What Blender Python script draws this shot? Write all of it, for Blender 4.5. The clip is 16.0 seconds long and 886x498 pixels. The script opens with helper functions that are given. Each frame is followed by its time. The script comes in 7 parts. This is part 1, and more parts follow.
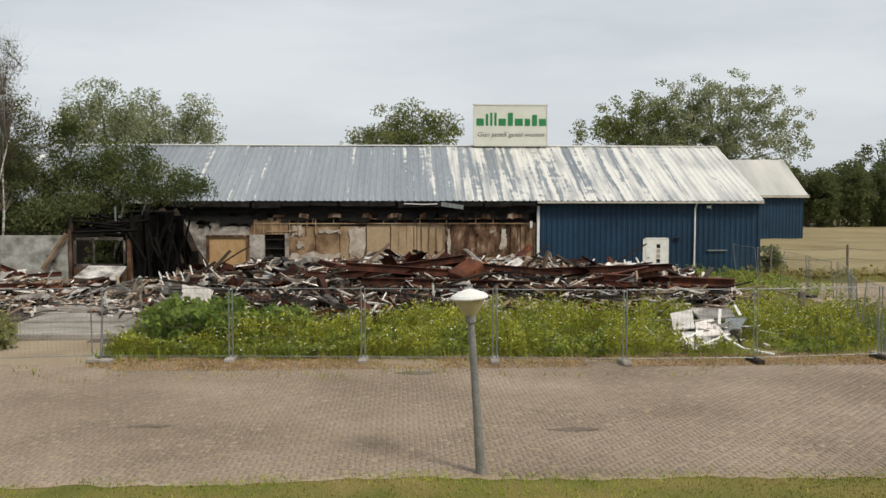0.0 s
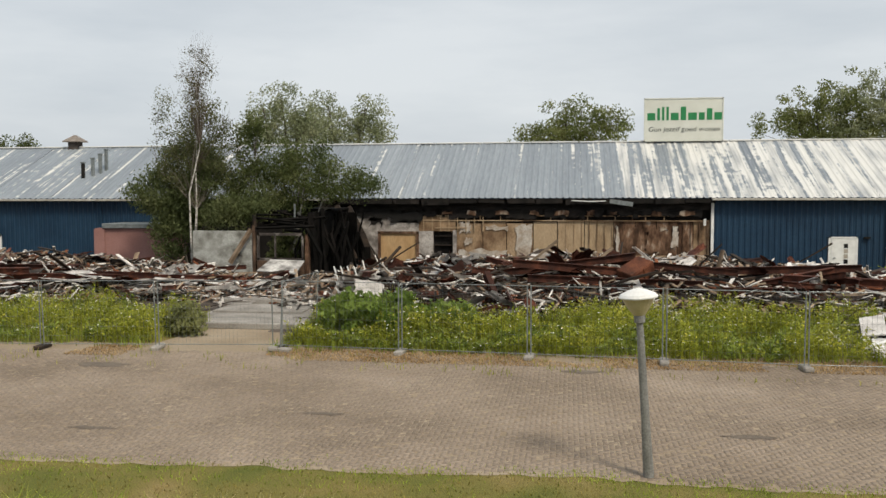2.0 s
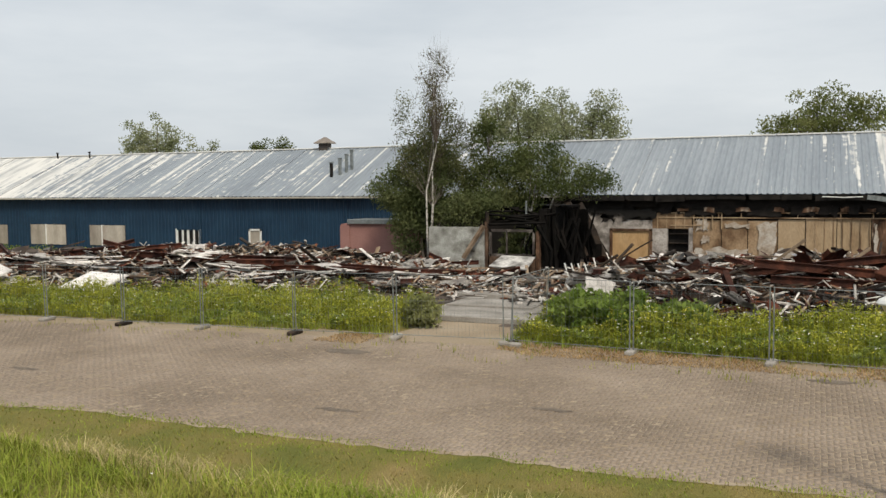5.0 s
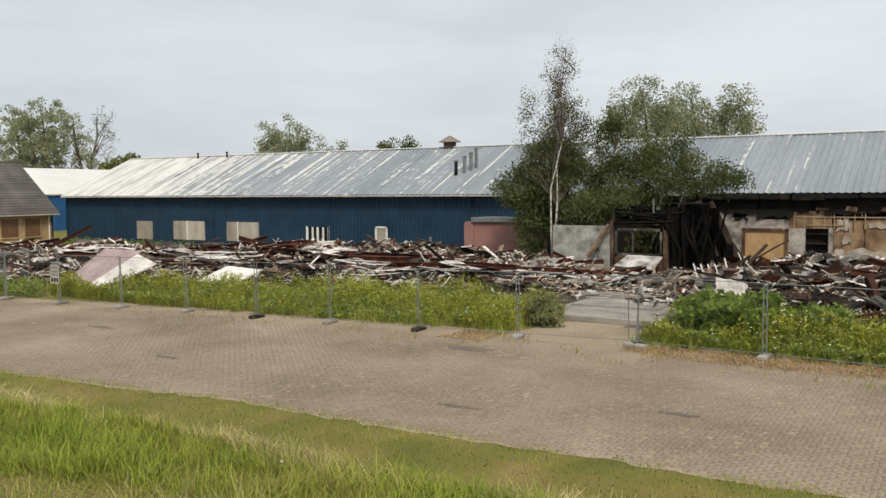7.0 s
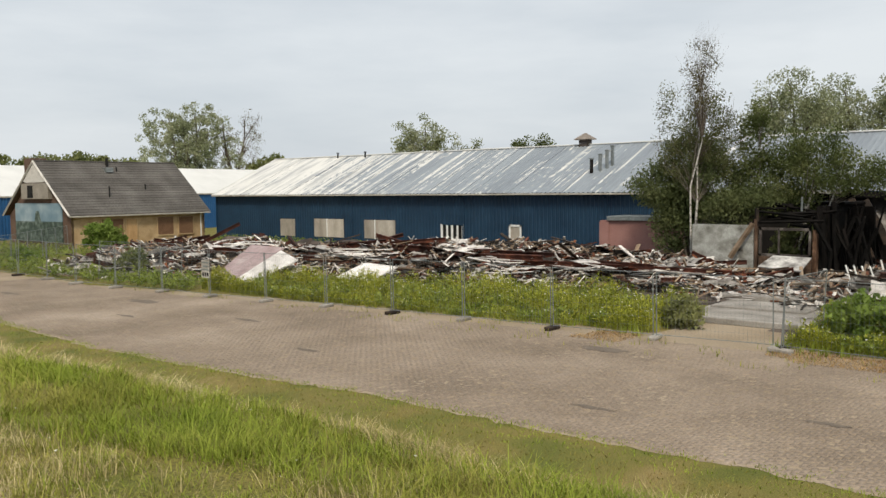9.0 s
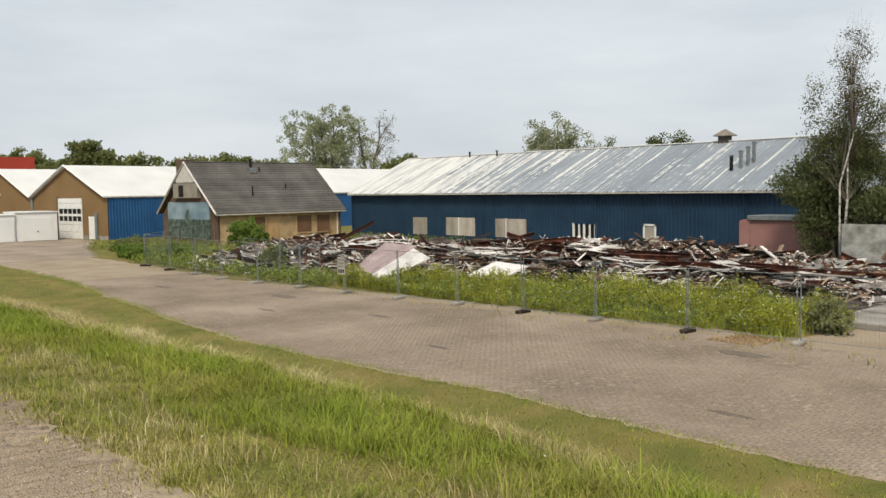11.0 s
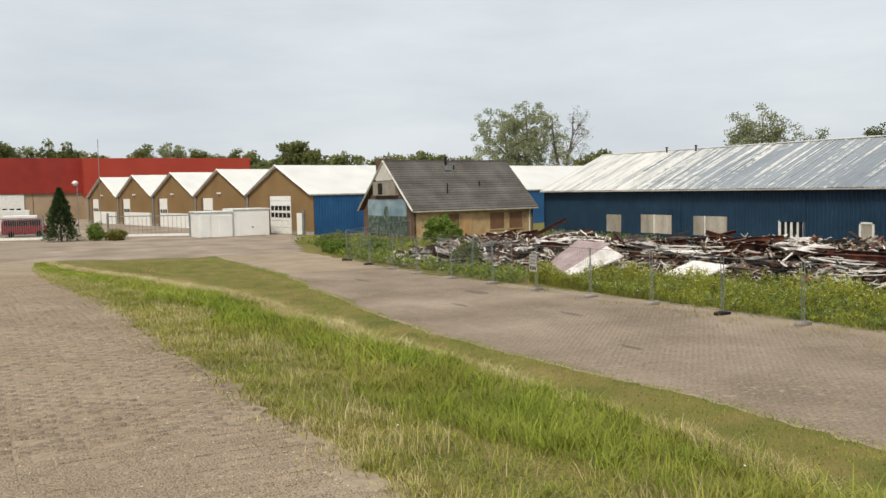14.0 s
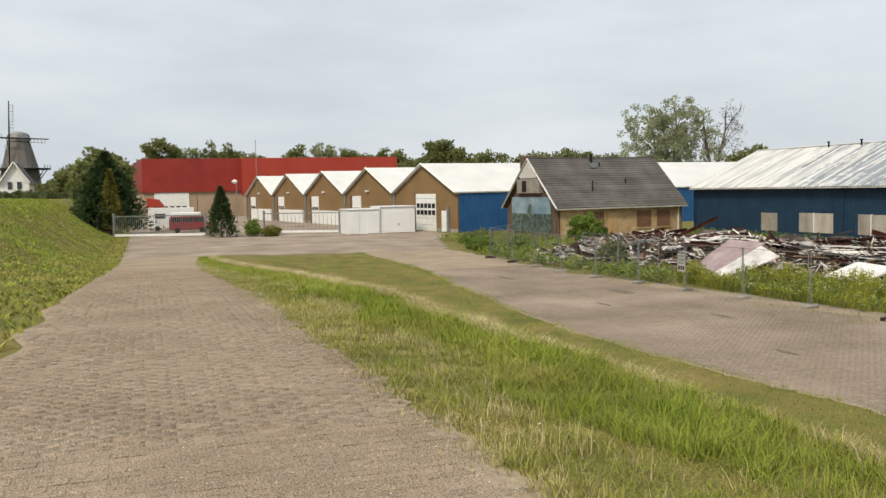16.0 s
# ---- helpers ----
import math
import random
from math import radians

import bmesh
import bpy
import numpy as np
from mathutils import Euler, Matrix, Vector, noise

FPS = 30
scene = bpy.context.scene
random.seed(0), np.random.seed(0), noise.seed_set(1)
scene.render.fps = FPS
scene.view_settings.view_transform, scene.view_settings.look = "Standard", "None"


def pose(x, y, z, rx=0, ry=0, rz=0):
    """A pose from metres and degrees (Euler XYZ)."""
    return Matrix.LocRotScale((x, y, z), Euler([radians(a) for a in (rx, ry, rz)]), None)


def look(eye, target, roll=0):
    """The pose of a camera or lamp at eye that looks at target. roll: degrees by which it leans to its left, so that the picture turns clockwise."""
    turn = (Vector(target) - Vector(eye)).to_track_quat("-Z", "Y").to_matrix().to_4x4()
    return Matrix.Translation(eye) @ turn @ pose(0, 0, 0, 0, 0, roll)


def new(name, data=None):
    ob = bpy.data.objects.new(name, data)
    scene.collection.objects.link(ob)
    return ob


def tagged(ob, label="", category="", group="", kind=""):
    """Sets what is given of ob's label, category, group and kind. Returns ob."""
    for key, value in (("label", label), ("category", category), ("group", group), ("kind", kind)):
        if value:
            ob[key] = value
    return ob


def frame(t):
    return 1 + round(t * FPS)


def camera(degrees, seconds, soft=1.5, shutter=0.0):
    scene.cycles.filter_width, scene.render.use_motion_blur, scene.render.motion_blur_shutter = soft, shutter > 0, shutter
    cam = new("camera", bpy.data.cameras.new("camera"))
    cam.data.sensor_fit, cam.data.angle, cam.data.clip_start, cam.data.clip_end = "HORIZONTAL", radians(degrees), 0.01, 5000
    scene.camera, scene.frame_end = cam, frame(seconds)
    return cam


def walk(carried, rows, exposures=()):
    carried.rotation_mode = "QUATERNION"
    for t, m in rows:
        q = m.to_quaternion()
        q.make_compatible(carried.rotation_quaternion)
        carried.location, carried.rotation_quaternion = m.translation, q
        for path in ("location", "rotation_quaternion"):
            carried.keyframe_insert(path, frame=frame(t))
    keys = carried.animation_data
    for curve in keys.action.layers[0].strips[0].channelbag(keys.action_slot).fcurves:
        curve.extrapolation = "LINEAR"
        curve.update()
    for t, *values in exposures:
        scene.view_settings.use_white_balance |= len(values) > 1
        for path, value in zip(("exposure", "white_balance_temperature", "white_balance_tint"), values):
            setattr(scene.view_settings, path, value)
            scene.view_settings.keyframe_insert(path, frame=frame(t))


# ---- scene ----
# The camera stands on the dike road, 1.6 m above it, and pans to the left.
EYE = Vector((0.0, 0.0, 4.5))
PAN = [(0.0, -2.81, -3.63, 0.03), (0.5, -0.19, -3.66, -0.02), (1.0, 2.61, -3.71, -0.06), (1.5, 5.81, -3.79, -0.12), (2.0, 8.17, -3.81, -0.15),
       (2.5, 10.26, -3.84, -0.17), (3.0, 12.92, -3.86, -0.21), (3.5, 15.74, -3.88, -0.26), (4.0, 18.53, -3.90, -0.30), (4.2, 19.56, -3.92, -0.34),
       (6.3, 28.63, -3.95, -0.48), (6.5, 29.40, -3.97, -0.46), (7.0, 31.48, -3.99, -0.50), (7.5, 33.38, -3.99, -0.56), (8.0, 35.60, -3.99, -0.59),
       (8.5, 38.03, -4.00, -0.63), (9.0, 40.30, -4.01, -0.68), (9.2, 41.21, -4.00, -0.69), (11.5, 51.00, -3.99, -0.87), (12.0, 53.12, -4.00, -0.92),
       (12.5, 55.43, -3.98, -0.99), (13.0, 57.52, -3.98, -1.01), (13.5, 59.44, -3.98, -1.09), (14.0, 61.58, -3.96, -1.11), (14.5, 63.92, -3.96, -1.12),
       (15.0, 66.29, -3.95, -1.19), (15.5, 68.64, -3.92, -1.21), (16.0, 71.04, -3.92, -1.24)]


def aimed(yaw, pitch, roll):
    a, b = radians(yaw), radians(pitch)
    ahead = Vector((-math.sin(a) * math.cos(b), math.cos(a) * math.cos(b), math.sin(b)))
    return look(EYE, EYE + ahead, roll)


cam = camera(54.03, 16.0, soft=1.5)
walk(cam, [(t, aimed(a, b, c)) for t, a, b, c in PAN], [(0.0, -0.10), (5.0, -0.05), (10.0, 0.0), (16.0, 0.04)])

# ---- world and sun: bright, thin overcast ----
SUN_EL, SUN_AZ = radians(50), radians(138)
world = bpy.data.worlds.new("overcast")
scene.world = world
world.use_nodes = True
wn, wl = world.node_tree.nodes, world.node_tree.links
wn.clear()
w_out, w_bg = wn.new("ShaderNodeOutputWorld"), wn.new("ShaderNodeBackground")
w_sky = wn.new("ShaderNodeTexSky")
w_sky.sky_type, w_sky.sun_disc = "NISHITA", False
w_sky.sun_elevation, w_sky.sun_rotation = SUN_EL, SUN_AZ
w_sky.air_density, w_sky.dust_density = 1.0, 4.0
w_co, w_map = wn.new("ShaderNodeTexCoord"), wn.new("ShaderNodeMapping")
w_map.inputs["Scale"].default_value = (1.0, 1.0, 4.5)
w_n, w_r = wn.new("ShaderNodeTexNoise"), wn.new("ShaderNodeValToRGB")
w_n.inputs["Scale"].default_value, w_n.inputs["Detail"].default_value, w_n.inputs["Roughness"].default_value = 1.7, 7.0, 0.55
w_r.color_ramp.elements[0].position, w_r.color_ramp.elements[1].position = 0.32, 0.68
w_r.color_ramp.elements[0].color = (0.60, 0.66, 0.715, 1)
w_r.color_ramp.elements[1].color = (0.845, 0.885, 0.91, 1)
w_s = wn.new("ShaderNodeVectorMath")
w_s.operation = "SCALE"
w_s.inputs["Scale"].default_value = 0.10
w_m = wn.new("ShaderNodeMixRGB")
w_m.inputs["Fac"].default_value = 0.88
wl.new(w_co.outputs["Generated"], w_map.inputs["Vector"])
wl.new(w_map.outputs["Vector"], w_n.inputs["Vector"])
wl.new(w_n.outputs["Fac"], w_r.inputs["Fac"])
wl.new(w_sky.outputs["Color"], w_s.inputs[0])
wl.new(w_s.outputs["Vector"], w_m.inputs["Color1"])
wl.new(w_r.outputs["Color"], w_m.inputs["Color2"])
wl.new(w_m.outputs["Color"], w_bg.inputs["Color"])
wl.new(w_bg.outputs["Background"], w_out.inputs["Surface"])
w_bg.inputs["Strength"].default_value = 1.0

sun_data = bpy.data.lights.new("sun", "SUN")
sun_data.energy, sun_data.angle, sun_data.color = 3.2, radians(12), (1.0, 0.90, 0.74)
sun = new("sun", sun_data)
sun.matrix_world = look((0, 0, 60), Vector((0, 0, 60)) - Vector((math.sin(SUN_AZ) * math.cos(SUN_EL), math.cos(SUN_AZ) * math.cos(SUN_EL), math.sin(SUN_EL))))
# ---- materials ----
MATS = {}


def material(name, stops, scale=4.0, rough=0.8, metal=0.0, bump=0.2, bump_scale=30.0, stretch=(1, 1, 1), detail=6.0, space="Object", per="", spread=0.25, fine=0.25, spec=0.3, through_light=0.0):
    """A two-scale noise material. stops: colours from the dark to the light end of the large noise; per: 'object' or 'island' shifts each piece's tone."""
    if name in MATS:
        return MATS[name]
    m = bpy.data.materials.new(name)
    m.use_nodes = True
    n, l = m.node_tree.nodes, m.node_tree.links
    b = n["Principled BSDF"]
    b.inputs["Roughness"].default_value, b.inputs["Metallic"].default_value = rough, metal
    b.inputs["Specular IOR Level"].default_value = spec
    if space == "World":
        co = n.new("ShaderNodeNewGeometry").outputs["Position"]
    else:
        co = n.new("ShaderNodeTexCoord").outputs["Object"]
    mp = n.new("ShaderNodeMapping")
    mp.inputs["Scale"].default_value = stretch
    l.new(co, mp.inputs["Vector"])
    big, small = n.new("ShaderNodeTexNoise"), n.new("ShaderNodeTexNoise")
    big.inputs["Scale"].default_value, big.inputs["Detail"].default_value = scale, detail
    small.inputs["Scale"].default_value, small.inputs["Detail"].default_value = bump_scale, 4.0
    l.new(mp.outputs["Vector"], big.inputs["Vector"])
    l.new(mp.outputs["Vector"], small.inputs["Vector"])
    ramp = n.new("ShaderNodeValToRGB")
    els = ramp.color_ramp.elements
    while len(els) < len(stops):
        els.new(0.5)
    for k, c in enumerate(stops):
        els[k].position = 0.28 + 0.44 * k / max(1, len(stops) - 1)
        els[k].color = (*c, 1)
    l.new(big.outputs["Fac"], ramp.inputs["Fac"])
    tone = n.new("ShaderNodeMapRange")
    tone.inputs["From Min"].default_value, tone.inputs["From Max"].default_value = 0.3, 0.7
    tone.inputs["To Min"].default_value, tone.inputs["To Max"].default_value = 1 - fine, 1 + fine
    l.new(small.outputs["Fac"], tone.inputs["Value"])
    value = tone.outputs["Result"]
    if per:
        rnd = n.new("ShaderNodeObjectInfo").outputs["Random"] if per == "object" else n.new("ShaderNodeNewGeometry").outputs["Random Per Island"]
        sh = n.new("ShaderNodeMapRange")
        sh.inputs["To Min"].default_value, sh.inputs["To Max"].default_value = 1 - spread, 1 + spread
        l.new(rnd, sh.inputs["Value"])
        mul = n.new("ShaderNodeMath")
        mul.operation = "MULTIPLY"
        l.new(value, mul.inputs[0])
        l.new(sh.outputs["Result"], mul.inputs[1])
        value = mul.outputs["Value"]
    sc = n.new("ShaderNodeVectorMath")
    sc.operation = "SCALE"
    l.new(ramp.outputs["Color"], sc.inputs[0])
    l.new(value, sc.inputs["Scale"])
    l.new(sc.outputs["Vector"], b.inputs["Base Color"])
    if bump:
        bp = n.new("ShaderNodeBump")
        bp.inputs["Strength"].default_value, bp.inputs["Distance"].default_value = bump, 0.02
        l.new(small.outputs["Fac"], bp.inputs["Height"])
        l.new(bp.outputs["Normal"], b.inputs["Normal"])
    if through_light:
        t = n.new("ShaderNodeBsdfTranslucent")
        mx = n.new("ShaderNodeMixShader")
        mx.inputs["Fac"].default_value = through_light
        l.new(sc.outputs["Vector"], t.inputs["Color"])
        l.new(b.outputs["BSDF"], mx.inputs[1])
        l.new(t.outputs["BSDF"], mx.inputs[2])
        l.new(mx.outputs["Shader"], n["Material Output"].inputs["Surface"])
    MATS[name] = m
    return m


def glass(name, tint=(0.02, 0.025, 0.03)):
    if name in MATS:
        return MATS[name]
    m = material(name, [tint, tuple(c * 1.6 for c in tint)], 1.5, rough=0.08, bump=0.0, spec=0.6)
    return m


def roof_material(name, y0, y1):
    """Galvanised sheet with peeling white paint: strips that run down the slope, thick at both ends of the roof, thin in its middle."""
    m = material(name, [(0.20, 0.225, 0.255), (0.255, 0.285, 0.315), (0.31, 0.34, 0.37)], 0.5, rough=0.5, metal=0.25, bump=0.08, bump_scale=9.0, stretch=(1, 0.15, 0.15), space="World", fine=0.1)
    n, l = m.node_tree.nodes, m.node_tree.links
    b = n["Principled BSDF"]
    pos = n.new("ShaderNodeNewGeometry")
    sep = n.new("ShaderNodeSeparateXYZ")
    l.new(pos.outputs["Position"], sep.inputs["Vector"])
    cv = n.new("ShaderNodeFloatCurve")
    pts = cv.mapping.curves[0].points
    for k, (x, v) in enumerate([(0.0, 0.80), (0.10, 0.70), (0.17, 0.575), (0.25, 0.50), (0.36, 0.465), (0.46, 0.445), (0.58, 0.40), (0.68, 0.41), (0.80, 0.43), (0.812, 0.60), (0.87, 0.58), (0.93, 0.64), (1.0, 0.70)]):
        if k < 2:
            pts[k].location = (x, v)
        else:
            pts.new(x, v)
    for p in pts:
        p.handle_type = "VECTOR"
    cv.mapping.update()
    rng = n.new("ShaderNodeMapRange")
    rng.inputs["From Min"].default_value, rng.inputs["From Max"].default_value = -67.5, 20.0
    l.new(sep.outputs["X"], rng.inputs["Value"])
    l.new(rng.outputs["Result"], cv.inputs["Value"])
    mp = n.new("ShaderNodeMapping")
    mp.inputs["Scale"].default_value = (1.0, 0.035, 0.0)
    l.new(pos.outputs["Position"], mp.inputs["Vector"])
    a, c = n.new("ShaderNodeTexNoise"), n.new("ShaderNodeTexNoise")
    a.inputs["Scale"].default_value, a.inputs["Detail"].default_value = 3.0, 4.0
    c.inputs["Scale"].default_value, c.inputs["Detail"].default_value = 2.2, 6.0
    l.new(mp.outputs["Vector"], a.inputs["Vector"])
    l.new(pos.outputs["Position"], c.inputs["Vector"])
    s = n.new("ShaderNodeMath")
    s.operation = "MULTIPLY_ADD"
    s.inputs[1].default_value = 0.35
    l.new(c.outputs["Fac"], s.inputs[0])
    l.new(a.outputs["Fac"], s.inputs[2])
    d = n.new("ShaderNodeMath")
    d.operation = "ADD"
    l.new(s.outputs["Value"], d.inputs[0])
    l.new(cv.outputs["Value"], d.inputs[1])
    e = n.new("ShaderNodeMapRange")
    e.inputs["From Min"].default_value, e.inputs["From Max"].default_value = 1.20, 1.26
    l.new(d.outputs["Value"], e.inputs["Value"])
    mix = n.new("ShaderNodeMixRGB")
    mix.inputs["Color2"].default_value = (0.58, 0.575, 0.545, 1)
    wr = n.new("ShaderNodeValToRGB")
    wr.color_ramp.elements[0].position, wr.color_ramp.elements[0].color = 0.36, (0.36, 0.37, 0.375, 1)
    wr.color_ramp.elements[1].position, wr.color_ramp.elements[1].color = 0.54, (0.61, 0.605, 0.58, 1)
    wn = n.new("ShaderNodeTexNoise")
    wn.inputs["Scale"].default_value, wn.inputs["Detail"].default_value = 1.3, 7.0
    wm = n.new("ShaderNodeMapping")
    wm.inputs["Scale"].default_value = (1.0, 0.16, 0.0)
    wm.inputs["Location"].default_value = (7.0, 3.0, 0.0)
    l.new(pos.outputs["Position"], wm.inputs["Vector"])
    l.new(wm.outputs["Vector"], wn.inputs["Vector"])
    l.new(wn.outputs["Fac"], wr.inputs["Fac"])
    l.new(wr.outputs["Color"], mix.inputs["Color2"])
    l.new(e.outputs["Result"], mix.inputs["Fac"])
    old = b.inputs["Base Color"].links[0].from_socket
    l.new(old, mix.inputs["Color1"])
    l.new(mix.outputs["Color"], b.inputs["Base Color"])
    inv = n.new("ShaderNodeMapRange")
    inv.inputs["To Min"].default_value, inv.inputs["To Max"].default_value = 0.25, 0.0
    l.new(e.outputs["Result"], inv.inputs["Value"])
    l.new(inv.outputs["Result"], b.inputs["Metallic"])
    return m


BLUE = material("blue_sheet", [(0.0075, 0.027, 0.056), (0.0100, 0.034, 0.068), (0.0135, 0.042, 0.080)], 0.6, rough=0.55, bump=0.05, bump_scale=8, fine=0.12, space="World")
BLUE2 = material("blue_sheet_bright", [(0.012, 0.07, 0.19), (0.017, 0.085, 0.22), (0.024, 0.10, 0.25)], 0.6, rough=0.5, bump=0.05, bump_scale=8, fine=0.1, space="World")
WHITE = material("white_paint", [(0.62, 0.62, 0.60), (0.72, 0.72, 0.70), (0.78, 0.78, 0.76)], 3, rough=0.55, bump=0.05, fine=0.06)
WHITE_ROOF = material("white_roof", [(0.58, 0.58, 0.56), (0.68, 0.68, 0.66)], 0.4, rough=0.5, bump=0.05, fine=0.05, space="World")
# soot of the burnt parts; on the eave soffits it stands in for shade
SOOT_AND_SHADE = material("soot", [(0.005, 0.0045, 0.004), (0.011, 0.0095, 0.0085), (0.026, 0.021, 0.018)], 1.5, rough=0.95, bump=0.5, bump_scale=14, space="World")
CHAR = material("charred_wood", [(0.012, 0.010, 0.009), (0.03, 0.022, 0.017), (0.07, 0.045, 0.03)], 2.5, rough=0.9, bump=0.5, bump_scale=22, stretch=(0.3, 1, 1), per="object", spread=0.5)
WOOD = material("weathered_wood", [(0.09, 0.06, 0.04), (0.19, 0.135, 0.09), (0.32, 0.25, 0.18)], 2.0, rough=0.85, bump=0.3, bump_scale=24, stretch=(0.2, 1, 1), per="object", spread=0.45)
PLY = material("plywood", [(0.34, 0.21, 0.10), (0.46, 0.30, 0.15), (0.52, 0.36, 0.20)], 1.4, rough=0.75, bump=0.15, bump_scale=18, stretch=(1, 1, 0.3), fine=0.12)
PLY_GREY = material("grey_plywood", [(0.24, 0.21, 0.17), (0.36, 0.32, 0.27), (0.46, 0.42, 0.36)], 1.4, rough=0.8, bump=0.15, bump_scale=18, stretch=(1, 1, 0.3), fine=0.12, per="object", spread=0.2)
RUST = material("rusty_steel", [(0.022, 0.010, 0.008), (0.062, 0.022, 0.014), (0.14, 0.047, 0.026)], 1.8, rough=0.85, metal=0.1, bump=0.35, bump_scale=20, per="object", spread=0.5)
RUBBLE = material("white_rubble", [(0.28, 0.25, 0.225), (0.52, 0.485, 0.455), (0.72, 0.69, 0.66)], 1.2, rough=0.9, bump=0.3, bump_scale=12, per="object", spread=0.3)
ASH = material("ash_ground", [(0.022, 0.017, 0.014), (0.06, 0.046, 0.037), (0.14, 0.11, 0.09)], 0.9, rough=0.95, bump=0.6, bump_scale=9, space="World")
CONCRETE = material("concrete", [(0.18, 0.165, 0.145), (0.27, 0.25, 0.225), (0.36, 0.34, 0.31)], 0.9, rough=0.9, bump=0.2, bump_scale=20, space="World")
GALV = material("galvanised_steel", [(0.16, 0.18, 0.18), (0.23, 0.25, 0.25), (0.30, 0.32, 0.32)], 6, rough=0.5, metal=0.5, bump=0.03, fine=0.1)
DARK = material("dark_void", [(0.006, 0.006, 0.006), (0.016, 0.015, 0.014)], 2, rough=0.95, bump=0.1)
BARK = material("bark", [(0.06, 0.048, 0.036), (0.12, 0.10, 0.08), (0.19, 0.17, 0.14)], 3, rough=0.9, bump=0.6, bump_scale=16, stretch=(1, 1, 0.25))
BIRCH = material("birch_bark", [(0.10, 0.09, 0.08), (0.42, 0.40, 0.36), (0.62, 0.60, 0.56)], 3.5, rough=0.8, bump=0.3, bump_scale=16, stretch=(1, 1, 2.5))
# ---- building helpers ----
IN_WORLD = set()


def adopt(ob, parent):
    """Makes ob a part of parent; under an Empty listed in IN_WORLD its vertices are in world coordinates."""
    if parent:
        ob.parent = parent
        if parent.name in IN_WORLD:
            ob.matrix_parent_inverse = Matrix.Translation(parent.location).inverted()


def part(name, bm, mat, parent=None, label=""):
    me = bpy.data.meshes.new(name)
    bm.normal_update()
    bm.to_mesh(me)
    bm.free()
    me.materials.append(mat)
    ob = new(name, me)
    adopt(ob, parent)
    if label:
        ob["label"] = label
    return ob


def raw(name, verts, faces, mat, parent=None, label="", smooth=False):
    me = bpy.data.meshes.new(name)
    me.from_pydata([tuple(v) for v in verts], [], [tuple(f) for f in faces])
    me.materials.append(mat)
    if smooth:
        me.polygons.foreach_set("use_smooth", [True] * len(me.polygons))
    me.update()
    ob = new(name, me)
    adopt(ob, parent)
    if label:
        ob["label"] = label
    return ob


def base_empty(name, m, label, category, group="", kind=""):
    ob = new(name)
    ob.matrix_world = m
    return tagged(ob, label, category, group, kind)


def in_world(name, x, y, z, label, category, group="", kind=""):
    ob = base_empty(name, pose(x, y, z), label, category, group, kind)
    IN_WORLD.add(ob.name)
    return ob


def box(bm, x0, x1, y0, y1, z0, z1, m=None, bevel=0.0):
    r = bmesh.ops.create_cube(bm, size=1.0)
    vs = r["verts"]
    for v in vs:
        v.co = Vector(((x0 + x1) / 2 + v.co.x * (x1 - x0), (y0 + y1) / 2 + v.co.y * (y1 - y0), (z0 + z1) / 2 + v.co.z * (z1 - z0)))
    if bevel:
        es = list({e for v in vs for e in v.link_edges})
        r = bmesh.ops.bevel(bm, geom=es, offset=bevel, segments=1, affect="EDGES")
        vs = list({v for f in r["faces"] for v in f.verts} | {v for v in vs if v.is_valid})
    if m:
        for v in vs:
            v.co = m @ v.co
    return vs


def boxed(name, x0, x1, y0, y1, z0, z1, mat, parent=None, label="", bevel=0.0, m=None):
    bm = bmesh.new()
    box(bm, x0, x1, y0, y1, z0, z1, m, bevel)
    return part(name, bm, mat, parent, label)


def tube(bm, a, b, r0, r1=None, sides=6):
    a, b = Vector(a), Vector(b)
    r1 = r0 if r1 is None else r1
    q = (b - a).to_track_quat("Z", "Y")
    rings = []
    for c, r in ((a, r0), (b, r1)):
        rings.append([bm.verts.new(c + q @ Vector((r * math.cos(k * math.tau / sides), r * math.sin(k * math.tau / sides), 0))) for k in range(sides)])
    for k in range(sides):
        j = (k + 1) % sides
        bm.faces.new((rings[0][k], rings[0][j], rings[1][j], rings[1][k]))
    bm.faces.new(rings[0][::-1])
    bm.faces.new(rings[1])


def piped(name, pts, r, mat, parent=None, label="", sides=6):
    bm = bmesh.new()
    for a, b in zip(pts, pts[1:]):
        tube(bm, a, b, r, None, sides)
    return part(name, bm, mat, parent, label)


def lathe(bm, profile, sides=20, centre=(0, 0, 0)):
    cx, cy, cz = centre
    rings = [[bm.verts.new((cx + r * math.cos(k * math.tau / sides), cy + r * math.sin(k * math.tau / sides), cz + z)) for k in range(sides)] for r, z in profile]
    for a, b in zip(rings, rings[1:]):
        for k in range(sides):
            j = (k + 1) % sides
            bm.faces.new((a[k], a[j], b[j], b[k]))
    bm.faces.new(rings[0][::-1])
    bm.faces.new(rings[-1])


def ribbed(name, u0, u1, z0, z1, mat, parent, pitch=0.3, depth=0.035, frame_m=None, label=""):
    """A trapezoid-ribbed upright sheet in the local x-z plane, its ribs standing out to -y."""
    prof, u = [], u0
    while u < u1 - 1e-6:
        for f, d in ((0.0, 0), (0.45, 0), (0.58, -depth), (0.87, -depth)):
            if u + f * pitch < u1:
                prof.append((u + f * pitch, d))
        u += pitch
    prof.append((u1, 0))
    verts = [(a, d, z) for z in (z0, z1) for a, d in prof]
    n = len(prof)
    faces = [(k, k + 1, n + k + 1, n + k) for k in range(n - 1)]
    if frame_m:
        verts = [frame_m @ Vector(v) for v in verts]
    return raw(name, verts, faces, mat, parent, label)


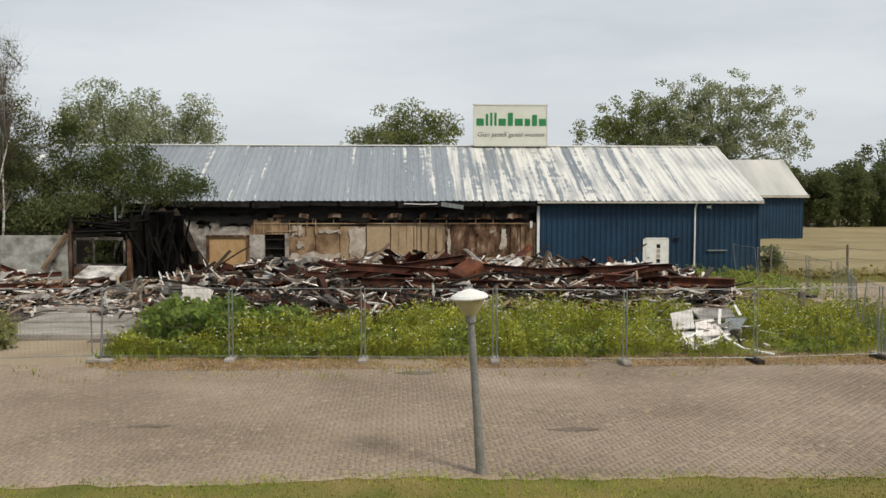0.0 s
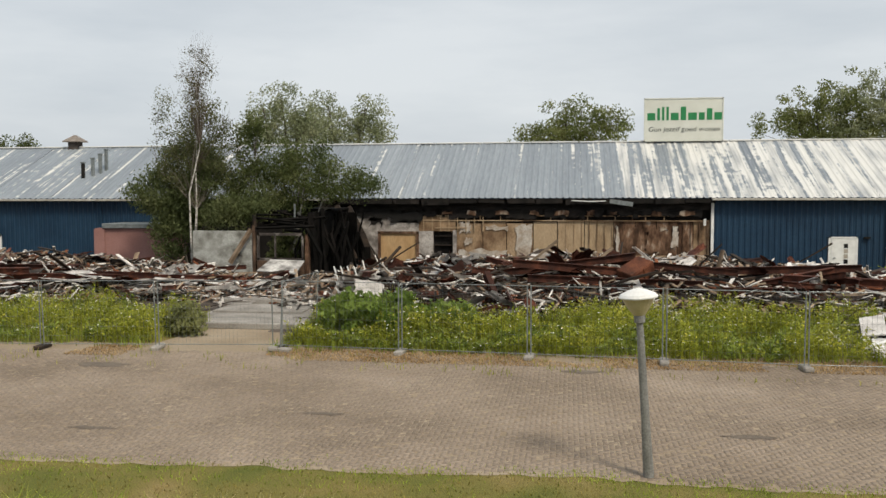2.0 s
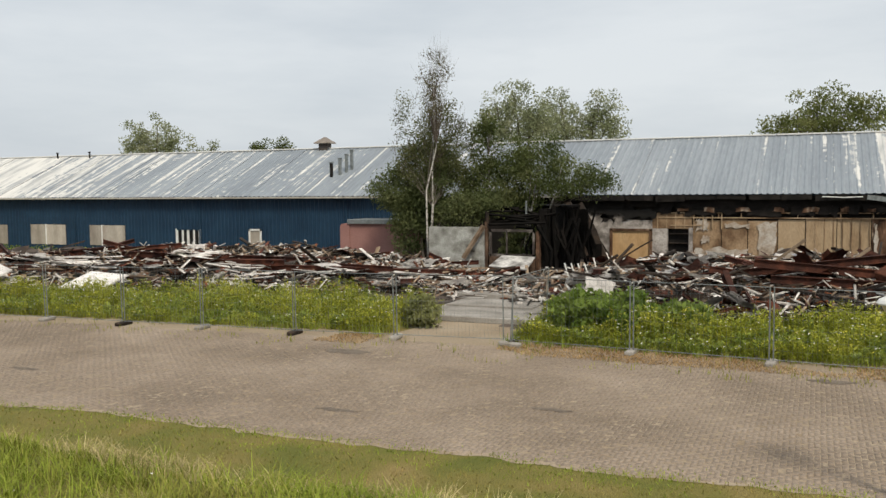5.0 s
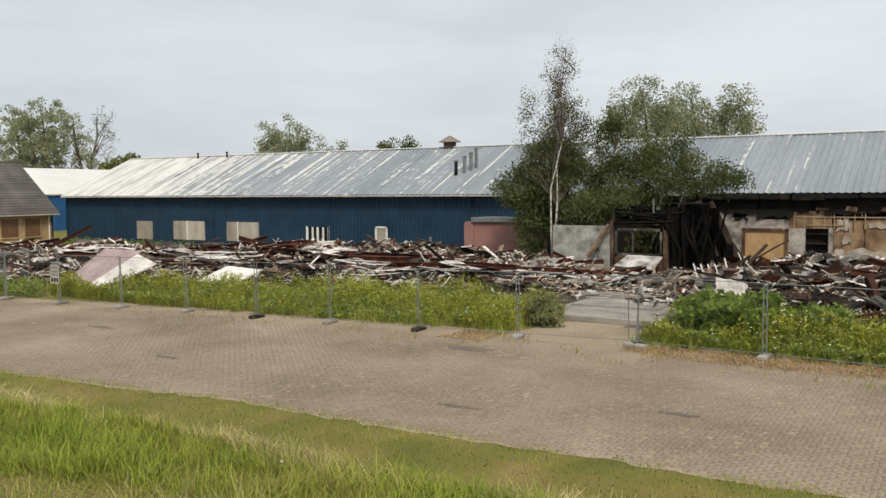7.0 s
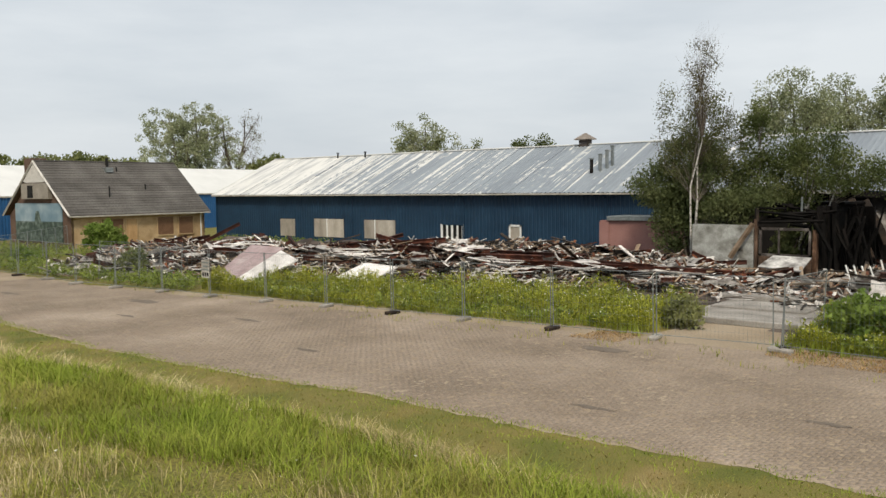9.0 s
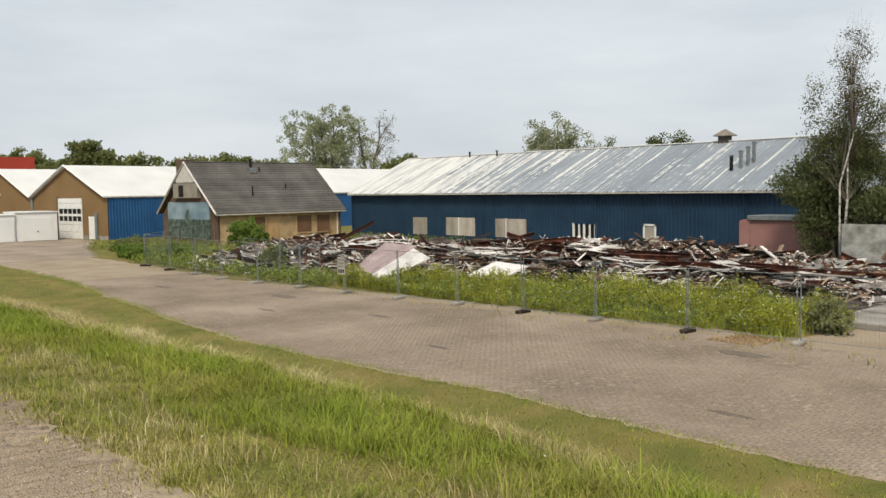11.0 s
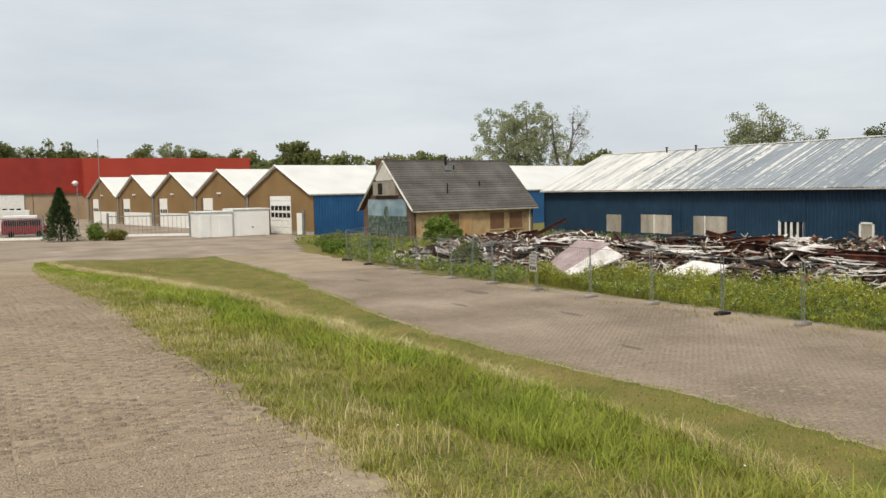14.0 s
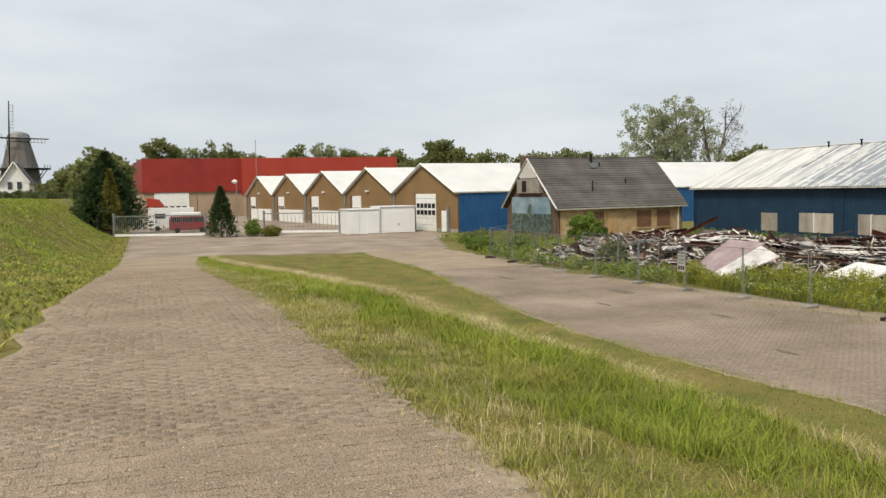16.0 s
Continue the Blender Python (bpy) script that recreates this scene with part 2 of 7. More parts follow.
def cloud_mesh(name, verts, faces, mat, parent=None, label=""):
    """Large joined meshes from numpy arrays of vertices and of equal-sized faces."""
    me = bpy.data.meshes.new(name)
    verts, faces = np.asarray(verts, np.float32), np.asarray(faces, np.int32)
    me.vertices.add(len(verts))
    me.vertices.foreach_set("co", verts.ravel())
    k = faces.shape[1]
    me.loops.add(faces.size)
    me.loops.foreach_set("vertex_index", faces.ravel())
    me.polygons.add(len(faces))
    me.polygons.foreach_set("loop_start", np.arange(0, faces.size, k, dtype=np.int32))
    me.update(calc_edges=True)
    me.validate()
    me.materials.append(mat)
    ob = new(name, me)
    adopt(ob, parent)
    if label:
        ob["label"] = label
    return ob
# ---- ground: yard at 0 m, the dike road on its bank, the dike beside it ----
RAMP_X = (-400.0, -80.0, -66.0, -55.0, -40.0, -28.0, -16.0, -6.0, 400.0)
RAMP_Z = (0.0, 0.0, 0.05, 0.45, 1.25, 2.0, 2.68, 2.9, 2.9)
BANK_Y = (-1.9, 2.0, 4.3, 5.3, 9.4, 11.4)
BANK_F = (1.0, 1.0, 0.945, 0.70, 0.07, 0.0)


def ground_z(x, y):
    x, y = np.asarray(x, float), np.asarray(y, float)
    r = np.interp(x, RAMP_X, RAMP_Z)
    right = r * np.interp(y, BANK_Y, BANK_F)
    crest = np.interp(x, (-400, -130, -60, -20, 400), (4.3, 4.3, 4.5, 4.6, 4.6))
    f = np.clip((-2.2 - y) / 9.0, 0, 1)
    f = f * f * (3 - 2 * f)
    far = np.clip((-16 - y) / 10.0, 0, 1)
    left = (r + (crest - r) * f) * (1 - far)
    return np.where(y < -1.9, left, right)


def grid_sheet(name, xs, ys, mat, lift=0.0, rough=0.0, keep=None, parent=None, label=""):
    X, Y = np.meshgrid(xs, ys)
    Z = ground_z(X, Y) + lift
    if rough:
        Z = Z + rough * np.array([noise.noise(Vector((a * 0.7, b * 0.7, 3.0))) for a, b in zip(X.ravel(), Y.ravel())]).reshape(X.shape)
    v = np.stack([X, Y, Z], -1).reshape(-1, 3)
    w = len(xs)
    i = np.arange(len(v)).reshape(X.shape)
    f = np.stack([i[:-1, :-1], i[:-1, 1:], i[1:, 1:], i[1:, :-1]], -1).reshape(-1, 4)
    if keep is not None:
        c = v[f].mean(1)
        f = f[keep(c[:, 0], c[:, 1])]
    return cloud_mesh(name, v, f, mat, parent, label)


GRASS_SOIL = material("grass_soil", [(0.090, 0.105, 0.017), (0.130, 0.128, 0.026), (0.175, 0.145, 0.040), (0.225, 0.172, 0.064)], 0.7, rough=0.95, bump=0.9, bump_scale=45, space="World", fine=0.6)
SAND = material("joint_sand", [(0.23, 0.175, 0.115), (0.29, 0.23, 0.16), (0.34, 0.28, 0.205)], 0.5, rough=0.95, bump=0.4, bump_scale=18, space="World", fine=0.2)
BRICK_LOT = material("paving_brick", [(0.178, 0.139, 0.104), (0.224, 0.177, 0.134), (0.278, 0.223, 0.172), (0.35, 0.286, 0.226)], 0.28, rough=0.9, bump=0.3, bump_scale=40, space="World", per="island", spread=0.06, fine=0.22)
BRICK_ROAD = material("dike_brick", [(0.255, 0.196, 0.136), (0.305, 0.237, 0.169), (0.365, 0.288, 0.210)], 0.7, rough=0.9, bump=0.9, bump_scale=95, space="World", per="island", spread=0.09, fine=0.75)
BRICK_ONE = material("dike_brick_single", [(0.255, 0.196, 0.136), (0.305, 0.237, 0.169), (0.365, 0.288, 0.210)], 0.7, rough=0.9, bump=0.9, bump_scale=95, space="World", per="object", spread=0.09, fine=0.75)
DRY = material("dry_field", [(0.165, 0.132, 0.062), (0.235, 0.192, 0.10), (0.29, 0.242, 0.135)], 0.12, rough=0.95, bump=0.5, bump_scale=10, space="World", fine=0.25)

xs = np.unique(np.concatenate([-np.geomspace(140, 2600, 14), np.arange(-140, -70, 4), np.arange(-70, 24, 1.0), np.arange(24, 140, 6), np.geomspace(140, 2600, 14)]))
ys = np.unique(np.concatenate([-np.geomspace(30, 2600, 14), np.arange(-30, -3, 1.0), np.arange(-3, 14, 0.5), np.arange(14, 60, 2), np.arange(60, 140, 6), np.geomspace(140, 2600, 14)]))
ground = tagged(grid_sheet("ground", xs, ys, GRASS_SOIL), "grassy ground with a grass-covered dike bank", "ground", kind="structure")


def wob(x, s, a, k=0.0):
    return np.array([a * noise.noise(Vector((float(v) * s, k, 0.0))) for v in np.atleast_1d(x)])


def lot_edge(x):
    return np.interp(x, (-62, -46, -39, -30, -24, -13, 0, 20), (15.2, 14.9, 13.9, 12.9, 12.5, 13.3, 13.55, 13.2)) + wob(x, 0.35, 0.25, 1.7) + wob(x, 1.9, 0.12, 5.0)


def lot_far(x):
    x = np.atleast_1d(np.asarray(x, float))
    base = np.interp(x, (-66, -53, -40, -25, -8, 3, 30), (21.0, 21.2, 20.6, 22.0, 23.3, 22.8, 22.9))
    return base + wob(x, 0.5, 0.35, 9.0) + wob(x, 2.3, 0.15, 3.0)


def road_right(x):
    return np.interp(x, (-70, -62, -50, -30, -15, 20), (5.2, 3.5, 2.6, 2.0, 1.8, 1.8)) + wob(x, 0.9, 0.22, 2.0) + wob(x, 3.1, 0.12, 4.0)


def road_left(x):
    return np.interp(x, (-80, -40, -10, 20), (-1.55, -1.42, -1.4, -1.5)) + wob(x, 0.7, 0.25, 6.0)


def on_lot(x, y):
    return (y > lot_edge(x)) & (y < lot_far(x)) & (x > -66)


def on_bed(x, y):
    return (y > lot_edge(x) - 0.1) & (y < lot_far(x) + np.interp(x, (-40, -30, 12, 16), (0.4, 1.2, 1.3, 3.0)) + np.where(np.abs(x + 10.2) < 1.7, 3.0, 0.0)) & (x > -66)


def on_road(x, y):
    return (y < road_right(x)) & (y > road_left(x)) & (x > -72)


def on_apron(x, y):
    edge = np.where(y < 13.5, np.interp(y, (-3, 4, 9, 14), (-66, -64.5, -63.5, -62)), -62.0)
    return (x < edge + wob(y, 0.5, 0.8, 8.0)) & (x > -180) & (y > road_left(x)) & (y < np.interp(x, (-180, -95, -84, -72, -66, -62), (36, 29.5, 29.5, 24.5, 23, 21.5)))


def strip_sheet(name, xs, near, far, rows, mat, lift):
    """A sheet between two edge lines that run along x."""
    f = np.linspace(0, 1, rows)[:, None]
    Y = near[None, :] * (1 - f) + far[None, :] * f
    X = np.repeat(xs[None, :], rows, 0)
    v = np.stack([X, Y, ground_z(X, Y) + lift], -1).reshape(-1, 3)
    i = np.arange(X.size).reshape(X.shape)
    return cloud_mesh(name, v, np.stack([i[:-1, :-1], i[:-1, 1:], i[1:, 1:], i[1:, :-1]], -1).reshape(-1, 4), mat)


xs = np.arange(-66, 29, 0.16)
far = lot_far(xs) + np.interp(xs, (-40, -30, 12, 16), (0.4, 1.2, 1.3, 3.0)) + 3.0 * np.clip((1.9 - np.abs(xs + 10.2)) / 0.4, 0, 1) + wob(xs, 1.7, 0.25, 12.0)
bed = tagged(strip_sheet("paving_bed", xs, lot_edge(xs) - 0.12 + wob(xs, 3.0, 0.12, 14.0), far, 30, SAND, 0.006), "sandy bed of the brick parking lot", "pavement", kind="structure")
xs = np.arange(-72, 14, 0.1)
road = tagged(strip_sheet("road", xs, road_left(xs) - 0.1, road_right(xs) + 0.12 + wob(xs, 2.2, 0.14, 15.0) + wob(xs, 7.0, 0.1, 16.0), 36, SAND, 0.010), "brick-paved dike road with sandy joints", "road", kind="structure")
apron = tagged(grid_sheet("pavement", np.arange(-180, -60, 0.6), np.arange(-3, 40, 0.6), BRICK_LOT, 0.012, keep=on_apron), "paved yard in front of the gates", "pavement", kind="structure")
field = tagged(grid_sheet("dry_field", np.arange(22, 120, 1.5), np.arange(36, 160, 1.5), DRY, 0.12, rough=0.1, keep=lambda x, y: (y > 46 + wob(x, 0.2, 2, 1.0)) | (x > 26)), "dry yellow grass field beside the warehouse", "field", kind="structure")
side_yard = tagged(grid_sheet("side_yard", np.arange(16.8, 80, 0.6), np.arange(32.4, 43.6, 0.4), SAND, 0.03, keep=lambda x, y: (y > 33.2 + wob(x, 0.4, 0.8, 21.0)) & (y < 42.6 + wob(x, 0.3, 0.7, 22.0)) & (x > 17.4 + wob(y, 0.5, 0.6, 23.0))), "sandy paved strip beside the warehouse", "pavement", kind="structure")
plot = tagged(grid_sheet("burnt_plot", np.arange(-58, 20, 0.5), np.arange(24, 50, 0.5), ASH, 0.012, rough=0.05, keep=lambda x, y: (y > np.interp(x, (-56, -40, -26, -13, -8, 2, 8, 14, 20), (25, 26, 29, 31, 25, 30, 30, 26, 44)) + wob(x, 0.6, 1.2, 7.0)) & (x > -52 + wob(y, 0.5, 1.5)) & (x < 16)), "ash and soot covered ground of the burnt-down hall", "ground", kind="structure")
# ---- the long blue warehouse ----
WY, EAVE_Y, EAVE_Z, RIDGE_Y, RIDGE_Z, BX0, BX1 = 47.35, 46.95, 4.10, 54.4, 7.45, -67.4, 19.95
hall = in_world("warehouse", -24, 54, 0, "long blue sheet-clad warehouse with a patchy white-and-zinc roof, partly burnt", "warehouse")
ROOF = roof_material("peeling_roof", 47, 54)


def wall_piece(x0, x1, z0=0.0, z1=4.06, mat=None):
    return ribbed("wall_sheet", x0, x1, z0, z1, mat or BLUE, hall, 0.30, 0.04, Matrix.Translation((0, WY, 0)), "dark blue ribbed steel cladding")


holes = [(-58.2, -56.3, 0.62, 2.10), (-53.9, -50.4, 0.66, 2.16), (-48.1, -44.8, 0.68, 2.15), (-40.2, -38.3, 0.45, 1.95), (-34.3, -33.3, 0.85, 2.0), (13.36, 14.82, 0.0, 2.09)]
cuts = [(-67.2, -22.0), (7.55, 19.9)]
for a, b in cuts:
    x = a
    for h in [h for h in holes if a < h[0] < b]:
        wall_piece(x, h[0])
        wall_piece(h[0], h[1], h[3], 4.06)
        if h[2] > 0.05:
            wall_piece(h[0], h[1], 0.0, h[2])
        x = h[1]
    wall_piece(x, b)
boxed("inner_wall", -67.2, -22.0, WY + 0.06, WY + 0.22, 0, 4.05, DARK, hall)
boxed("inner_wall", 7.6, 19.88, WY + 0.06, WY + 0.22, 0, 4.05, DARK, hall)
boxed("back_wall", -67.2, 19.9, 61.4, 61.6, 0, 4.05, BLUE, hall)
for gx, s in ((19.9, 1), (-67.2, -1)):
    m = Matrix.Translation((gx, 54.4, 0)) @ Matrix.Rotation(radians(90 * s), 4, "Z")
    ribbed("gable_sheet", -7.05, 7.05, 0.0, 4.06, BLUE, hall, 0.30, 0.04, m)
    raw("gable_top", [(gx, WY, 4.06), (gx, 61.5, 4.06), (gx, RIDGE_Y, RIDGE_Z - 0.1)], [(0, 1, 2)], BLUE, hall)

# corner posts, blue trim and gutter
for x in (19.9, 7.55, -67.2):
    boxed("corner_trim", x - 0.07, x + 0.07, WY - 0.07, WY + 0.05, 0, 4.08, WHITE if x == 7.55 else BLUE, hall)


def roof_panel_mesh(width):
    prof = []
    for k in range(3):
        u = k * width / 3
        prof += [(u, 0.0), (u + width * 0.16, 0.0), (u + width * 0.21, 0.035), (u + width * 0.285, 0.035)]
    prof.append((width, 0.0))
    rows = 5
    verts, faces = [], []
    for r in range(rows + 1):
        f = r / rows
        for u, h in prof:
            verts.append((u, f * (RIDGE_Y - EAVE_Y), f * (RIDGE_Z - EAVE_Z) + h))
    n = len(prof)
    for r in range(rows):
        for k in range(n - 1):
            faces.append((r * n + k, r * n + k + 1, (r + 1) * n + k + 1, (r + 1) * n + k))
    me = bpy.data.meshes.new("roof_sheet")
    me.from_pydata(verts, [], faces)
    me.materials.append(ROOF)
    me.update()
    return me


N_ROOF = 84
RW = (BX1 - BX0) / N_ROOF
roof_me = roof_panel_mesh(RW)
rnd = random.Random(5)
for k in range(N_ROOF):
    o = new("roof_sheet", roof_me)
    adopt(o, hall)
    o.location = (BX0 + k * RW, EAVE_Y + rnd.uniform(-0.03, 0.03), EAVE_Z + rnd.uniform(0.0, 0.016))
raw("roof_back", [(BX0, 61.9, 4.05), (BX1, 61.9, 4.05), (BX1, RIDGE_Y, RIDGE_Z), (BX0, RIDGE_Y, RIDGE_Z)], [(0, 1, 2, 3)], ROOF, hall)
x = BX0
while x < BX1:
    boxed("ridge_cap", x, min(x + 2.9, BX1), RIDGE_Y - 0.16, RIDGE_Y + 0.16, RIDGE_Z, RIDGE_Z + 0.075 + rnd.uniform(0, 0.02), WHITE_ROOF, hall, "", 0.02)
    x += 2.96
boxed("verge_trim", BX1 - 0.02, BX1 + 0.05, 46.95, 47.2, 3.95, 4.2, WHITE, hall)
for s in (BX1, BX0):
    d = Vector((0, RIDGE_Y - EAVE_Y, RIDGE_Z - EAVE_Z))
    raw("verge_board", [(s - 0.03, EAVE_Y, EAVE_Z - 0.14), (s + 0.05, EAVE_Y, EAVE_Z - 0.14), (s + 0.05, RIDGE_Y, RIDGE_Z - 0.14), (s - 0.03, RIDGE_Y, RIDGE_Z - 0.14),
        (s - 0.03, EAVE_Y, EAVE_Z + 0.06), (s + 0.05, EAVE_Y, EAVE_Z + 0.06), (s + 0.05, RIDGE_Y, RIDGE_Z + 0.06), (s - 0.03, RIDGE_Y, RIDGE_Z + 0.06)],
        [(0, 1, 2, 3), (4, 7, 6, 5), (0, 4, 5, 1), (1, 5, 6, 2), (2, 6, 7, 3), (3, 7, 4, 0)], WHITE_ROOF, hall)
GUT = material("gutter", [(0.30, 0.28, 0.24), (0.5, 0.48, 0.43)], 2.0, rough=0.6, bump=0.05)
for a, b in ((-67.3, -13.0), (7.45, 19.98)):
    boxed("gutter", a, b, 46.82, 46.95, 3.98, 4.09, GUT, hall, "pale metal gutter", 0.015)
    # near-black strip: the shade under the eave is put into its colour
    boxed("soffit", a, b, 46.96, 47.30, 4.0, 4.05, SOOT_AND_SHADE, hall)
for x, mt in ((-49.4, BLUE), (-38.2, BLUE), (-26.9, BLUE), (16.24, WHITE)):
    piped("downpipe", [(x, 46.9, 3.98), (x, 47.22, 3.75), (x, 47.22, 0.05)], 0.05, mt, hall)
# boarded windows
for k, (x0, x1, z0, z1) in enumerate(holes[:3]):
    n = 1 if k == 0 else 2
    for j in range(n):
        a, b = x0 + (x1 - x0) * (0.36 if k == 2 else 0.45) * j, x1 if j == n - 1 else x0 + (x1 - x0) * (0.36 if k == 2 else 0.45)
        boxed("window_board", a + 0.02, b - 0.02, WY - 0.045 - 0.01 * j, WY, z0 + 0.02, z1 - 0.02, PLY_GREY, hall, "weathered plywood board over a window")
    if n == 2:
        m = x0 + (x1 - x0) * (0.36 if k == 2 else 0.45)
        boxed("window_mullion", m - 0.05, m + 0.05, WY - 0.07, WY, z0, z1, WHITE, hall)
x0, x1, z0, z1 = holes[3]
boxed("window_glass", x0, x1, WY + 0.0, WY + 0.03, z0, z1, DARK, hall)
for j in range(5):
    a = x0 + (x1 - x0) * j / 4
    boxed("window_bar", a - (0.10 if j in (0, 2) else 0.06), a + 0.07, WY - 0.06, WY, z0, z1, WHITE, hall, "white window bar")
boxed("window_sill", x0, x1, WY - 0.08, WY, z0 - 0.1, z0 + 0.25, WHITE, hall)
boxed("window_rail", x0, x1, WY - 0.065, WY - 0.005, z1 - 0.08, z1, BLUE, hall)
x0, x1, z0, z1 = holes[4]
boxed("window_pane", x0 + 0.1, x1 - 0.1, WY - 0.02, WY, z0, z1 - 0.1, PLY_GREY, hall)
for a, b, c, d in ((x0, x0 + 0.12, z0, z1), (x1 - 0.12, x1, z0, z1), (x0, x1, z1 - 0.12, z1), (x0, x1, z0 - 0.08, z0 + 0.06)):
    boxed("window_frame", a, b, WY - 0.06, WY + 0.01, c, d, WHITE, hall)
# white back door with a glazed strip
door = boxed("door", 13.52, 14.74, WY - 0.05, WY + 0.0, 0.05, 2.02, WHITE, hall, "white door with a narrow row of small panes", 0.01)
for a, b, c, d in ((13.38, 13.50, 0, 2.09), (14.74, 14.82, 0, 2.09), (13.38, 14.82, 2.02, 2.09)):
    boxed("door_frame", a, b, WY - 0.07, WY + 0.02, c, d, WHITE, hall)
for j in range(4):
    boxed("pane", 14.14, 14.34, WY - 0.06, WY - 0.045, 0.70 + j * 0.27, 0.92 + j * 0.27, DARK if j in (0, 3) else PLY_GREY, door)
boxed("door_handle", 13.62, 13.74, WY - 0.11, WY - 0.05, 0.98, 1.02, GALV, door)
boxed("outdoor_light", 15.1, 15.4, WY - 0.16, WY - 0.04, 2.0, 2.1, DARK, hall)
boxed("outdoor_light", 16.9, 17.1, WY - 0.2, WY - 0.04, 3.72, 3.86, WHITE, hall)
boxed("handrail", 17.0, 18.1, WY - 0.12, WY - 0.06, 1.35, 1.42, GALV, hall)

# roof fittings
vent = in_world("roof_vent", -32.65, 54.4, 7.4, "square chimney with a small rusty pitched cap on the ridge", "roof vent")
boxed("shaft", -33.0, -32.3, 54.1, 54.7, 7.3, 7.85, material("vent_dark", [(0.05, 0.04, 0.035), (0.1, 0.085, 0.075)], 3), vent)
raw("cap", [(-33.3, 53.9, 7.83), (-32.0, 53.9, 7.83), (-32.0, 54.9, 7.83), (-33.3, 54.9, 7.83), (-32.75, 54.4, 8.3), (-32.55, 54.4, 8.3), (-33.3, 53.9, 7.88), (-32.0, 53.9, 7.88), (-32.0, 54.9, 7.88), (-33.3, 54.9, 7.88)],
    [(0, 3, 2, 1), (6, 7, 5, 4), (7, 8, 5), (8, 9, 4, 5), (9, 6, 4), (0, 1, 7, 6), (1, 2, 8, 7), (2, 3, 9, 8), (3, 0, 6, 9)], material("vent_cap", [(0.16, 0.13, 0.11), (0.26, 0.23, 0.20)], 3, rough=0.6), vent)
for k, (x, z0, z1, mt) in enumerate(((-29.54, 5.35, 6.15, SOOT_AND_SHADE), (-28.9, 5.5, 6.42, GALV), (-28.4, 5.65, 6.68, GALV), (-28.0, 5.85, 6.98, GALV))):
    y = EAVE_Y + (z0 - EAVE_Z) * (RIDGE_Y - EAVE_Y) / (RIDGE_Z - EAVE_Z)
    s = y / 50.0
    p = in_world("flue_pipe", x * s, y, z0, "square metal flue pipe standing on the roof slope", "flue pipe", "flue pipes on the roof")
    boxed("duct", x * s - 0.09, x * s + 0.09, y - 0.09, y + 0.09, z0 - 0.2, z1 + 0.1, mt, p, "", 0.02)
    boxed("cowl", x * s - 0.115, x * s + 0.115, y - 0.115, y + 0.115, z1 + 0.1, z1 + 0.2, GALV, p, "", 0.02)
for x in (-58.1, -54.6):
    p = in_world("roof_pipe", x + 0.0, 54.0, 7.2, "short dark vent pipe at the ridge", "vent pipe", "ridge vent pipes")
    piped("pipe", [(x, 54.0, 7.0), (x, 54.0, 7.68)], 0.07, DARK, p)
    piped("pipe_cap", [(x, 54.0, 7.68), (x, 54.0, 7.78)], 0.11, DARK, p)

# sign on the ridge
SIGN = material("sign_board", [(0.56, 0.57, 0.51), (0.64, 0.65, 0.59)], 1.2, rough=0.6, bump=0.03, fine=0.04)
GREEN = material("sign_green", [(0.02, 0.17, 0.06), (0.03, 0.22, 0.08)], 3, rough=0.6, bump=0.0, fine=0.05)
INK = material("sign_ink", [(0.05, 0.06, 0.05), (0.08, 0.09, 0.08)], 3, rough=0.7, bump=0.0, fine=0.05)
sign = in_world("roof_sign", 6.85, 54.2, 7.4, "cream roof billboard with a green mark and dark slogan", "sign")
boxed("board", 4.57, 9.12, 54.05, 54.2, 7.52, 10.0, SIGN, sign, "", 0.02)
for a, b, c, d in ((4.53, 9.16, 9.98, 10.04), (4.53, 9.16, 7.46, 7.53), (4.53, 4.59, 7.46, 10.04), (9.10, 9.16, 7.46, 10.04)):
    boxed("edge_strip", a, b, 54.02, 54.22, c, d, SIGN, sign)
for x in (5.0, 6.85, 8.7):
    boxed("support_post", x - 0.05, x + 0.05, 54.22, 54.32, 7.3, 9.8, GALV, sign)
# the mark: plain green shapes in place of the brand's letters
x = 4.72
for w, top, tail in ((0.46, 0, 0), (0.16, 0.28, 0), (0.14, 0.36, 0), (0.14, 0.36, 0), (0.46, 0, 0), (0.32, 0.36, 0), (0.5, 0, 0), (0.34, 0, 0), (0.32, 0.24, 0), (0.44, 0, 0)):
    boxed("mark_shape", x, x + w, 54.035, 54.049, 8.72 - tail, 9.16 + top, GREEN, sign)
    x += w + 0.118
cu = bpy.data.curves.new("slogan", "FONT")
cu.body, cu.size, cu.shear, cu.extrude = "Gun jezelf goed wonen", 0.40, 0.18, 0.004
cu.align_x = "CENTER"
tx = new("slogan_tmp", cu)
dg = bpy.context.evaluated_depsgraph_get()
me = bpy.data.meshes.new_from_object(tx.evaluated_get(dg))
me.name = "slogan"
bpy.data.objects.remove(tx)
me.materials.clear()
me.materials.append(INK)
tw = max(v.co.x for v in me.vertices) - min(v.co.x for v in me.vertices)
so = new("slogan", me)
adopt(so, sign)
so.matrix_basis = Matrix.Translation((6.85, 54.04, 8.05)) @ Matrix.Rotation(radians(90), 4, "X") @ Matrix.Diagonal((4.15 / tw, 1, 1, 1))
# ---- house, garages, red hall, second barn ----
def frame_at(x, y, ux, uy):
    """Local x runs along (ux, uy), local y to its left."""
    return Matrix(((ux, -uy, 0, x), (uy, ux, 0, y), (0, 0, 1, 0), (0, 0, 0, 1)))


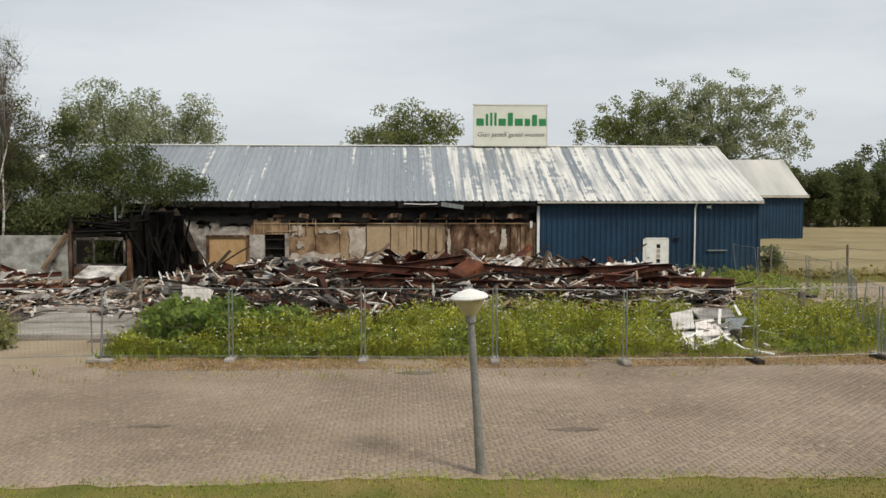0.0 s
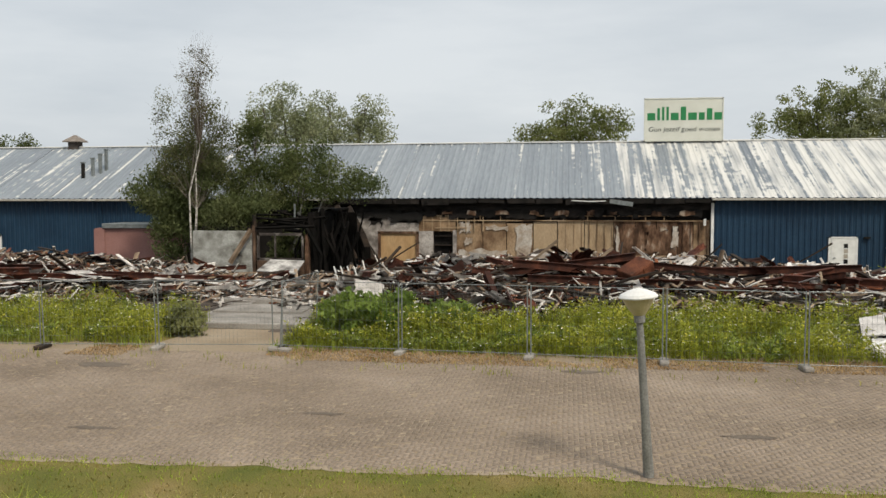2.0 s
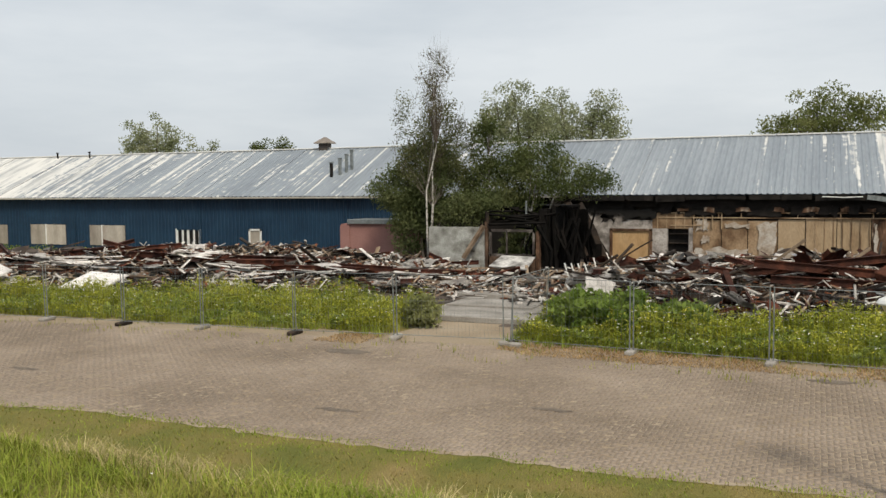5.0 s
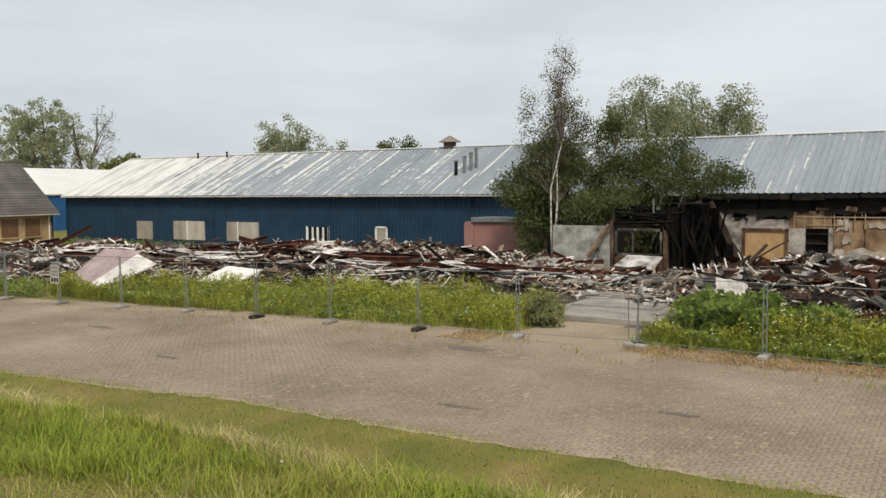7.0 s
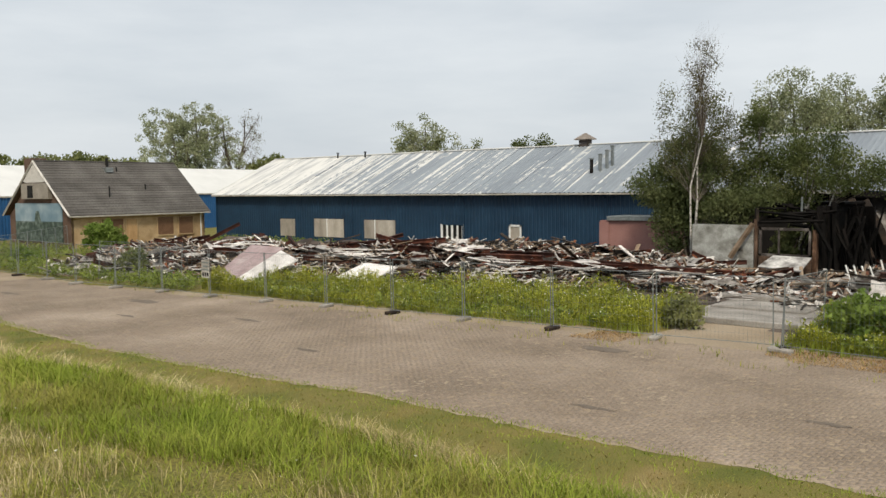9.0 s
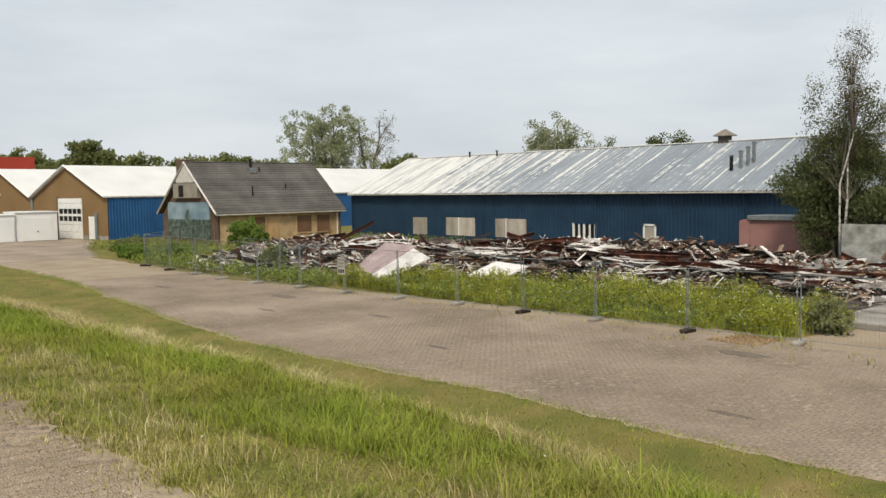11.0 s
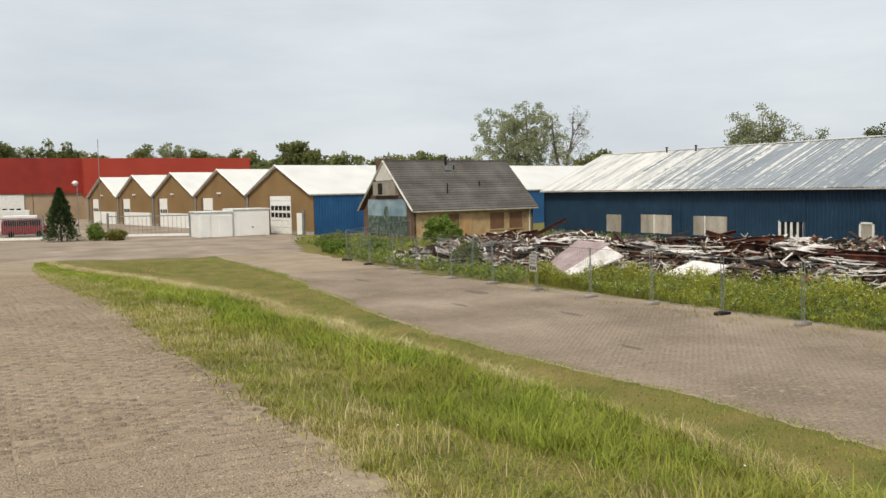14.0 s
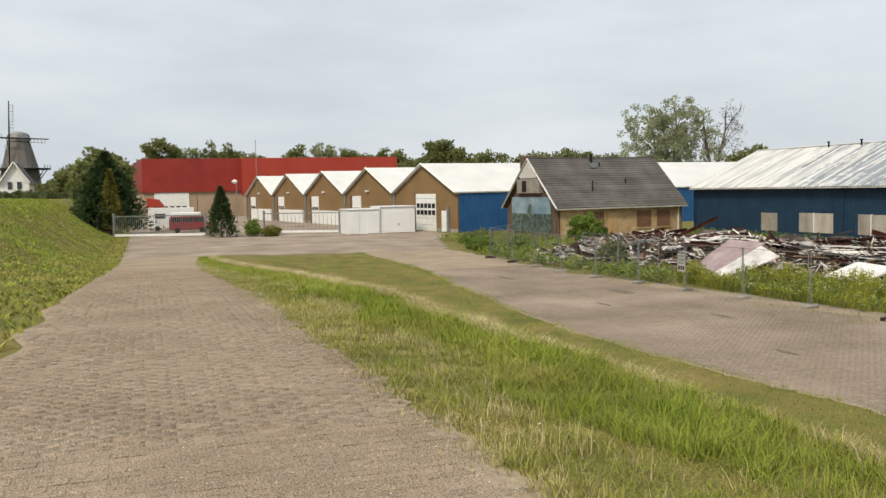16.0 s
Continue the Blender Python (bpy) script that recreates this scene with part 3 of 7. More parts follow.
TAN = material("tan_wall", [(0.175, 0.108, 0.046), (0.205, 0.128, 0.056), (0.235, 0.150, 0.070)], 0.25, rough=0.85, bump=0.2, bump_scale=14, fine=0.15)
HBRICK = material("house_brick", [(0.30, 0.205, 0.11), (0.40, 0.285, 0.16), (0.48, 0.36, 0.215)], 1.2, rough=0.9, bump=0.3, bump_scale=18, fine=0.2)
DBRICK = material("dark_brick", [(0.085, 0.052, 0.038), (0.14, 0.09, 0.065)], 1.2, rough=0.9, bump=0.3, bump_scale=18, fine=0.2)
TILE = material("roof_tile", [(0.070, 0.064, 0.058), (0.098, 0.091, 0.083), (0.130, 0.121, 0.112)], 0.5, rough=0.85, bump=0.2, bump_scale=9, per="object", spread=0.12)
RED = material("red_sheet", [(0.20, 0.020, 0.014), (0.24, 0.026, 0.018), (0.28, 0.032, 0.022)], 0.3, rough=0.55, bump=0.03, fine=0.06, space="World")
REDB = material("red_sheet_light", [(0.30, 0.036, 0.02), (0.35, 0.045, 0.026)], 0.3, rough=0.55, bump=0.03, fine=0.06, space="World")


def gabled(thing, w, length, eave, ridge, wall_mats, over=0.25, roof_mat=None, roof_name="roof"):
    """A gabled shell in local coordinates: the gable front lies at y=0 from x=-w to 0 (x=0 is the near corner), the ridge runs to +y."""
    t = 0.2
    for y, nm in ((0.0, "gable_wall"), (length, "gable_wall")):
        raw(nm, [(-w, y, 0), (0, y, 0), (0, y, eave), (-w / 2, y, ridge - 0.12), (-w, y, eave), (-w, y + t, 0), (0, y + t, 0), (0, y + t, eave), (-w / 2, y + t, ridge - 0.12), (-w, y + t, eave)],
            [(0, 1, 2, 3, 4), (9, 8, 7, 6, 5), (0, 5, 6, 1), (1, 6, 7, 2), (2, 7, 8, 3), (3, 8, 9, 4), (4, 9, 5, 0)], wall_mats[0], thing)
    return t


def slope_strip(name, thing, w, length, eave, ridge, side, mat, courses=0, y0=-0.3, thick=0.12, over=0.4):
    """One roof slope in local coordinates; side -1: the far slope, +1: the near one. With courses it is laid in stepped, waved rows of tiles."""
    x_r, x_e = -w / 2, (over if side > 0 else -w - over)
    drop = (ridge - eave) / (w / 2) * over
    z_e = eave - drop
    verts, faces = [], []
    if not courses:
        ys_ = [y0, length - y0]
        for y in ys_:
            verts += [(x_r, y, ridge), (x_e, y, z_e), (x_e, y, z_e - thick), (x_r, y, ridge - thick)]
        faces = [(0, 1, 5, 4), (1, 2, 6, 5), (2, 3, 7, 6), (0, 3, 2, 1), (4, 5, 6, 7)]
        return raw(name, verts, faces, mat, thing)
    n = int((length - 2 * y0) / 0.15)
    for r in range(courses):
        f0, f1 = r / courses, (r + 1) / courses
        base, verts, faces = 0, [], []
        for f, lift in ((f0, 0.0), (f1, 0.055), (f1, 0.0)):
            for k in range(n + 1):
                y = y0 + (length - 2 * y0) * k / n
                verts.append((x_r + (x_e - x_r) * f, y, ridge + (z_e - ridge) * f + lift + (0.022 if k % 2 else 0.0)))
        for q in range(2):
            for k in range(n):
                a = base + q * (n + 1) + k
                faces.append((a, a + 1, a + n + 2, a + n + 1))
        raw("tile_course", verts, faces, mat, thing)


# the brick house with the mural gable
hm = frame_at(-66.75, 33.22, 0.997, 0.077)
house = base_empty("house", hm, "boarded-up brick house with grey tiled roof and gable mural", "house")
HW, HL, HE, HR = 9.3, 13.1, 2.62, 7.0
sh = Matrix.Translation((-0.35, 0.35, 0))


raw("wall", [sh @ Vector(v) for v in [(0, 0, 0), (0, HL, 0), (0, HL, HE), (0, 0, HE), (-0.25, 0, 0), (-0.25, HL, 0), (-0.25, HL, HE), (-0.25, 0, HE)]], [(0, 1, 2, 3), (4, 7, 6, 5), (3, 2, 6, 7)], HBRICK, house, "yellow-brown brick side wall")
raw("wall", [sh @ Vector(v) for v in [(-HW, 0, 0), (-HW, HL, 0), (-HW, HL, HE), (-HW, 0, HE)]], [(0, 3, 2, 1)], HBRICK, house)
for y in (0.0, HL):
    raw("gable_wall", [sh @ Vector(v) for v in [(-HW, y, 0), (0, y, 0), (0, y, HE), (-HW / 2, y, HR - 0.25), (-HW, y, HE), (-HW, y + 0.2 - (0.4 if y else 0), 0), (0, y + 0.2 - (0.4 if y else 0), 0), (0, y + 0.2 - (0.4 if y else 0), HE), (-HW / 2, y + 0.2 - (0.4 if y else 0), HR - 0.25), (-HW, y + 0.2 - (0.4 if y else 0), HE)]],
        [(0, 1, 2, 3, 4), (9, 8, 7, 6, 5), (0, 5, 6, 1), (1, 6, 7, 2), (4, 9, 5, 0)], DBRICK, house, "dark brick gable")
for side in (1, -1):
    o = slope_strip("roof_slope", house, 9.9, 13.8, 2.75, 7.12, side, TILE, 21, y0=0.0, over=0.12)
raw("roof_underlay", [(0.0, 0.05, 2.6), (0.0, 13.75, 2.6), (-4.95, 13.75, 7.0), (-4.95, 0.05, 7.0), (-9.9, 13.75, 2.6), (-9.9, 0.05, 2.6)], [(0, 1, 2, 3), (3, 2, 4, 5)], DBRICK, house)
bm = bmesh.new()
for k in range(40):
    y = k * 13.8 / 40
    box(bm, -5.08, -4.82, y, y + 0.33, 7.08, 7.20, None, 0.03)
tagged(part("ridge_tiles", bm, TILE, house), kind="stuff")
BARGE = material("barge_white", [(0.45, 0.43, 0.40), (0.58, 0.56, 0.52)], 2, rough=0.6, bump=0.1)
for a, b in (((0.12, 2.62), (-4.95, 7.1)), ((-10.02, 2.62), (-4.95, 7.1))):
    piped("barge_board", [(a[0], -0.06, a[1]), (b[0], -0.06, b[1])], 0.10, BARGE, house, "", 4)
raw("gable_panel", [(-4.95, -0.02, 6.95), (-6.6, -0.02, 5.45), (-6.3, -0.02, 5.35), (-3.6, -0.02, 5.35), (-3.3, -0.02, 5.45)], [(0, 1, 2, 3, 4)], BARGE, house, "pale panel under the gable tip")
boxed("gable_soffit", -7.0, -2.9, -0.02, 0.36, 4.0, 5.3, material("recess_grey", [(0.20, 0.18, 0.15), (0.30, 0.27, 0.23)], 1.0), house)
boxed("gable_window", -6.0, -5.2, -0.05, 0.30, 4.1, 5.1, DARK, house)
# mural: a pale sky over a dark green land with a darker mill-like mark
MSKY = material("mural_sky", [(0.11, 0.18, 0.235), (0.18, 0.26, 0.31), (0.30, 0.37, 0.41)], 0.8, rough=0.6, bump=0.0, fine=0.04)
MLAND = material("mural_land", [(0.018, 0.03, 0.024), (0.05, 0.075, 0.06), (0.17, 0.21, 0.19)], 2.6, rough=0.6, bump=0.0, fine=0.2)
boxed("mural_sky", -8.6, -1.5, 0.27, 0.34, 2.15, 3.65, MSKY, house, "painted pale sky of the mural")
boxed("mural_land", -8.6, -1.5, 0.26, 0.34, 0.5, 2.15, MLAND, house, "painted dark land of the mural")
raw("mural_mark", [(-5.6, 0.25, 2.15), (-4.6, 0.25, 2.15), (-4.85, 0.25, 3.0), (-5.35, 0.25, 3.0)], [(0, 1, 2, 3)], MLAND, house)
boxed("chimney", -7.3, -5.9, 0.5, 1.7, 3.6, 7.38, DBRICK, house, "brown brick chimney", 0.02)
for y0, y1, z0, z1, mt, nm in ((3.0, 5.0, 0.55, 2.25, material("brown_board", [(0.13, 0.07, 0.04), (0.19, 0.11, 0.065)], 1.5), "window_board"), (5.3, 6.3, 0.1, 2.2, PLY, "door_board"), (8.4, 10.0, 0.75, 2.25, MATS["brown_board"], "window_board"), (10.6, 12.1, 0.75, 2.25, MATS["brown_board"], "window_board")):
    boxed(nm, -0.36, -0.30, y0, y1, z0, z1, mt, house)
    for a, b, c, d in ((y0 - 0.08, y1 + 0.08, z0 - 0.1, z0), (y0 - 0.08, y0, z0, z1), (y1, y1 + 0.08, z0, z1)):
        boxed("window_frame", -0.36, -0.27, a, b, c, d, HBRICK, house)
boxed("gutter", -0.05, 0.14, 0.0, 13.8, 2.50, 2.62, GUT, house, "pale gutter", 0.02)
piped("downpipe", [(-0.2, 13.0, 2.5), (-0.3, 13.0, 2.3), (-0.3, 13.0, 0.0)], 0.05, WHITE, house)
for x, y, h in ((-4.5, 6.4, 0.75), (-4.0, 7.0, 0.4), (-2.2, 8.6, 0.45), (-1.5, 4.6, 0.9)):
    z = 7.12 - abs(x + 4.95) * 0.88
    piped("roof_pipe", [(x, y, z - 0.1), (x, y, z + h)], 0.06 if h != 0.75 else 0.12, DARK, house)
boxed("roof_hatch", -4.6, -3.7, 5.8, 6.5, 6.2, 6.62, GALV, house)

# the row of five gabled garages
gm0 = frame_at(-84.6, 30.8, 0.984, 0.181)
GW, GE, GR, GL = 14.75, 4.2, 7.42, 78.0


def garage(k):
    g = base_empty("garage", gm0 @ Matrix.Translation((-GW * k, 0, 0)), ("tan gabled garage, white roof, blue side and tall white door" if k == 0 else "tan gabled garage with a white roof and a white door"), "garage", "row of gabled garages")
    gabled(g, GW, GL, GE, GR, (TAN,))
    for side in (1, -1):
        slope_strip("roof_slope", g, GW, GL, GE + 0.02, GR, side, WHITE_ROOF, y0=-0.35, over=0.0)
    for a, b in (((0.0, GE - 0.02), (-GW / 2, GR - 0.02)), ((-GW, GE - 0.02), (-GW / 2, GR - 0.02))):
        piped("verge_board", [(a[0], -0.36, a[1]), (b[0], -0.36, b[1])], 0.11, WHITE, g, "", 4)
    piped("downpipe", [(-GW + 0.12, -0.12, GE), (-GW + 0.12, -0.12, 0)], 0.14, GALV, g)
    boxed("plinth", -GW, 0, -0.04, 0.0, 0, 0.35, CONCRETE, g)
    if k == 0:
        ribbed("side_wall", 0.0, GL, 0.0, GE, BLUE2, g, 0.33, 0.04, Matrix.Translation((0.0, 0, 0)) @ Matrix.Rotation(radians(90), 4, "Z"), "bright blue ribbed side wall")
        boxed("gutter", -0.02, 0.14, -0.3, GL, GE - 0.12, GE + 0.02, GUT, g)
        d = boxed("overhead_door", -9.2, -4.6, -0.09, -0.02, 0, 4.05, WHITE, g, "tall white sectional door with two rows of small panes")
        for r in range(2):
            for c in range(5):
                boxed("pane", -8.95 + c * 0.88, -8.27 + c * 0.88, -0.11, -0.085, 1.75 + r * 0.75, 2.25 + r * 0.75, DARK, d)
        for r in range(5):
            boxed("seam", -9.2, -4.6, -0.095, -0.088, 0.72 * r + 0.66, 0.72 * r + 0.69, GALV, d)
        boxed("door_frame", -9.45, -9.2, -0.1, 0, 0, 4.2, DBRICK, g)
        boxed("side_door", -3.4, -2.2, -0.07, -0.01, 0, 2.25, WHITE, g)
        boxed("frame_post", -2.1, -1.7, -0.2, -0.01, 0, 2.6, GALV, g)
    else:
        boxed("door_frame", -13.0, -12.3, -0.07, 0, 0, 3.95, DBRICK, g)
        d = boxed("overhead_door", -12.3, -9.6, -0.07, -0.01, 0, 3.9, WHITE, g, "white sectional door")
        for c in range(3):
            boxed("pane", -12.0 + c * 0.85, -11.4 + c * 0.85, -0.09, -0.065, 1.9, 2.4, DARK, d)
        boxed("low_panel", -8.8, -1.0, -0.3, -0.02, 0, 1.9, WHITE, g, "low white boarded front")
        boxed("wall_lamp", -7.7, -7.2, -0.3, 0, 4.4, 4.6, WHITE, g)
    return g


for k in range(5):
    garage(k)

# white storage sheds in front of the garages
SHEDW = material("shed_white", [(0.66, 0.67, 0.66), (0.74, 0.75, 0.74)], 0.6, rough=0.5, bump=0.02, fine=0.03)
shed = in_world("storage_shed", -89.4, 23.8, 0, "low white container sheds with flat roofs and panel doors", "shed")
boxed("body", -92.5, -88.9, 20.1, 23.6, 0, 2.55, SHEDW, shed, "", 0.03)
boxed("body", -93.0, -89.1, 23.64, 27.5, 0, 2.75, SHEDW, shed, "", 0.03)
boxed("flat_roof", -92.7, -88.8, 20.0, 23.62, 2.55, 2.65, SHEDW, shed)
boxed("flat_roof", -93.2, -89.0, 23.62, 27.6, 2.75, 2.85, SHEDW, shed)
for y0, y1, x, z1 in ((22.2, 23.5, -88.9, 2.2), (24.3, 27.0, -89.1, 2.25), (20.3, 21.3, -88.9, 2.3)):
    boxed("shed_door", x - 0.02, x + 0.05, y0, y1, 0.05, z1, SHEDW, shed, "", 0.01)
boxed("door_handle", -89.06, -88.98, 25.6, 25.75, 0.9, 0.98, DARK, shed)

# red hall behind
redhall = in_world("red_hall", -210, 25, 0, "large red sheet-clad hall on a pale brick base", "hall")
RB = material("hall_base", [(0.30, 0.22, 0.15), (0.38, 0.29, 0.21)], 0.4, rough=0.9, bump=0.1, space="World")


def prism(name, pts, z0, z1, mat, parent, label=""):
    n = len(pts)
    return raw(name, [(x, y, z0) for x, y in pts] + [(x, y, z1) for x, y in pts], [tuple(range(n))[::-1], tuple(range(n, 2 * n))] + [(k, (k + 1) % n, n + (k + 1) % n, n + k) for k in range(n)], mat, parent, label)


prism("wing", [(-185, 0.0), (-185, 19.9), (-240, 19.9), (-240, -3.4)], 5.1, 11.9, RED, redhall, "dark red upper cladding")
prism("wing_base", [(-185.4, 0.2), (-185.4, 19.8), (-239, 19.8), (-239, -3.2)], 0, 5.1, RB, redhall)
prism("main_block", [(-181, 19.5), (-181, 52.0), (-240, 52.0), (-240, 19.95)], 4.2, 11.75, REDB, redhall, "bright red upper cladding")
prism("main_base", [(-181.2, 19.6), (-181.2, 51.8), (-239, 51.8), (-239, 20.2)], 0, 4.2, RB, redhall)
boxed("loading_door", -185.5, -185.2, 2.2, 9.0, 0, 5.0, WHITE, redhall, "white loading door")
for c in range(5):
    boxed("pane", -185.2, -185.15, 2.8 + c * 1.2, 3.6 + c * 1.2, 1.6, 2.3, DARK, redhall)
boxed("roller_door", -181.2, -180.95, 20.2, 24.2, 0, 4.1, WHITE, redhall)
boxed("corner_trim", -181.05, -180.9, 51.8, 52.1, 4.2, 11.8, REDB, redhall)
for y in (30.0, 41.0):
    bm = bmesh.new()
    lathe(bm, [(2.2, 0), (2.0, 0.5), (1.2, 0.9), (0.2, 1.0)], 14, (-205, y, 11.75))
    part("roof_dome", bm, WHITE_ROOF, redhall)
piped("roof_pipe", [(-181.5, 50.5, 11.7), (-181.5, 50.5, 12.6)], 0.12, WHITE, redhall)
for y in (10.5, 15.5):
    boxed("base_joint", -185.45, -185.36, y, y + 0.12, 0, 5.1, DBRICK, redhall)

# second barn behind the warehouse
barn = in_world("barn", 25, 89, 0, "second blue sheet-clad barn with a pale rusty roof", "barn")
BR = material("barn_roof", [(0.26, 0.27, 0.27), (0.42, 0.42, 0.40), (0.52, 0.51, 0.48)], 0.6, rough=0.6, bump=0.05, stretch=(1, 0.2, 0.2), space="World", fine=0.1)
ribbed("front_wall", 5.0, 39.55, 0, 4.4, BLUE, barn, 0.33, 0.04, Matrix.Translation((0, 83.6, 0)))
ribbed("gable_wall", -5.4, 5.4, 0, 4.4, BLUE, barn, 0.33, 0.04, Matrix.Translation((39.55, 89.1, 0)) @ Matrix.Rotation(radians(90), 4, "Z"))
raw("gable_top", [(39.55, 83.6, 4.4), (39.55, 94.6, 4.4), (39.55, 89.1, 8.0)], [(0, 1, 2)], BLUE, barn)
raw("roof_front", [(5, 83.2, 4.35), (39.85, 83.2, 4.35), (39.85, 89.1, 8.06), (5, 89.1, 8.06), (5, 83.2, 4.2), (39.85, 83.2, 4.2), (39.85, 89.1, 7.9), (5, 89.1, 7.9)], [(0, 1, 2, 3), (0, 4, 5, 1), (1, 5, 6, 2), (4, 7, 6, 5)], BR, barn)
raw("roof_back", [(5, 95, 4.35), (39.85, 95, 4.35), (39.85, 89.1, 8.06), (5, 89.1, 8.06)], [(3, 2, 1, 0)], BR, barn)
boxed("eave_trim", 5, 39.9, 83.1, 83.25, 4.15, 4.4, GUT, barn)

# windmill and the white cottage before it
mill = in_world("windmill", -258, -30.7, 4, "tall brick windmill with a wooden cap, gallery and bare sails", "windmill")
MILLB = material("mill_body", [(0.12, 0.112, 0.10), (0.17, 0.16, 0.145)], 0.5, rough=0.9, bump=0.1)
bm = bmesh.new()
lathe(bm, [(5.4, 0), (5.0, 9), (4.6, 12.5), (2.8, 19.4), (2.6, 19.8)], 12, (-258, -30.7, 0))
part("body", bm, MILLB, mill)
bm = bmesh.new()
lathe(bm, [(2.9, 19.8), (3.0, 20.5), (2.4, 21.8), (0.6, 22.4)], 12, (-258, -30.7, 0))
part("cap", bm, material("mill_cap", [(0.20, 0.20, 0.20), (0.28, 0.28, 0.28)], 0.5), mill)
bm = bmesh.new()
lathe(bm, [(7.6, 12.2), (7.6, 12.5), (4.2, 12.6)], 16, (-258, -30.7, 0))
part("gallery", bm, DARK, mill)
for k in range(12):
    a = k * math.tau / 12
    piped("gallery_post", [(-258 + 7.4 * math.cos(a), -30.7 + 7.4 * math.sin(a), 12.4), (-258 + 7.4 * math.cos(a), -30.7 + 7.4 * math.sin(a), 13.5)], 0.08, DARK, mill)
hub = Vector((-253.5, -32.4, 20.4))
for k in range(6):
    a = math.tau * k / 6
    piped("gallery_brace", [(-258 + 7.2 * math.cos(a), -30.7 + 7.2 * math.sin(a), 12.2), (-258 + 4.7 * math.cos(a), -30.7 + 4.7 * math.sin(a), 9.0)], 0.12, DARK, mill)
for y in (-33.8, -27.6):
    piped("tail_pole", [(-256.5, y, 12.6), (-257.2, -30.7 + (y + 30.7) * 0.8, 21.4)], 0.16, DARK, mill)
for k in range(4):
    a = radians(2 + 90 * k)
    d = Vector((0, math.sin(a), math.cos(a)))
    e = Vector((0, math.cos(a), -math.sin(a)))
    bm = bmesh.new()
    tube(bm, hub, hub + d * 9.6, 0.22, 0.12, 4)
    for j in range(9):
        tube(bm, hub + d * (1.8 + 0.85 * j), hub + d * (1.8 + 0.85 * j) + e * 1.0, 0.045, 0.045, 4)
    tube(bm, hub + d * 1.8 + e * 1.0, hub + d * 8.7 + e * 1.0, 0.045, 0.045, 4)
    part("sail", bm, DARK, mill)
cottage = in_world("cottage", -215, -24, 3, "small white gabled cottage on the dike", "cottage")
prism("body", [(-212, -29.4), (-212, -23.6), (-222, -23.6), (-222, -29.4)], 2, 8.0, WHITE, cottage)
raw("gable", [(-211.95, -29.4, 8.0), (-211.95, -23.6, 8.0), (-211.95, -26.5, 12.2)], [(0, 1, 2)], WHITE, cottage)
for y in (-29.9, -23.1):
    raw("roof_slope", [(-211.5, y, 7.6), (-222.5, y, 7.6), (-222.5, -26.5, 12.5), (-211.5, -26.5, 12.5)], [(0, 1, 2, 3)], TILE, cottage)
for y in (-27.9, -26.0):
    boxed("window", -211.97, -211.85, y, y + 0.9, 6.6, 8.2, glass("far_glass"), cottage)
for y, z in ((-29.6, 7.9), (-23.4, 7.9)):
    piped("barge_board", [(-211.4, y, z), (-211.4, -26.5, 12.5)], 0.16, WHITE, cottage, "", 4)
# ---- the burnt-out part of the front ----
PLASTER = material("burnt_plaster", [(0.03, 0.025, 0.02), (0.20, 0.18, 0.165), (0.40, 0.37, 0.345), (0.52, 0.49, 0.465)], 1.3, rough=0.9, bump=0.35, bump_scale=11, space="World", fine=0.25)
BEIGE = material("scorched_board", [(0.03, 0.02, 0.014), (0.15, 0.092, 0.052), (0.31, 0.215, 0.13), (0.41, 0.31, 0.21)], 0.75, rough=0.9, bump=0.25, bump_scale=9, space="World", stretch=(1.1, 1, 0.8), fine=0.22)
BEIGE2 = material("bare_board", [(0.27, 0.19, 0.115), (0.36, 0.265, 0.165), (0.42, 0.32, 0.21)], 0.9, rough=0.9, bump=0.2, bump_scale=9, space="World", stretch=(1.5, 1, 0.6), fine=0.15)
CHARB = material("charred_board", [(0.015, 0.010, 0.007), (0.07, 0.036, 0.02), (0.17, 0.10, 0.062), (0.44, 0.36, 0.28)], 1.9, rough=0.9, bump=0.3, bump_scale=10, space="World", stretch=(1.4, 1, 0.55), fine=0.3)
rb = random.Random(11)


def bw(x0, x1, z0, z1, d0, d1, mat, nm="wall_panel", label=""):
    return boxed(nm, x0, x1, WY + d0, WY + d1, z0, z1, mat, hall, label)


# back layer, soot-black top band and charred eave
bw(-22.0, 7.5, 0, 4.0, 0.30, 0.50, SOOT_AND_SHADE, "burnt_wall", "soot-black inner wall")
bw(-12.4, 7.5, 3.45, 4.02, 0.02, 0.30, SOOT_AND_SHADE, "burnt_lintel")
for k in range(22):
    x = -12.2 + k * 0.9
    boxed("rafter_end", x, x + 0.12, 46.85, 47.7, 3.86, 4.0, SOOT_AND_SHADE, hall)
for k in range(13):
    x = -12.6 + k * 1.56
    boxed("fascia_board", x, x + 1.5 + rb.uniform(-0.1, 0.03), 46.9, 46.98, 3.82 + rb.uniform(-0.1, 0.06), 4.07, SOOT_AND_SHADE, hall, m=Matrix.Translation((x, 47, 4)) @ Matrix.Rotation(rb.uniform(-0.03, 0.03), 4, "Y") @ Matrix.Translation((-x, -47, -4)))
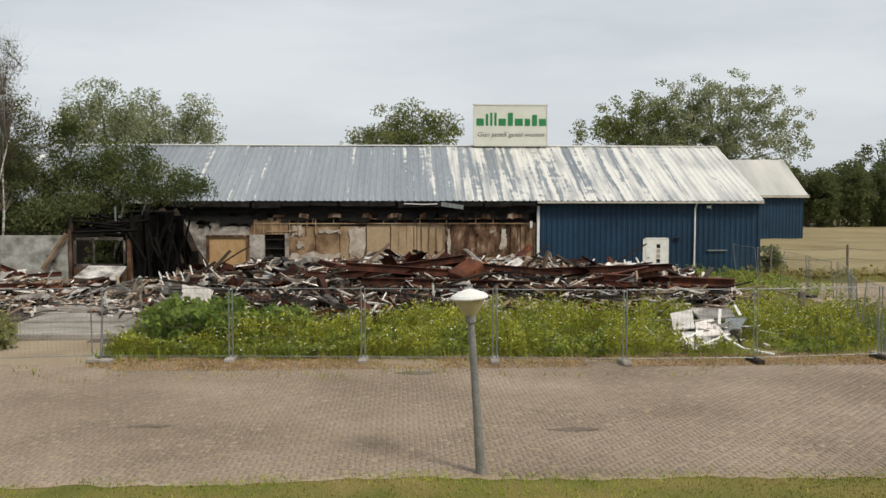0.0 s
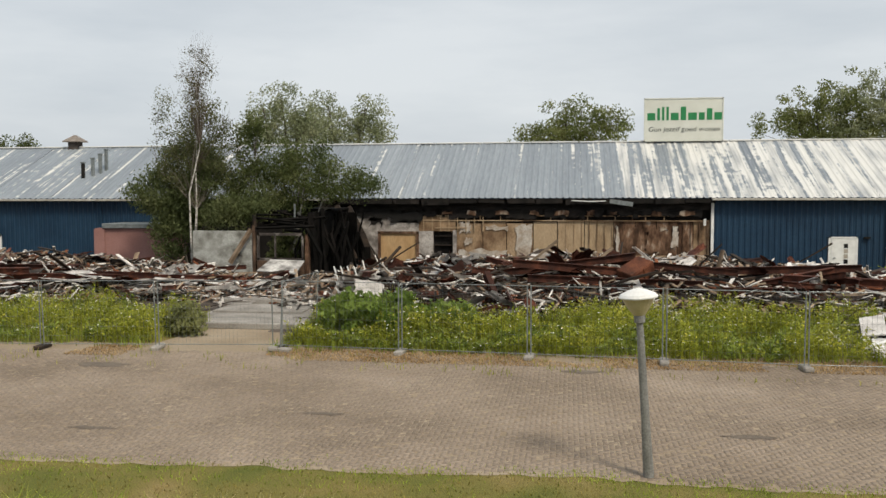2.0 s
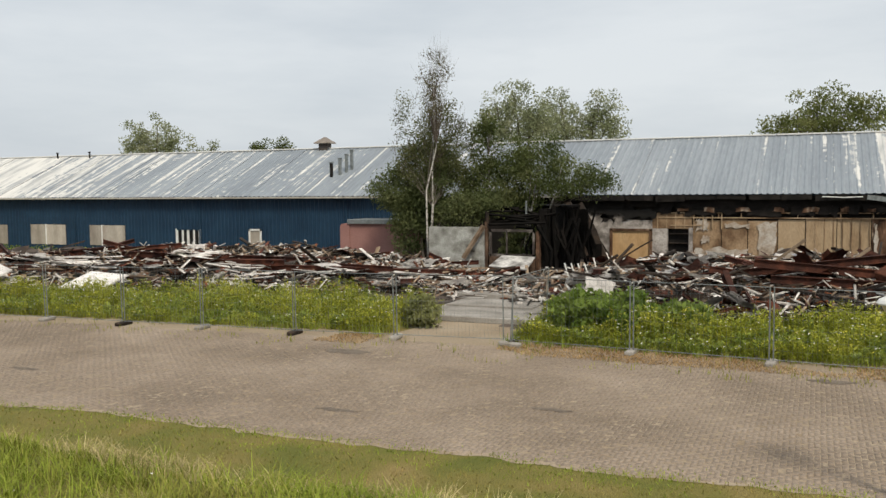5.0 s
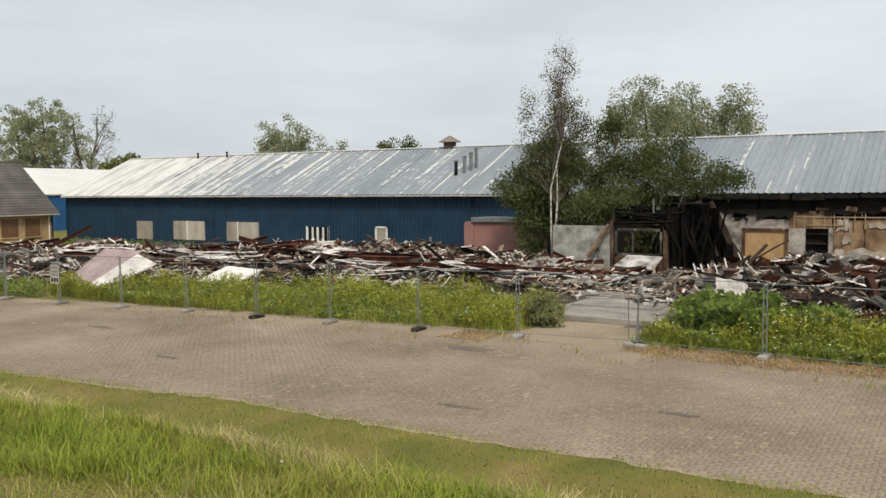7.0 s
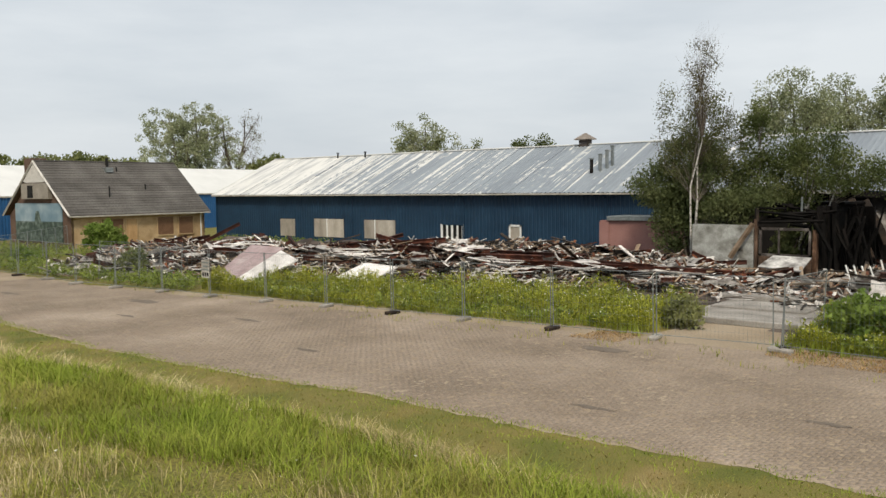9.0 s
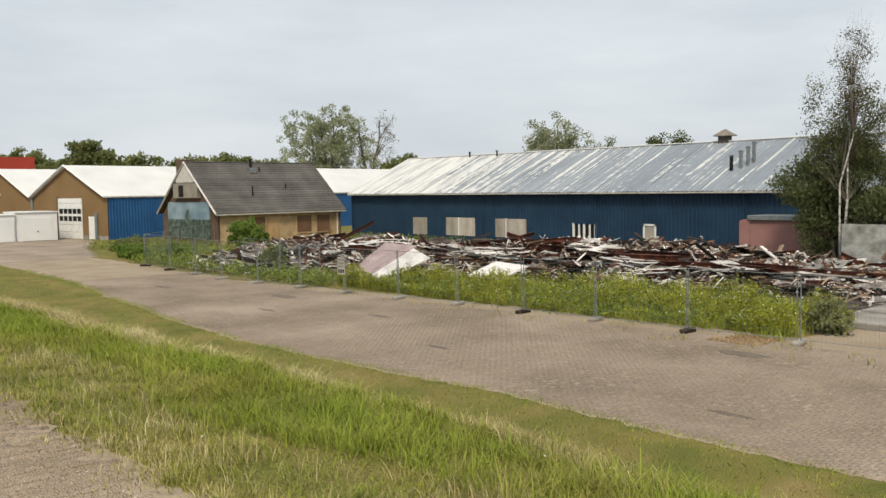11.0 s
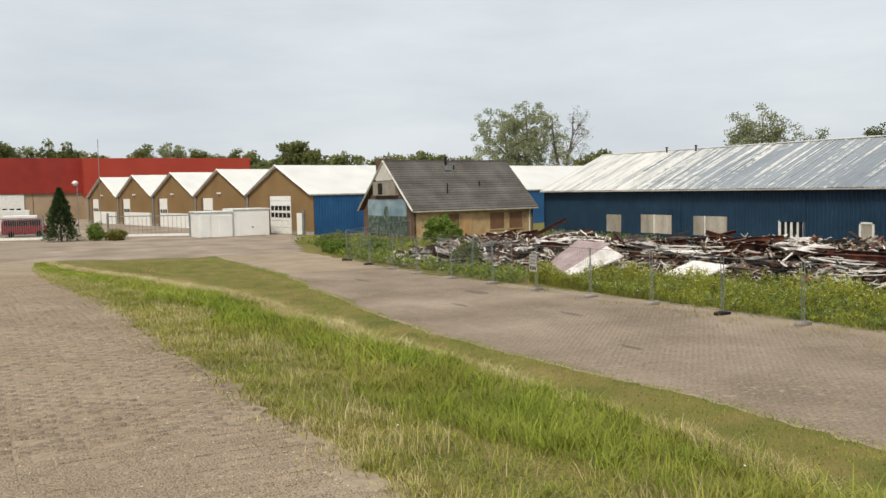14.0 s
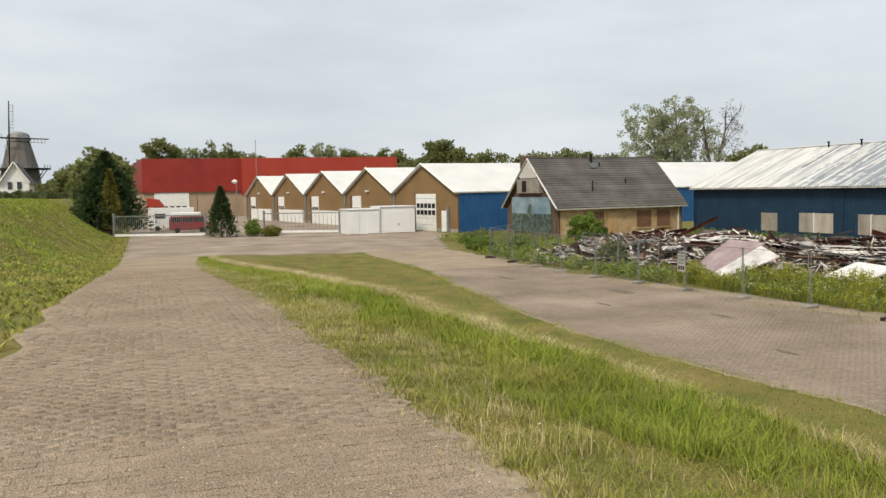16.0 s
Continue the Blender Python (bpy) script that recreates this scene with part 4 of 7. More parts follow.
# white-painted brick left, with the broken black hole over it
bw(-11.9, -10.35, 0, 3.15, 0.0, 0.30, PLASTER, "wall_panel", "sooty white plastered brick")
bw(-10.35, -8.15, 2.25, 2.75, 0.0, 0.30, PLASTER)
bw(-10.35, -9.7, 2.75, 3.35, 0.0, 0.30, PLASTER)
bw(-8.25, -7.35, 0, 2.3, 0.03, 0.30, PLASTER)
bw(-8.15, -6.1, 2.3, 3.1, 0.04, 0.30, BEIGE)
bw(-10.3, -8.3, 0, 2.16, 0.06, 0.12, PLY, "plywood_door", "clean plywood sheet over a doorway")
for a, b, c, d in ((-10.45, -10.3, 0, 2.25), (-8.3, -8.15, 0, 2.25), (-10.45, -8.15, 2.16, 2.28)):
    bw(a, b, c, d, -0.03, 0.2, CHARB, "door_frame")
for k in range(4):
    bw(-7.3, -6.3, 0.5 + k * 0.5, 0.54 + k * 0.5, 0.1, 0.35, CHAR, "shelf")
bw(-6.25, -6.05, 0, 2.35, 0.0, 0.3, PLASTER)
# panelled stretch: boards between studs
spec = [(-6.05, -4.6, BEIGE, 2.75), (-4.6, -3.3, BEIGE, 2.8), (-3.3, -1.85, BEIGE, 2.75), (-1.85, -0.55, BEIGE2, 2.8), (-0.55, 0.9, BEIGE2, 2.85), (0.9, 2.45, BEIGE2, 2.85), (2.45, 3.6, CHARB, 2.85), (3.6, 4.7, CHARB, 2.85), (4.7, 5.8, CHARB, 2.85), (5.8, 6.6, CHARB, 2.85), (6.6, 7.45, BEIGE, 2.85)]
for a, b, mt, top in spec:
    bw(a + 0.02, b - 0.02, 0.0, top, 0.08 + rb.uniform(0, 0.05), 0.30, mt, "wall_panel", "heat-scorched wall board")
x = -0.5
while x < 7.4:
    bw(x, x + 0.035, 0.3, 2.85, 0.055, 0.095, BEIGE if x < 2.4 else CHARB, "stud", "bare timber stud")
    x += 0.41
for a, b, z in ((-7.9, -3.4, 2.86), (-3.4, 7.4, 2.86), (-7.9, -4.2, 3.12), (-3.2, 5.9, 3.12), (-0.6, 7.4, 0.98), (-7.2, -5.6, 2.45)):
    bw(a, b, z, z + 0.055, 0.0, 0.09, BEIGE2 if b < -3 else BEIGE, "rail", "scorched timber rail")
for k in range(8):
    bw(-7.9 + 0.47 * k, -7.85 + 0.47 * k, 2.3, 3.14, 0.005, 0.06, BEIGE2, "lath", "bare pale lath")
x = -7.8
while x < 6.6:
    bw(x, x + 0.05, 2.9, 3.14, 0.01, 0.08, BEIGE, "short_stud")
    x += 0.6 + rb.uniform(0, 1.1)
for a, b in ((-5.5, -4.7), (-3.2, -1.2), (-0.3, 1.6), (2.2, 4.4), (4.9, 6.4)):
    bw(a, b, 3.14, 3.44, 0.06, 0.28, SOOT_AND_SHADE if rb.random() < 0.6 else BEIGE, "torn_board", "scorched torn board")
# ragged plaster remains
PALE = material("pale_plaster", [(0.20, 0.15, 0.10), (0.36, 0.30, 0.24), (0.47, 0.43, 0.38), (0.54, 0.52, 0.48)], 1.5, rough=0.9, bump=0.35, bump_scale=11, space="World", fine=0.2)


def torn(name, x0, x1, z0, z1, y, mat, label, jag=0.12, depth=0.03, n=9):
    """A flat remnant with a torn outline."""
    ring = [(x0 + (x1 - x0) * k / n, z0) for k in range(n)] + [(x1, z0 + (z1 - z0) * k / n) for k in range(n)] + [(x1 - (x1 - x0) * k / n, z1) for k in range(n)] + [(x0, z1 - (z1 - z0) * k / n) for k in range(n)]
    step, vs = 0.0, []
    for p, q in ring:
        step = 0.5 * step + rb.uniform(-jag, jag)
        vs.append((p + step * 0.8, WY + y, q + step + rb.uniform(-0.3, 0.3) * jag))
    m = len(vs)
    vs += [(p, q + depth, r) for p, q, r in vs]
    return raw(name, vs, [tuple(range(m)), tuple(range(m, 2 * m))[::-1]] + [(k, k + m, (k + 1) % m + m, (k + 1) % m) for k in range(m)], mat, hall, label)


for a, b, c, d, jag in ((-6.0, -3.3, 0.75, 1.22, 0.12), (-2.75, -1.95, 0.75, 2.62, 0.10), (-4.4, -3.2, 2.35, 2.62, 0.07), (-5.9, -5.3, 2.15, 2.75, 0.12), (-1.85, -0.5, 0.75, 1.28, 0.07), (-5.6, -5.2, 1.6, 1.85, 0.08)):
    torn("plaster_patch", a, b, c, d, 0.04 + rb.uniform(0, 0.012), PALE, "torn patch of pale plaster", jag)
for a, b, c, d, jag in ((2.55, 2.72, 0.8, 2.6, 0.07), (5.5, 5.8, 1.5, 2.62, 0.08), (6.0, 6.5, 0.8, 1.2, 0.1), (4.9, 5.25, 2.3, 2.62, 0.08)):
    torn("plaster_patch", a, b, c, d, 0.0 + rb.uniform(0, 0.012), PALE, "torn strip of pale plaster", jag)
for a, b, c, d, jag in ((2.7, 4.1, 0.85, 2.6, 0.14), (4.2, 5.4, 1.1, 2.55, 0.16)):
    torn("scorched_patch", a, b, c, d, 0.016 + rb.uniform(0, 0.01), CHARB, "brown scorched patch of board", jag)
bw(-0.6, 7.4, 0.55, 0.98, -0.05, 0.06, PLASTER, "sill_board", "grey scorched sill board")
boxed("hanging_sheet", 2.2, 3.4, 46.7, 46.9, 3.75, 3.98, GALV, hall, "bent roofing sheet", m=Matrix.Translation((2.8, 46.8, 3.9)) @ Matrix.Rotation(0.15, 4, "Y") @ Matrix.Translation((-2.8, -46.8, -3.9)))
piped("hanging_strip", [(0.2, 46.8, 3.98), (1.2, 46.75, 3.93), (2.0, 46.8, 3.96)], 0.03, WHITE, hall)
for x, z, s in ((7.1, 2.9, 0.13),):
    bw(x, x + s, z - 0.25, z + 0.1, -0.06, 0.02, WHITE, "fitting")

# soot-blackened, half-burnt boards along the top
for k in range(30):
    a = -8.0 + k * 0.52 + rb.uniform(-0.2, 0.2)
    w, zt = rb.uniform(0.35, 1.0), rb.uniform(3.02, 3.2)
    if a + w < 7.4:
        torn("burnt_board", a, a + w, zt, 3.5, -0.035 - 0.002 * k, SOOT_AND_SHADE, "charred remnant of a wall board", 0.09, 0.02, 4)
for k in range(9):
    a = -7.0 + k * 1.6 + rb.uniform(-0.4, 0.4)
    torn("scorched_lath", a, a + rb.uniform(0.3, 0.9), 3.2, 3.4, -0.10, CHARB, "half-burnt brown lath", 0.05, 0.02, 4)
torn("burnt_hole", -9.7, -7.95, 2.86, 3.5, -0.09, DARK, "black burnt-out hole", 0.14, 0.02)
torn("burnt_hole", -11.9, -9.6, 3.12, 3.6, -0.09, DARK, "black burnt-out edge of the roof", 0.12, 0.02)
torn("soot_stain", -10.9, -10.2, 2.6, 3.1, -0.016, SOOT_AND_SHADE, "sooty stain on plastered brick", 0.14, 0.01)
raw("soot_wedge", [(-12.2, WY - 0.06, 0), (-10.25, WY - 0.06, 0.0), (-10.3, WY - 0.06, 0.6), (-11.0, WY - 0.06, 1.7), (-11.84, WY - 0.06, 3.12), (-12.2, WY - 0.06, 3.4), (-12.2, WY - 0.01, 0), (-10.25, WY - 0.01, 0.0), (-10.3, WY - 0.01, 0.6), (-11.0, WY - 0.01, 1.7), (-11.84, WY - 0.01, 3.12), (-12.2, WY - 0.01, 3.4)], [(0, 1, 2, 3, 4, 5), (11, 10, 9, 8, 7, 6)] + [(k, k + 6, (k + 1) % 6 + 6, (k + 1) % 6) for k in range(6)], SOOT_AND_SHADE, hall, "soot-black slumped boards")
piped("slumped_rafter", [(-11.95, 47.1, 3.3), (-11.1, 47.05, 1.7), (-10.2, 46.9, 0.4)], 0.09, CHAR, hall, "charred rafter slumped against the plaster", 4)

# remains of the burnt front building: slumped gable edge, posts, white wall with an empty window
OLDWALL = material("stained_wall", [(0.05, 0.042, 0.034), (0.22, 0.22, 0.20), (0.35, 0.355, 0.335), (0.42, 0.43, 0.41)], 1.5, rough=0.9, bump=0.2, space="World")
BLACK = material("black_char", [(0.003, 0.003, 0.0028), (0.006, 0.0055, 0.005), (0.012, 0.010, 0.009)], 1.5, rough=0.95, bump=0.5, bump_scale=14, space="World", spec=0.1)
CHARW = material("burnt_timber", [(0.03, 0.02, 0.014), (0.09, 0.055, 0.036), (0.2, 0.13, 0.09)], 1.6, rough=0.9, bump=0.4, bump_scale=14, space="World")
SOOTW = material("sooted_frame", [(0.015, 0.013, 0.011), (0.06, 0.05, 0.045), (0.24, 0.22, 0.2)], 1.8, rough=0.8, bump=0.3, bump_scale=14, space="World")
ruin = in_world("burnt_annex", -13.5, 41, 0, "charred remains of a front building, with a standing white wall", "ruin")
boxed("white_wall", -18.0, -15.0, 39.95, 40.15, 0, 2.62, OLDWALL, ruin, "stained white wall slab")
boxed("wall_post", -14.96, -14.84, 39.9, 40.15, 0, 2.9, CHARW, ruin)
for a, b, c, d in ((-14.75, -12.45, 2.40, 2.52), (-14.75, -12.45, 1.2, 1.32), (-14.75, -14.65, 1.2, 2.52), (-12.55, -12.45, 1.2, 2.52), (-13.9, -13.83, 1.2, 2.5)):
    boxed("window_frame", a, b, 39.95, 40.05, c, d, SOOTW, ruin, "soot-streaked window frame")
boxed("low_wall", -14.75, -12.4, 39.9, 40.1, 0, 1.2, CHARW, ruin)
boxed("pillar", -12.36, -12.2, 39.9, 40.2, 0, 2.45, CHARB, ruin, "scorched yellow pillar")
boxed("charred_back_wall", -12.9, -11.0, 44.6, 44.8, 0, 3.4, BLACK, ruin)
boxed("side_wall", -12.3, -12.05, 40.2, 47.2, 0, 3.5, BLACK, ruin, "burnt black side wall")
for k in range(40):
    x, y = rb.uniform(-13.0, -10.6), rb.uniform(39.8, 44.5)
    h = rb.uniform(2.2, 3.7)
    piped("charred_post", [(x, y, 0), (x + rb.uniform(-0.4, 0.4), y, h * 0.55), (x + rb.uniform(-0.8, 0.8), y + rb.uniform(-0.2, 0.2), h)], rb.uniform(0.03, 0.10), BLACK, ruin, "", 4)
for k in range(12):
    x, y, z = rb.uniform(-15.5, -13.0), rb.uniform(39.8, 45), rb.uniform(2.4, 3.7)
    piped("charred_beam", [(x, y, z), (x + rb.uniform(0.8, 2.0), y + rb.uniform(-0.5, 0.5), z + rb.uniform(-0.35, 0.25))], rb.uniform(0.05, 0.1), BLACK, ruin, "", 4)
piped("fallen_rafter", [(-11.9, 46.6, 3.6), (-10.9, 45.6, 2.2), (-10.2, 45.0, 0.8)], 0.2, CHAR, ruin, "", 4)
piped("fallen_rafter", [(-12.3, 45.6, 3.7), (-11.6, 45.0, 2.0), (-11.0, 44.4, 0.9)], 0.2, CHAR, ruin, "", 4)
piped("leaning_post", [(-14.95, 39.7, 2.7), (-15.4, 39.6, 2.0), (-15.95, 39.5, 1.1)], 0.12, WOOD, ruin, "split pale leaning post", 4)
piped("wall_pipe", [(-13.2, 41.0, 2.4), (-13.2, 41.0, 3.9)], 0.05, GALV, ruin)
boxed("roof_remnant", -14.6, -11.9, 43.0, 47.0, 3.5, 3.62, BLACK, ruin)

for k in range(14):
    x, y = rb.uniform(-12.6, -10.4), rb.uniform(44.2, 46.6)
    h = rb.uniform(1.4, 3.6) - 0.9 * max(0, x + 11.6)
    boxed("burnt_board", x, x + rb.uniform(0.2, 0.5), y, y + 0.05, 0, max(0.6, h), BLACK, ruin, "", m=Matrix.Translation((x, y, 0)) @ Matrix.Rotation(rb.uniform(-0.25, 0.05), 4, "Y") @ Matrix.Translation((-x, -y, 0)))
piped("charred_beam", [(-14.9, 40.0, 2.75), (-11.9, 40.0, 2.85)], 0.07, BLACK, ruin, "", 4)
piped("charred_beam", [(-14.9, 40.2, 3.25), (-12.9, 40.3, 3.05), (-11.5, 40.4, 3.3)], 0.06, BLACK, ruin, "", 4)
piped("charred_beam", [(-14.86, 40.0, 2.6), (-14.9, 40.0, 3.4)], 0.1, CHAR, ruin, "", 4)

# pink outbuilding
pink = in_world("pink_outbuilding", -24, 46, 0, "small pink rendered outbuilding with a flat pale roof edge", "outbuilding")
PINK = material("pink_render", [(0.25, 0.13, 0.115), (0.31, 0.165, 0.145), (0.36, 0.20, 0.18)], 0.6, rough=0.9, bump=0.1, bump_scale=14, space="World", fine=0.1)
boxed("wall", -26.0, -21.6, 45.0, 47.1, 0, 2.5, PINK, pink)
boxed("pier", -26.02, -25.4, 44.93, 45.05, 0, 2.42, PINK, pink)
boxed("roof_edge", -25.5, -21.5, 44.85, 47.2, 2.5, 2.76, GALV, pink, "pale metal roof edge", 0.02)
# ---- the rubble of the burnt hall ----
rd = random.Random(23)
PX = (-53, -48, -42, -36, -30, -24, -18, -14.5, -12.5, -10.5, -8.5, -5, 0, 5, 9, 12.5, 15.5)
PH = (0.3, 1.15, 1.1, 1.15, 1.25, 1.15, 0.9, 0.6, 0.3, 0.45, 0.95, 1.15, 1.2, 1.2, 1.1, 0.75, 0.1)
PF = (23.6, 22.6, 23.2, 25.8, 29.3, 30.6, 33.0, 33.0, 32.5, 32.0, 30.6, 29.6, 29.6, 30.0, 29.5, 30.0, 33)


def pile_z(x, y):
    h, f = np.interp(x, PX, PH), np.interp(x, PX, PF)
    back = np.interp(x, PX, [q + 3 for q in (33, 37, 40, 41, 42, 42, 41, 39, 40, 43, 43.5, 43, 43, 43.5, 44, 43, 42)])
    up = np.clip((y - f) / 4.5, 0, 1) * np.clip((back - y) / 5.0, 0, 1)
    n = noise.noise(Vector((float(x) * 0.45, float(y) * 0.45, 0))) * 0.45 + noise.noise(Vector((float(x) * 1.3, float(y) * 1.3, 4))) * 0.25
    return float(max(0.0, h * up * (1.0 + n)))


gx, gy = np.arange(-54, 16.1, 0.45), np.arange(22, 46, 0.45)
GX, GY = np.meshgrid(gx, gy)
GZ = np.array([pile_z(a, b) + 0.02 * rd.random() - 0.03 for a, b in zip(GX.ravel(), GY.ravel())]).reshape(GX.shape)
gi = np.arange(GX.size).reshape(GX.shape)
gf = np.stack([gi[:-1, :-1], gi[:-1, 1:], gi[1:, 1:], gi[1:, :-1]], -1).reshape(-1, 4)
gv = np.stack([GX, GY, GZ], -1).reshape(-1, 3)
gf = gf[gv[gf][:, :, 2].max(1) > 0.02]
mound = tagged(cloud_mesh("rubble_mound", gv, gf, ASH), "heaped ash and burnt rubble along the warehouse", "rubble", kind="stuff")


def unit_plank():
    bm = bmesh.new()
    box(bm, -0.5, 0.5, -0.5, 0.5, -0.5, 0.5)
    bmesh.ops.subdivide_edges(bm, edges=[e for e in bm.edges if abs(e.verts[0].co.x - e.verts[1].co.x) > 0.5], cuts=3)
    return bm


def piece_mesh(name, kind, seed, mat):
    r = random.Random(seed)
    bm = bmesh.new()
    if kind == "plank":
        bm.free()
        bm = unit_plank()
        l, w, t = r.uniform(1.6, 3.6), r.uniform(0.09, 0.22), r.uniform(0.03, 0.07)
        b1 = r.uniform(-0.08, 0.08)
        for v in bm.verts:
            end = 0.1 * r.uniform(-1, 1) if abs(v.co.x) > 0.49 else 0
            v.co = Vector((v.co.x * l + end, v.co.y * w, v.co.z * t + b1 * (1 - 4 * v.co.x ** 2)))
    elif kind == "beam":
        l, h, w, t = r.uniform(3.0, 6.0), r.uniform(0.16, 0.26), r.uniform(0.12, 0.18), 0.02
        box(bm, -l / 2, l / 2, -w / 2, w / 2, h / 2 - t, h / 2)
        box(bm, -l / 2, l / 2, -w / 2, w / 2, -h / 2, -h / 2 + t)
        box(bm, -l / 2, l / 2, -t / 2, t / 2, -h / 2 + t, h / 2 - t)
    elif kind == "sheet":
        l, w, n = r.uniform(0.9, 2.3), r.uniform(0.5, 1.2), 5
        top = []
        bend = r.uniform(-0.25, 0.3)
        for i in range(n + 1):
            for j in range(n + 1):
                u, v = i / n - 0.5, j / n - 0.5
                z = bend * u * u + r.uniform(-0.02, 0.02) + 0.08 * noise.noise(Vector((u * 3, v * 3, seed)))
                top.append(bm.verts.new((u * l + (r.uniform(-0.12, 0.12) if abs(u) > 0.49 else 0), v * w + (r.uniform(-0.1, 0.1) if abs(v) > 0.49 else 0), z)))
        fs = [bm.faces.new((top[i * (n + 1) + j], top[(i + 1) * (n + 1) + j], top[(i + 1) * (n + 1) + j + 1], top[i * (n + 1) + j + 1])) for i in range(n) for j in range(n)]
        bmesh.ops.solidify(bm, geom=fs, thickness=r.uniform(0.015, 0.05))
    else:
        bmesh.ops.create_icosphere(bm, subdivisions=1, radius=0.5)
        s = [r.uniform(0.25, 0.8) for _ in range(3)]
        for v in bm.verts:
            v.co = Vector([c * k * r.uniform(0.7, 1.2) for c, k in zip(v.co, s)])
    me = bpy.data.meshes.new(name)
    bm.to_mesh(me)
    bm.free()
    me.materials.append(mat)
    return me


SHEETW = material("white_sheet", [(0.40, 0.37, 0.35), (0.66, 0.63, 0.60), (0.80, 0.78, 0.75)], 1.4, rough=0.7, bump=0.15, per="object", spread=0.25)
SHEETG = material("burnt_sheet", [(0.05, 0.045, 0.04), (0.16, 0.15, 0.14), (0.36, 0.34, 0.32)], 1.3, rough=0.7, bump=0.2, per="object", spread=0.4)
KINDS = [("weathered_plank", "plank", WOOD, "weathered broken plank lying in the rubble", 6), ("charred_plank", "plank", CHAR, "charred plank lying in the rubble", 6), ("pale_batten", "plank", RUBBLE, "pale painted batten lying in the rubble", 5),
         ("steel_beam", "beam", RUST, "rust-brown steel beam fallen in the rubble", 5), ("rusty_sheet", "sheet", RUST, "bent rusty steel sheet in the rubble", 4), ("white_fragment", "sheet", SHEETW, "broken white wall panel in the rubble", 6),
         ("metal_scrap", "sheet", SHEETG, "bent sooty metal scrap in the rubble", 5), ("rubble_chunk", "chunk", RUBBLE, "pale lump of broken masonry", 4), ("white_board", "plank", SHEETW, "white painted board in a fallen stack", 6)]
LIB = {k[0]: [piece_mesh(k[0], k[1], 100 * q + j, k[2]) for j in range(k[4])] for q, k in enumerate(KINDS)}
INFO = {k[0]: k for k in KINDS}


def drop(name, x, y, lift=0.05, tilt=22, scale=1.0, yaw=None, z=None, roll=None):
    o = new(name, rd.choice(LIB[name]))
    zz = (pile_z(x, y) if z is None else z) + lift
    o.matrix_world = Matrix.Translation((x, y, zz)) @ Euler((radians(rd.gauss(0, tilt * 0.8) if roll is None else roll), radians(rd.gauss(0, tilt)), radians(rd.uniform(0, 180) if yaw is None else yaw))).to_matrix().to_4x4() @ Matrix.Scale(scale, 4)
    return tagged(o, INFO[name][3], "debris", INFO[name][0].replace("_", " ") + "s in the rubble")


def spot(x0, x1, lo=0.15):
    for _ in range(60):
        x = rd.uniform(x0, x1)
        y = np.interp(x, PX, PF) + rd.uniform(0, 1) ** 1.3 * 11
        if pile_z(x, y) > lo:
            return x, y
    return x, y


def scatter(name, n, x0, x1, **k):
    for _ in range(n):
        x, y = spot(x0, x1)
        drop(name, x, y, **k)


scatter("weathered_plank", 150, -51, 14, tilt=9)
scatter("pale_batten", 130, -51, 14, tilt=10)
scatter("white_board", 22, -51, -14, tilt=8)
scatter("charred_plank", 150, -30, 13, tilt=10)
scatter("charred_plank", 130, -51, -18, tilt=7)
scatter("rusty_sheet", 60, -50, -16, tilt=9, scale=1.1)
scatter("steel_beam", 55, -50, 13, tilt=9)
scatter("rusty_sheet", 90, -50, 13, tilt=14)
scatter("rusty_sheet", 60, -7, 12, scale=1.15)
scatter("white_fragment", 120, -51, -13, tilt=9, scale=1.25)
scatter("pale_batten", 24, -34, -13, tilt=9, scale=1.1)
scatter("white_fragment", 50, -51, -14, tilt=16, scale=0.8)
scatter("rusty_sheet", 40, -50, -18, scale=1.4, tilt=8)
scatter("charred_plank", 70, -8, 13, scale=1.4, tilt=8)
scatter("white_fragment", 120, -9, 14, tilt=14, scale=0.8)
scatter("white_board", 45, -10, 12, tilt=12, scale=0.75)
scatter("white_fragment", 30, -10, -2, tilt=12, scale=0.9)
scatter("metal_scrap", 90, -51, 14, tilt=14)
scatter("rubble_chunk", 60, -51, 14, tilt=40, scale=0.45, lift=0.0)
# long rust beams that lie across the heaps
for x, y, yaw, s, tl in ((0.5, 33.5, 12, 1.25, -6), (3.5, 34.0, 165, 1.2, 4), (7.5, 34.0, 8, 1.2, 3), (-20, 35, 166, 1.2, 3), (-26, 33.5, 176, 1.3, 2), (-31, 34, 25, 1.1, -5), (-38, 32, 150, 1.1, 8), (10.5, 33.5, 170, 1.2, 2)):
    o = drop("steel_beam", x, y, 0.32, 6, s, yaw)
# stacks of pale boards lying side by side on the heaps
for x, y, yaw, n, s in ((-24.6, 33.4, 8, 9, 1.0), (-23.6, 33.0, 16, 5, 0.9), (-33.0, 31.2, 28, 8, 0.9), (-31.4, 31.6, 20, 5, 0.85), (-17.2, 35.0, 12, 4, 0.8), (-38.5, 29.2, 30, 5, 0.8), (-20.6, 33.8, 165, 4, 0.9)):
    for k in range(n):
        drop("white_board", x + rd.gauss(0, 0.35), y + rd.gauss(0, 0.35), 0.10 + 0.045 * k, 3, s, yaw + rd.gauss(0, 6), None, 0)
